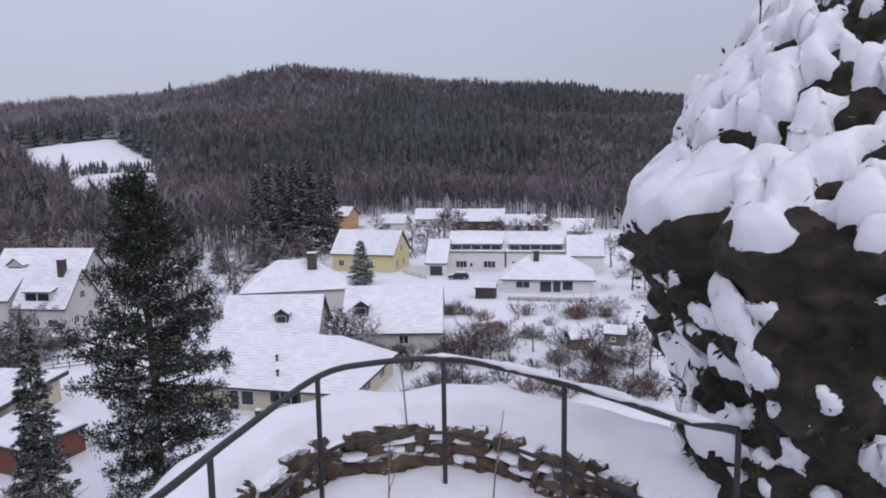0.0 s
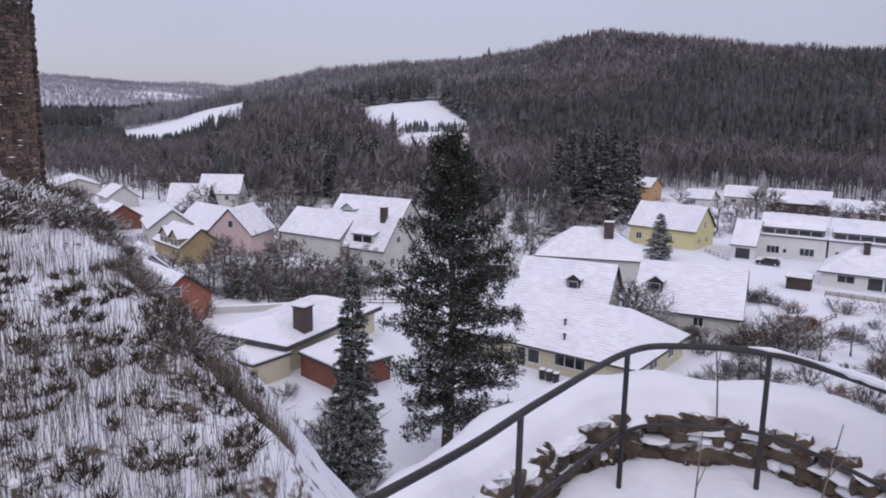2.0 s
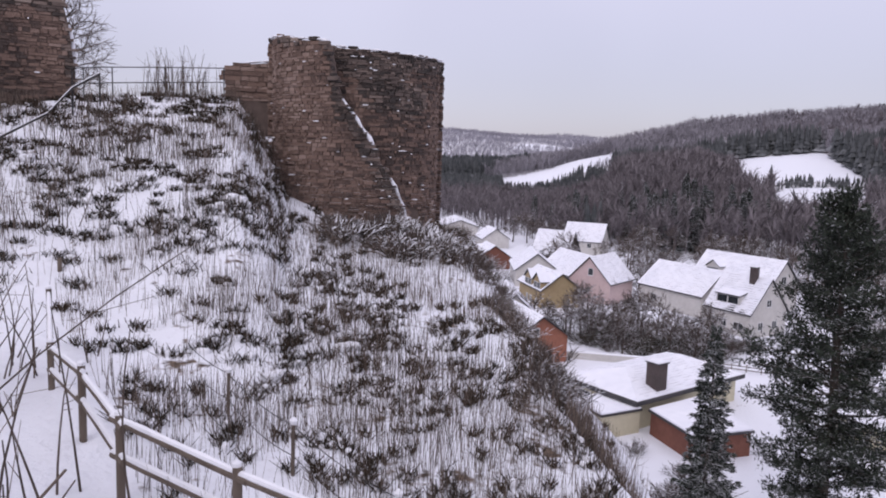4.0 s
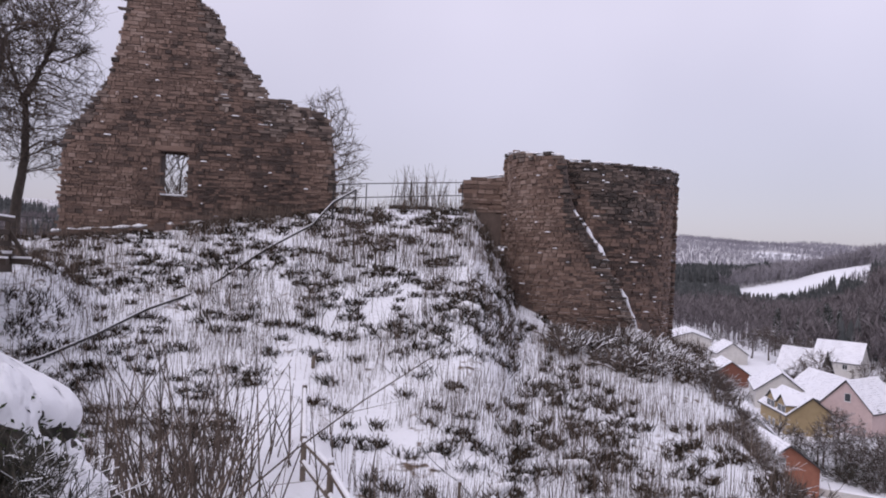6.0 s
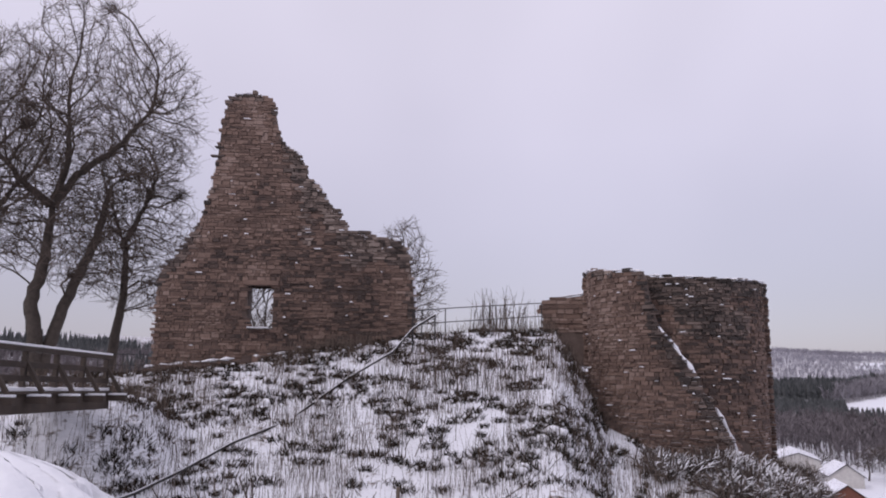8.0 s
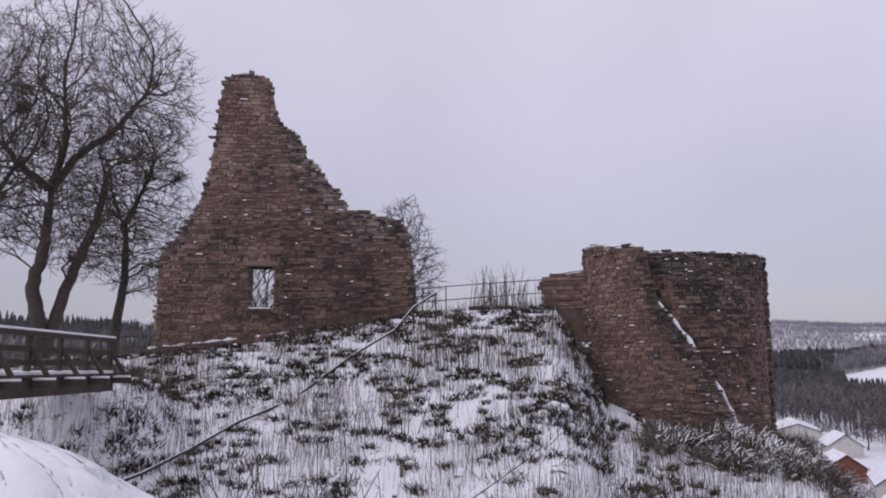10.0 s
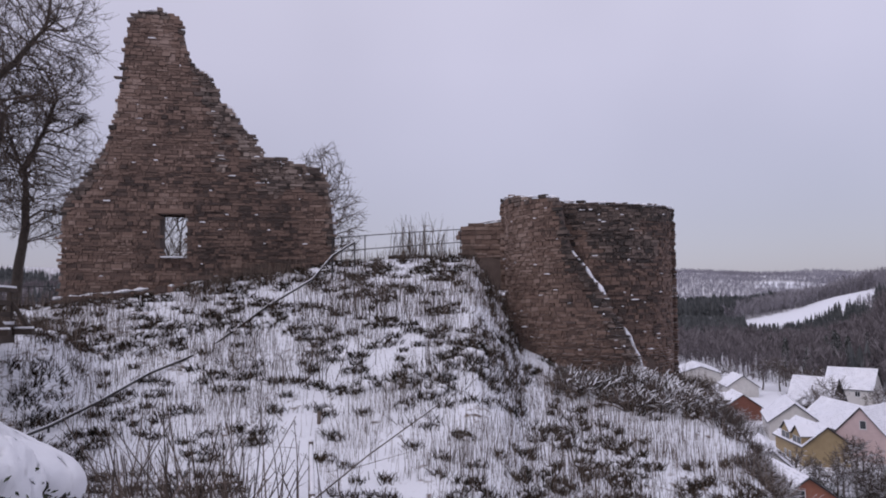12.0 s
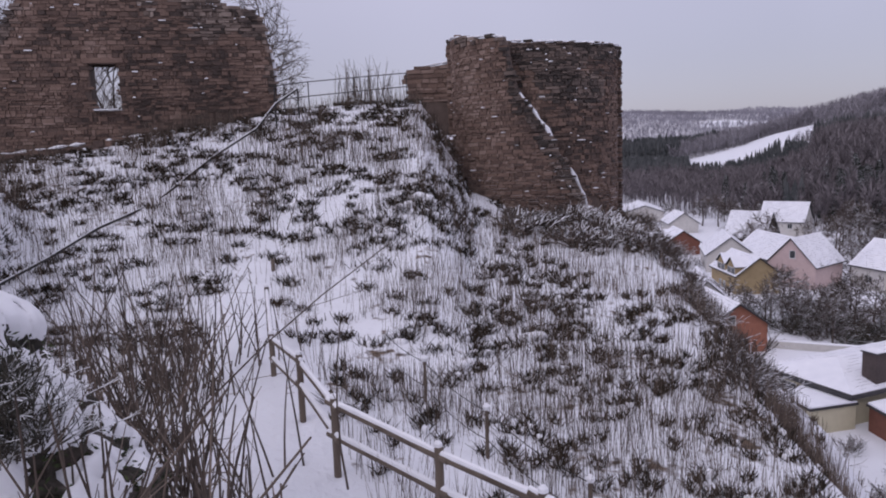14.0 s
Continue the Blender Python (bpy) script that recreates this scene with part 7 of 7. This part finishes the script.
LADEN = material("snow_laden_twigs", shades((0.06, 0.045, 0.038), (0.16, 0.125, 0.105)), 0.8, 0.9, island=0.5, snow=(0.45, 0.95, 0.6))
sh.append(shrub((*polar(54.5, 29.2), float(land(*polar(54.5, 29.2))) - 0.1), 0.8, 0.9, 9, LADEN, label="low brush bent under snow at the tower foot", stems=40))
tagged(sh[3], group="snowy brush below the tower")
rs = np.random.RandomState(23)
for k in range(34):
    az, d = rs.uniform(50.2, 59.5), rs.uniform(27.6, 30.8)
    x, y = polar(az, d)
    sz = rs.uniform(0.6, 1.25)
    copy_thing(sh[3], pose(x, y, float(land(x, y)) - 0.1, 0, 0, k * 67) @ Matrix.Diagonal((sz, sz, sz * 0.85, 1)))
for az, el, k in ((98.5, -14.5, 0.2), (96.8, -15.5, 0.2), (95.8, -17.6, 0.2), (98.0, -18.0, 0.2)):
    x, y = polar(az, 5.5)
    copy_thing(sh[0], pose(x, y, EYE + 5.5 * math.tan(radians(el)) - 0.22, 0, 0, az * 17) @ Matrix.Diagonal((k, k, k, 1)))


def parked_car(at, yaw):
    """A parked hatchback with snow on roof and bonnet."""
    c = empty("parked_car", pose(*at, 0, 0, yaw), label="dark parked car with snow on roof and bonnet", category="car")
    bm = bmesh.new()
    side = [(-2.1, 0.3), (-2.15, 0.75), (-1.9, 0.95), (-1.55, 1.38), (0.35, 1.42), (1.05, 0.98), (1.95, 0.85), (2.12, 0.6), (2.1, 0.3)]
    lo = [bm.verts.new((a, -0.82, b)) for a, b in side]
    hi = [bm.verts.new((a, 0.82, b)) for a, b in side]
    bm.faces.new(lo)
    bm.faces.new(hi[::-1])
    for k in range(len(side)):
        bm.faces.new((lo[k], hi[k], hi[(k + 1) % len(side)], lo[(k + 1) % len(side)]))
    bmesh.ops.recalc_face_normals(bm, faces=bm.faces[:])
    bmesh.ops.bevel(bm, geom=bm.edges[:], offset=0.07, segments=2, affect="EDGES")
    part("body", bm, CARPAINT, c)
    part("side_window", boxed(-1.35, 0.35, -0.835, -0.8, 0.98, 1.3), PANE, c)
    part("roof_snow", boxed(-1.5, 0.3, -0.72, 0.72, 1.41, 1.52, 0.05), SNOW, c)
    bn = boxed(1.0, 1.95, -0.7, 0.7, 0.93, 1.0, 0.03)
    part("bonnet_snow", bn, SNOW, c)
    for wx in (-1.35, 1.3):
        for wy in (-0.8, 0.8):
            w_ = rod("wheel", [(wx, wy - 0.1, 0.32), (wx, wy + 0.1, 0.32)], 0.32, IRON, c, 16)
            rod("rim", [(wx, wy - 0.11, 0.32), (wx, wy + 0.11, 0.32)], 0.19, FRAME, w_, 12)


parked_car((3.2, 150.4, 0), 172)


def garden_fence(pts, height=1.0, gap=0.16, label="low wooden garden fence dusted with snow"):
    f_ = empty("garden_fence", label=label, category="fence")
    for (x0, y0), (x1, y1) in zip(pts, pts[1:]):
        ln = math.hypot(x1 - x0, y1 - y0)
        for k in range(int(ln / 1.8) + 1):
            x_, y_ = x0 + (x1 - x0) * k * 1.8 / ln, y0 + (y1 - y0) * k * 1.8 / ln
            rod("post", [(x_, y_, -0.2), (x_, y_, height + 0.08)], 0.06, WOOD, f_, 6)
        for share in (0.4, 0.85):
            rod("rail", [(x0, y0, height * share), (x1, y1, height * share)], 0.06, WOOD, f_, 6)
        rod("rail_snow", [(x0, y0, height * 0.85 + 0.07), (x1, y1, height * 0.85 + 0.07)], 0.045, SNOW, f_, 6)


garden_fence([(6.6, 101.4), (11.8, 113.0), (11.4, 122.0)])
garden_fence([(11.4, 127.5), (23.8, 124.6), (27.0, 126.0)], 0.8)
garden_fence([(20.0, 90.0), (28.0, 91.0), (34.0, 98.0)], 1.1)
garden_fence([(-8.6, 158.5), (-3.4, 150.0)], 0.9)
garden_fence([(-60, 84), (-44, 92), (-33, 96)], 1.0)
garden_fence([(-2.0, 110), (3.0, 124)], 1.2)
garden_fence([(-38, 150), (-44, 132)], 1.2)


def terrace(x0, y0, x1, y1, depth, h):
    """A low rendered terrace wall with snow on top."""
    ln, yaw = math.hypot(x1 - x0, y1 - y0), math.degrees(math.atan2(y1 - y0, x1 - x0))
    t = empty("terrace_wall", pose(x0, y0, 0, 0, 0, yaw), label="low pale garden terrace wall capped with snow", category="wall")
    part("wall", boxed(0, ln, 0, depth, -0.3, h, 0.02), GREYW, t)
    part("snow_cap", boxed(-0.05, ln + 0.05, -0.05, depth + 0.05, h, h + 0.14, 0.05), SNOW, t)


terrace(11.5, 128.5, 24.4, 126.2, 0.4, 0.7)
terrace(4.2, 108.8, 8.6, 110.2, 0.35, 0.6)
terrace(-52, 128, -38, 124, 0.4, 0.9)
terrace(-69, 72.5, -50, 88, 0.5, 0.9)
house("garden_hut", "small timber garden hut under snow", 23.6, 98.6, -20, 2.8, 2.4, 1.6, 2.4, WOOD, over=0.25, category="shed", windows=[("F", 0.9, 0.6, 0.7, 0.6, 1)])
house("garden_hut", "small timber garden hut under snow", 18.0, 96.5, 12, 2.4, 2.0, 1.5, 2.1, WOOD, over=0.25, category="shed")
house("garden_hut", "dark timber shed with snow on its roof", 7.8, 131.5, -10, 3.6, 2.6, 1.9, 2.4, DARKWOOD, over=0.2, category="shed")
house("garden_hut", "dark timber shed with snow on its roof", -40.5, 116.5, 30, 5.0, 3.6, 2.2, 3.4, DARKWOOD, over=0.3, category="shed")
house("house", "low far house with snowy roof near the woods", 26, 232, -10, 12, 8, 2.8, 5.6, GREYW, [("F", 2, 0.9, 1.6, 1.2), ("F", 7, 0.9, 1.6, 1.2)], chimneys=[(1, 0, 5, 6.8, 0.8)])
house("house", "low far house with snowy roof near the woods", 38, 214, -14, 11, 8, 2.8, 5.8, WHITE, [("F", 2, 0.9, 1.6, 1.2), ("F", 7, 0.9, 1.6, 1.2)])
house("house", "far house with snowy roof below the woods", -16, 246, -12, 8, 7, 2.6, 5.0, WHITE, [("F", 2, 0.9, 1.4, 1.2)])


def wheelie_bin(x_, y_, yaw):
    b_ = empty("wheelie_bin", pose(x_, y_, 0, 0, 0, yaw), label="black refuse bin with snow on its lid", category="bin")
    bm = boxed(-0.3, 0.3, -0.35, 0.35, 0.05, 1.0)
    for v_ in bm.verts:
        if v_.co.z < 0.5:
            v_.co.x *= 0.8
            v_.co.y *= 0.8
    part("body", bm, IRON, b_)
    part("lid", boxed(-0.33, 0.33, -0.4, 0.38, 1.0, 1.07, 0.02), IRON, b_)
    part("lid_snow", boxed(-0.3, 0.3, -0.35, 0.35, 1.07, 1.18, 0.04), SNOW, b_)
    for wx in (-0.22, 0.22):
        rod("wheel", [(wx - 0.03, 0.3, 0.1), (wx + 0.03, 0.3, 0.1)], 0.1, SLATE, b_, 10)


for bx, by, byaw_ in ((-18.6, 71.6, 5), (-17.8, 71.4, -8), (-17.0, 71.1, 3)):
    wheelie_bin(bx, by, byaw_)

# dead stems standing in the platform's snow
rs = np.random.RandomState(88)
for az, d, h in ((5.0, 4.2, 0.75), (-3.4, 4.6, 0.85), (1.6, 3.7, 0.45), (0.2, 3.4, 0.35), (-1.2, 3.5, 0.5), (-6.0, 3.9, 0.5), (8.5, 3.9, 0.4), (3.2, 5.6, 0.55)):
    x, y = EYE0 + polar(az, d)
    z = FLOOR_Z if d < 5.4 else top_z + 0.1
    st_ = empty("dead_stem", pose(x, y, z), label="single dry plant stem standing in the snow", category="plant", group="dry stems on the platform")
    lean = rs.normal(0, 0.12, 2)
    rod("stem", [(0, 0, -0.1), (lean[0] * h * 0.4, lean[1] * h * 0.4, h * 0.5), (lean[0] * h, lean[1] * h, h)], [0.007, 0.006, 0.003], STALK, st_, 5)
    rod("side_shoot", [(lean[0] * h * 0.5, lean[1] * h * 0.5, h * 0.6), (lean[0] * h + 0.05, lean[1] * h, h * 0.8)], [0.004, 0.002], STALK, st_, 4)

# pipe stubs through the bungalow's roof, skylights and a bare patch on the yellow house
for lx, ly in ((1.6, -4.0), (2.6, -6.0)):
    vent = empty("roof_vent", pose(-18.4, 81.4, 0, 0, 0, -13.4) @ pose(lx, ly, 2.7 + (7.3 + ly) * 0.49 + 0.1), label="short dark vent pipe poking through roof snow", category="vent")
    rod("pipe", [(0, 0, -0.2), (0, 0, 0.6)], 0.12, SLATE, vent, 8)
    rod("cap", [(0, 0, 0.6), (0, 0, 0.75)], 0.2, SLATE, vent, 8)
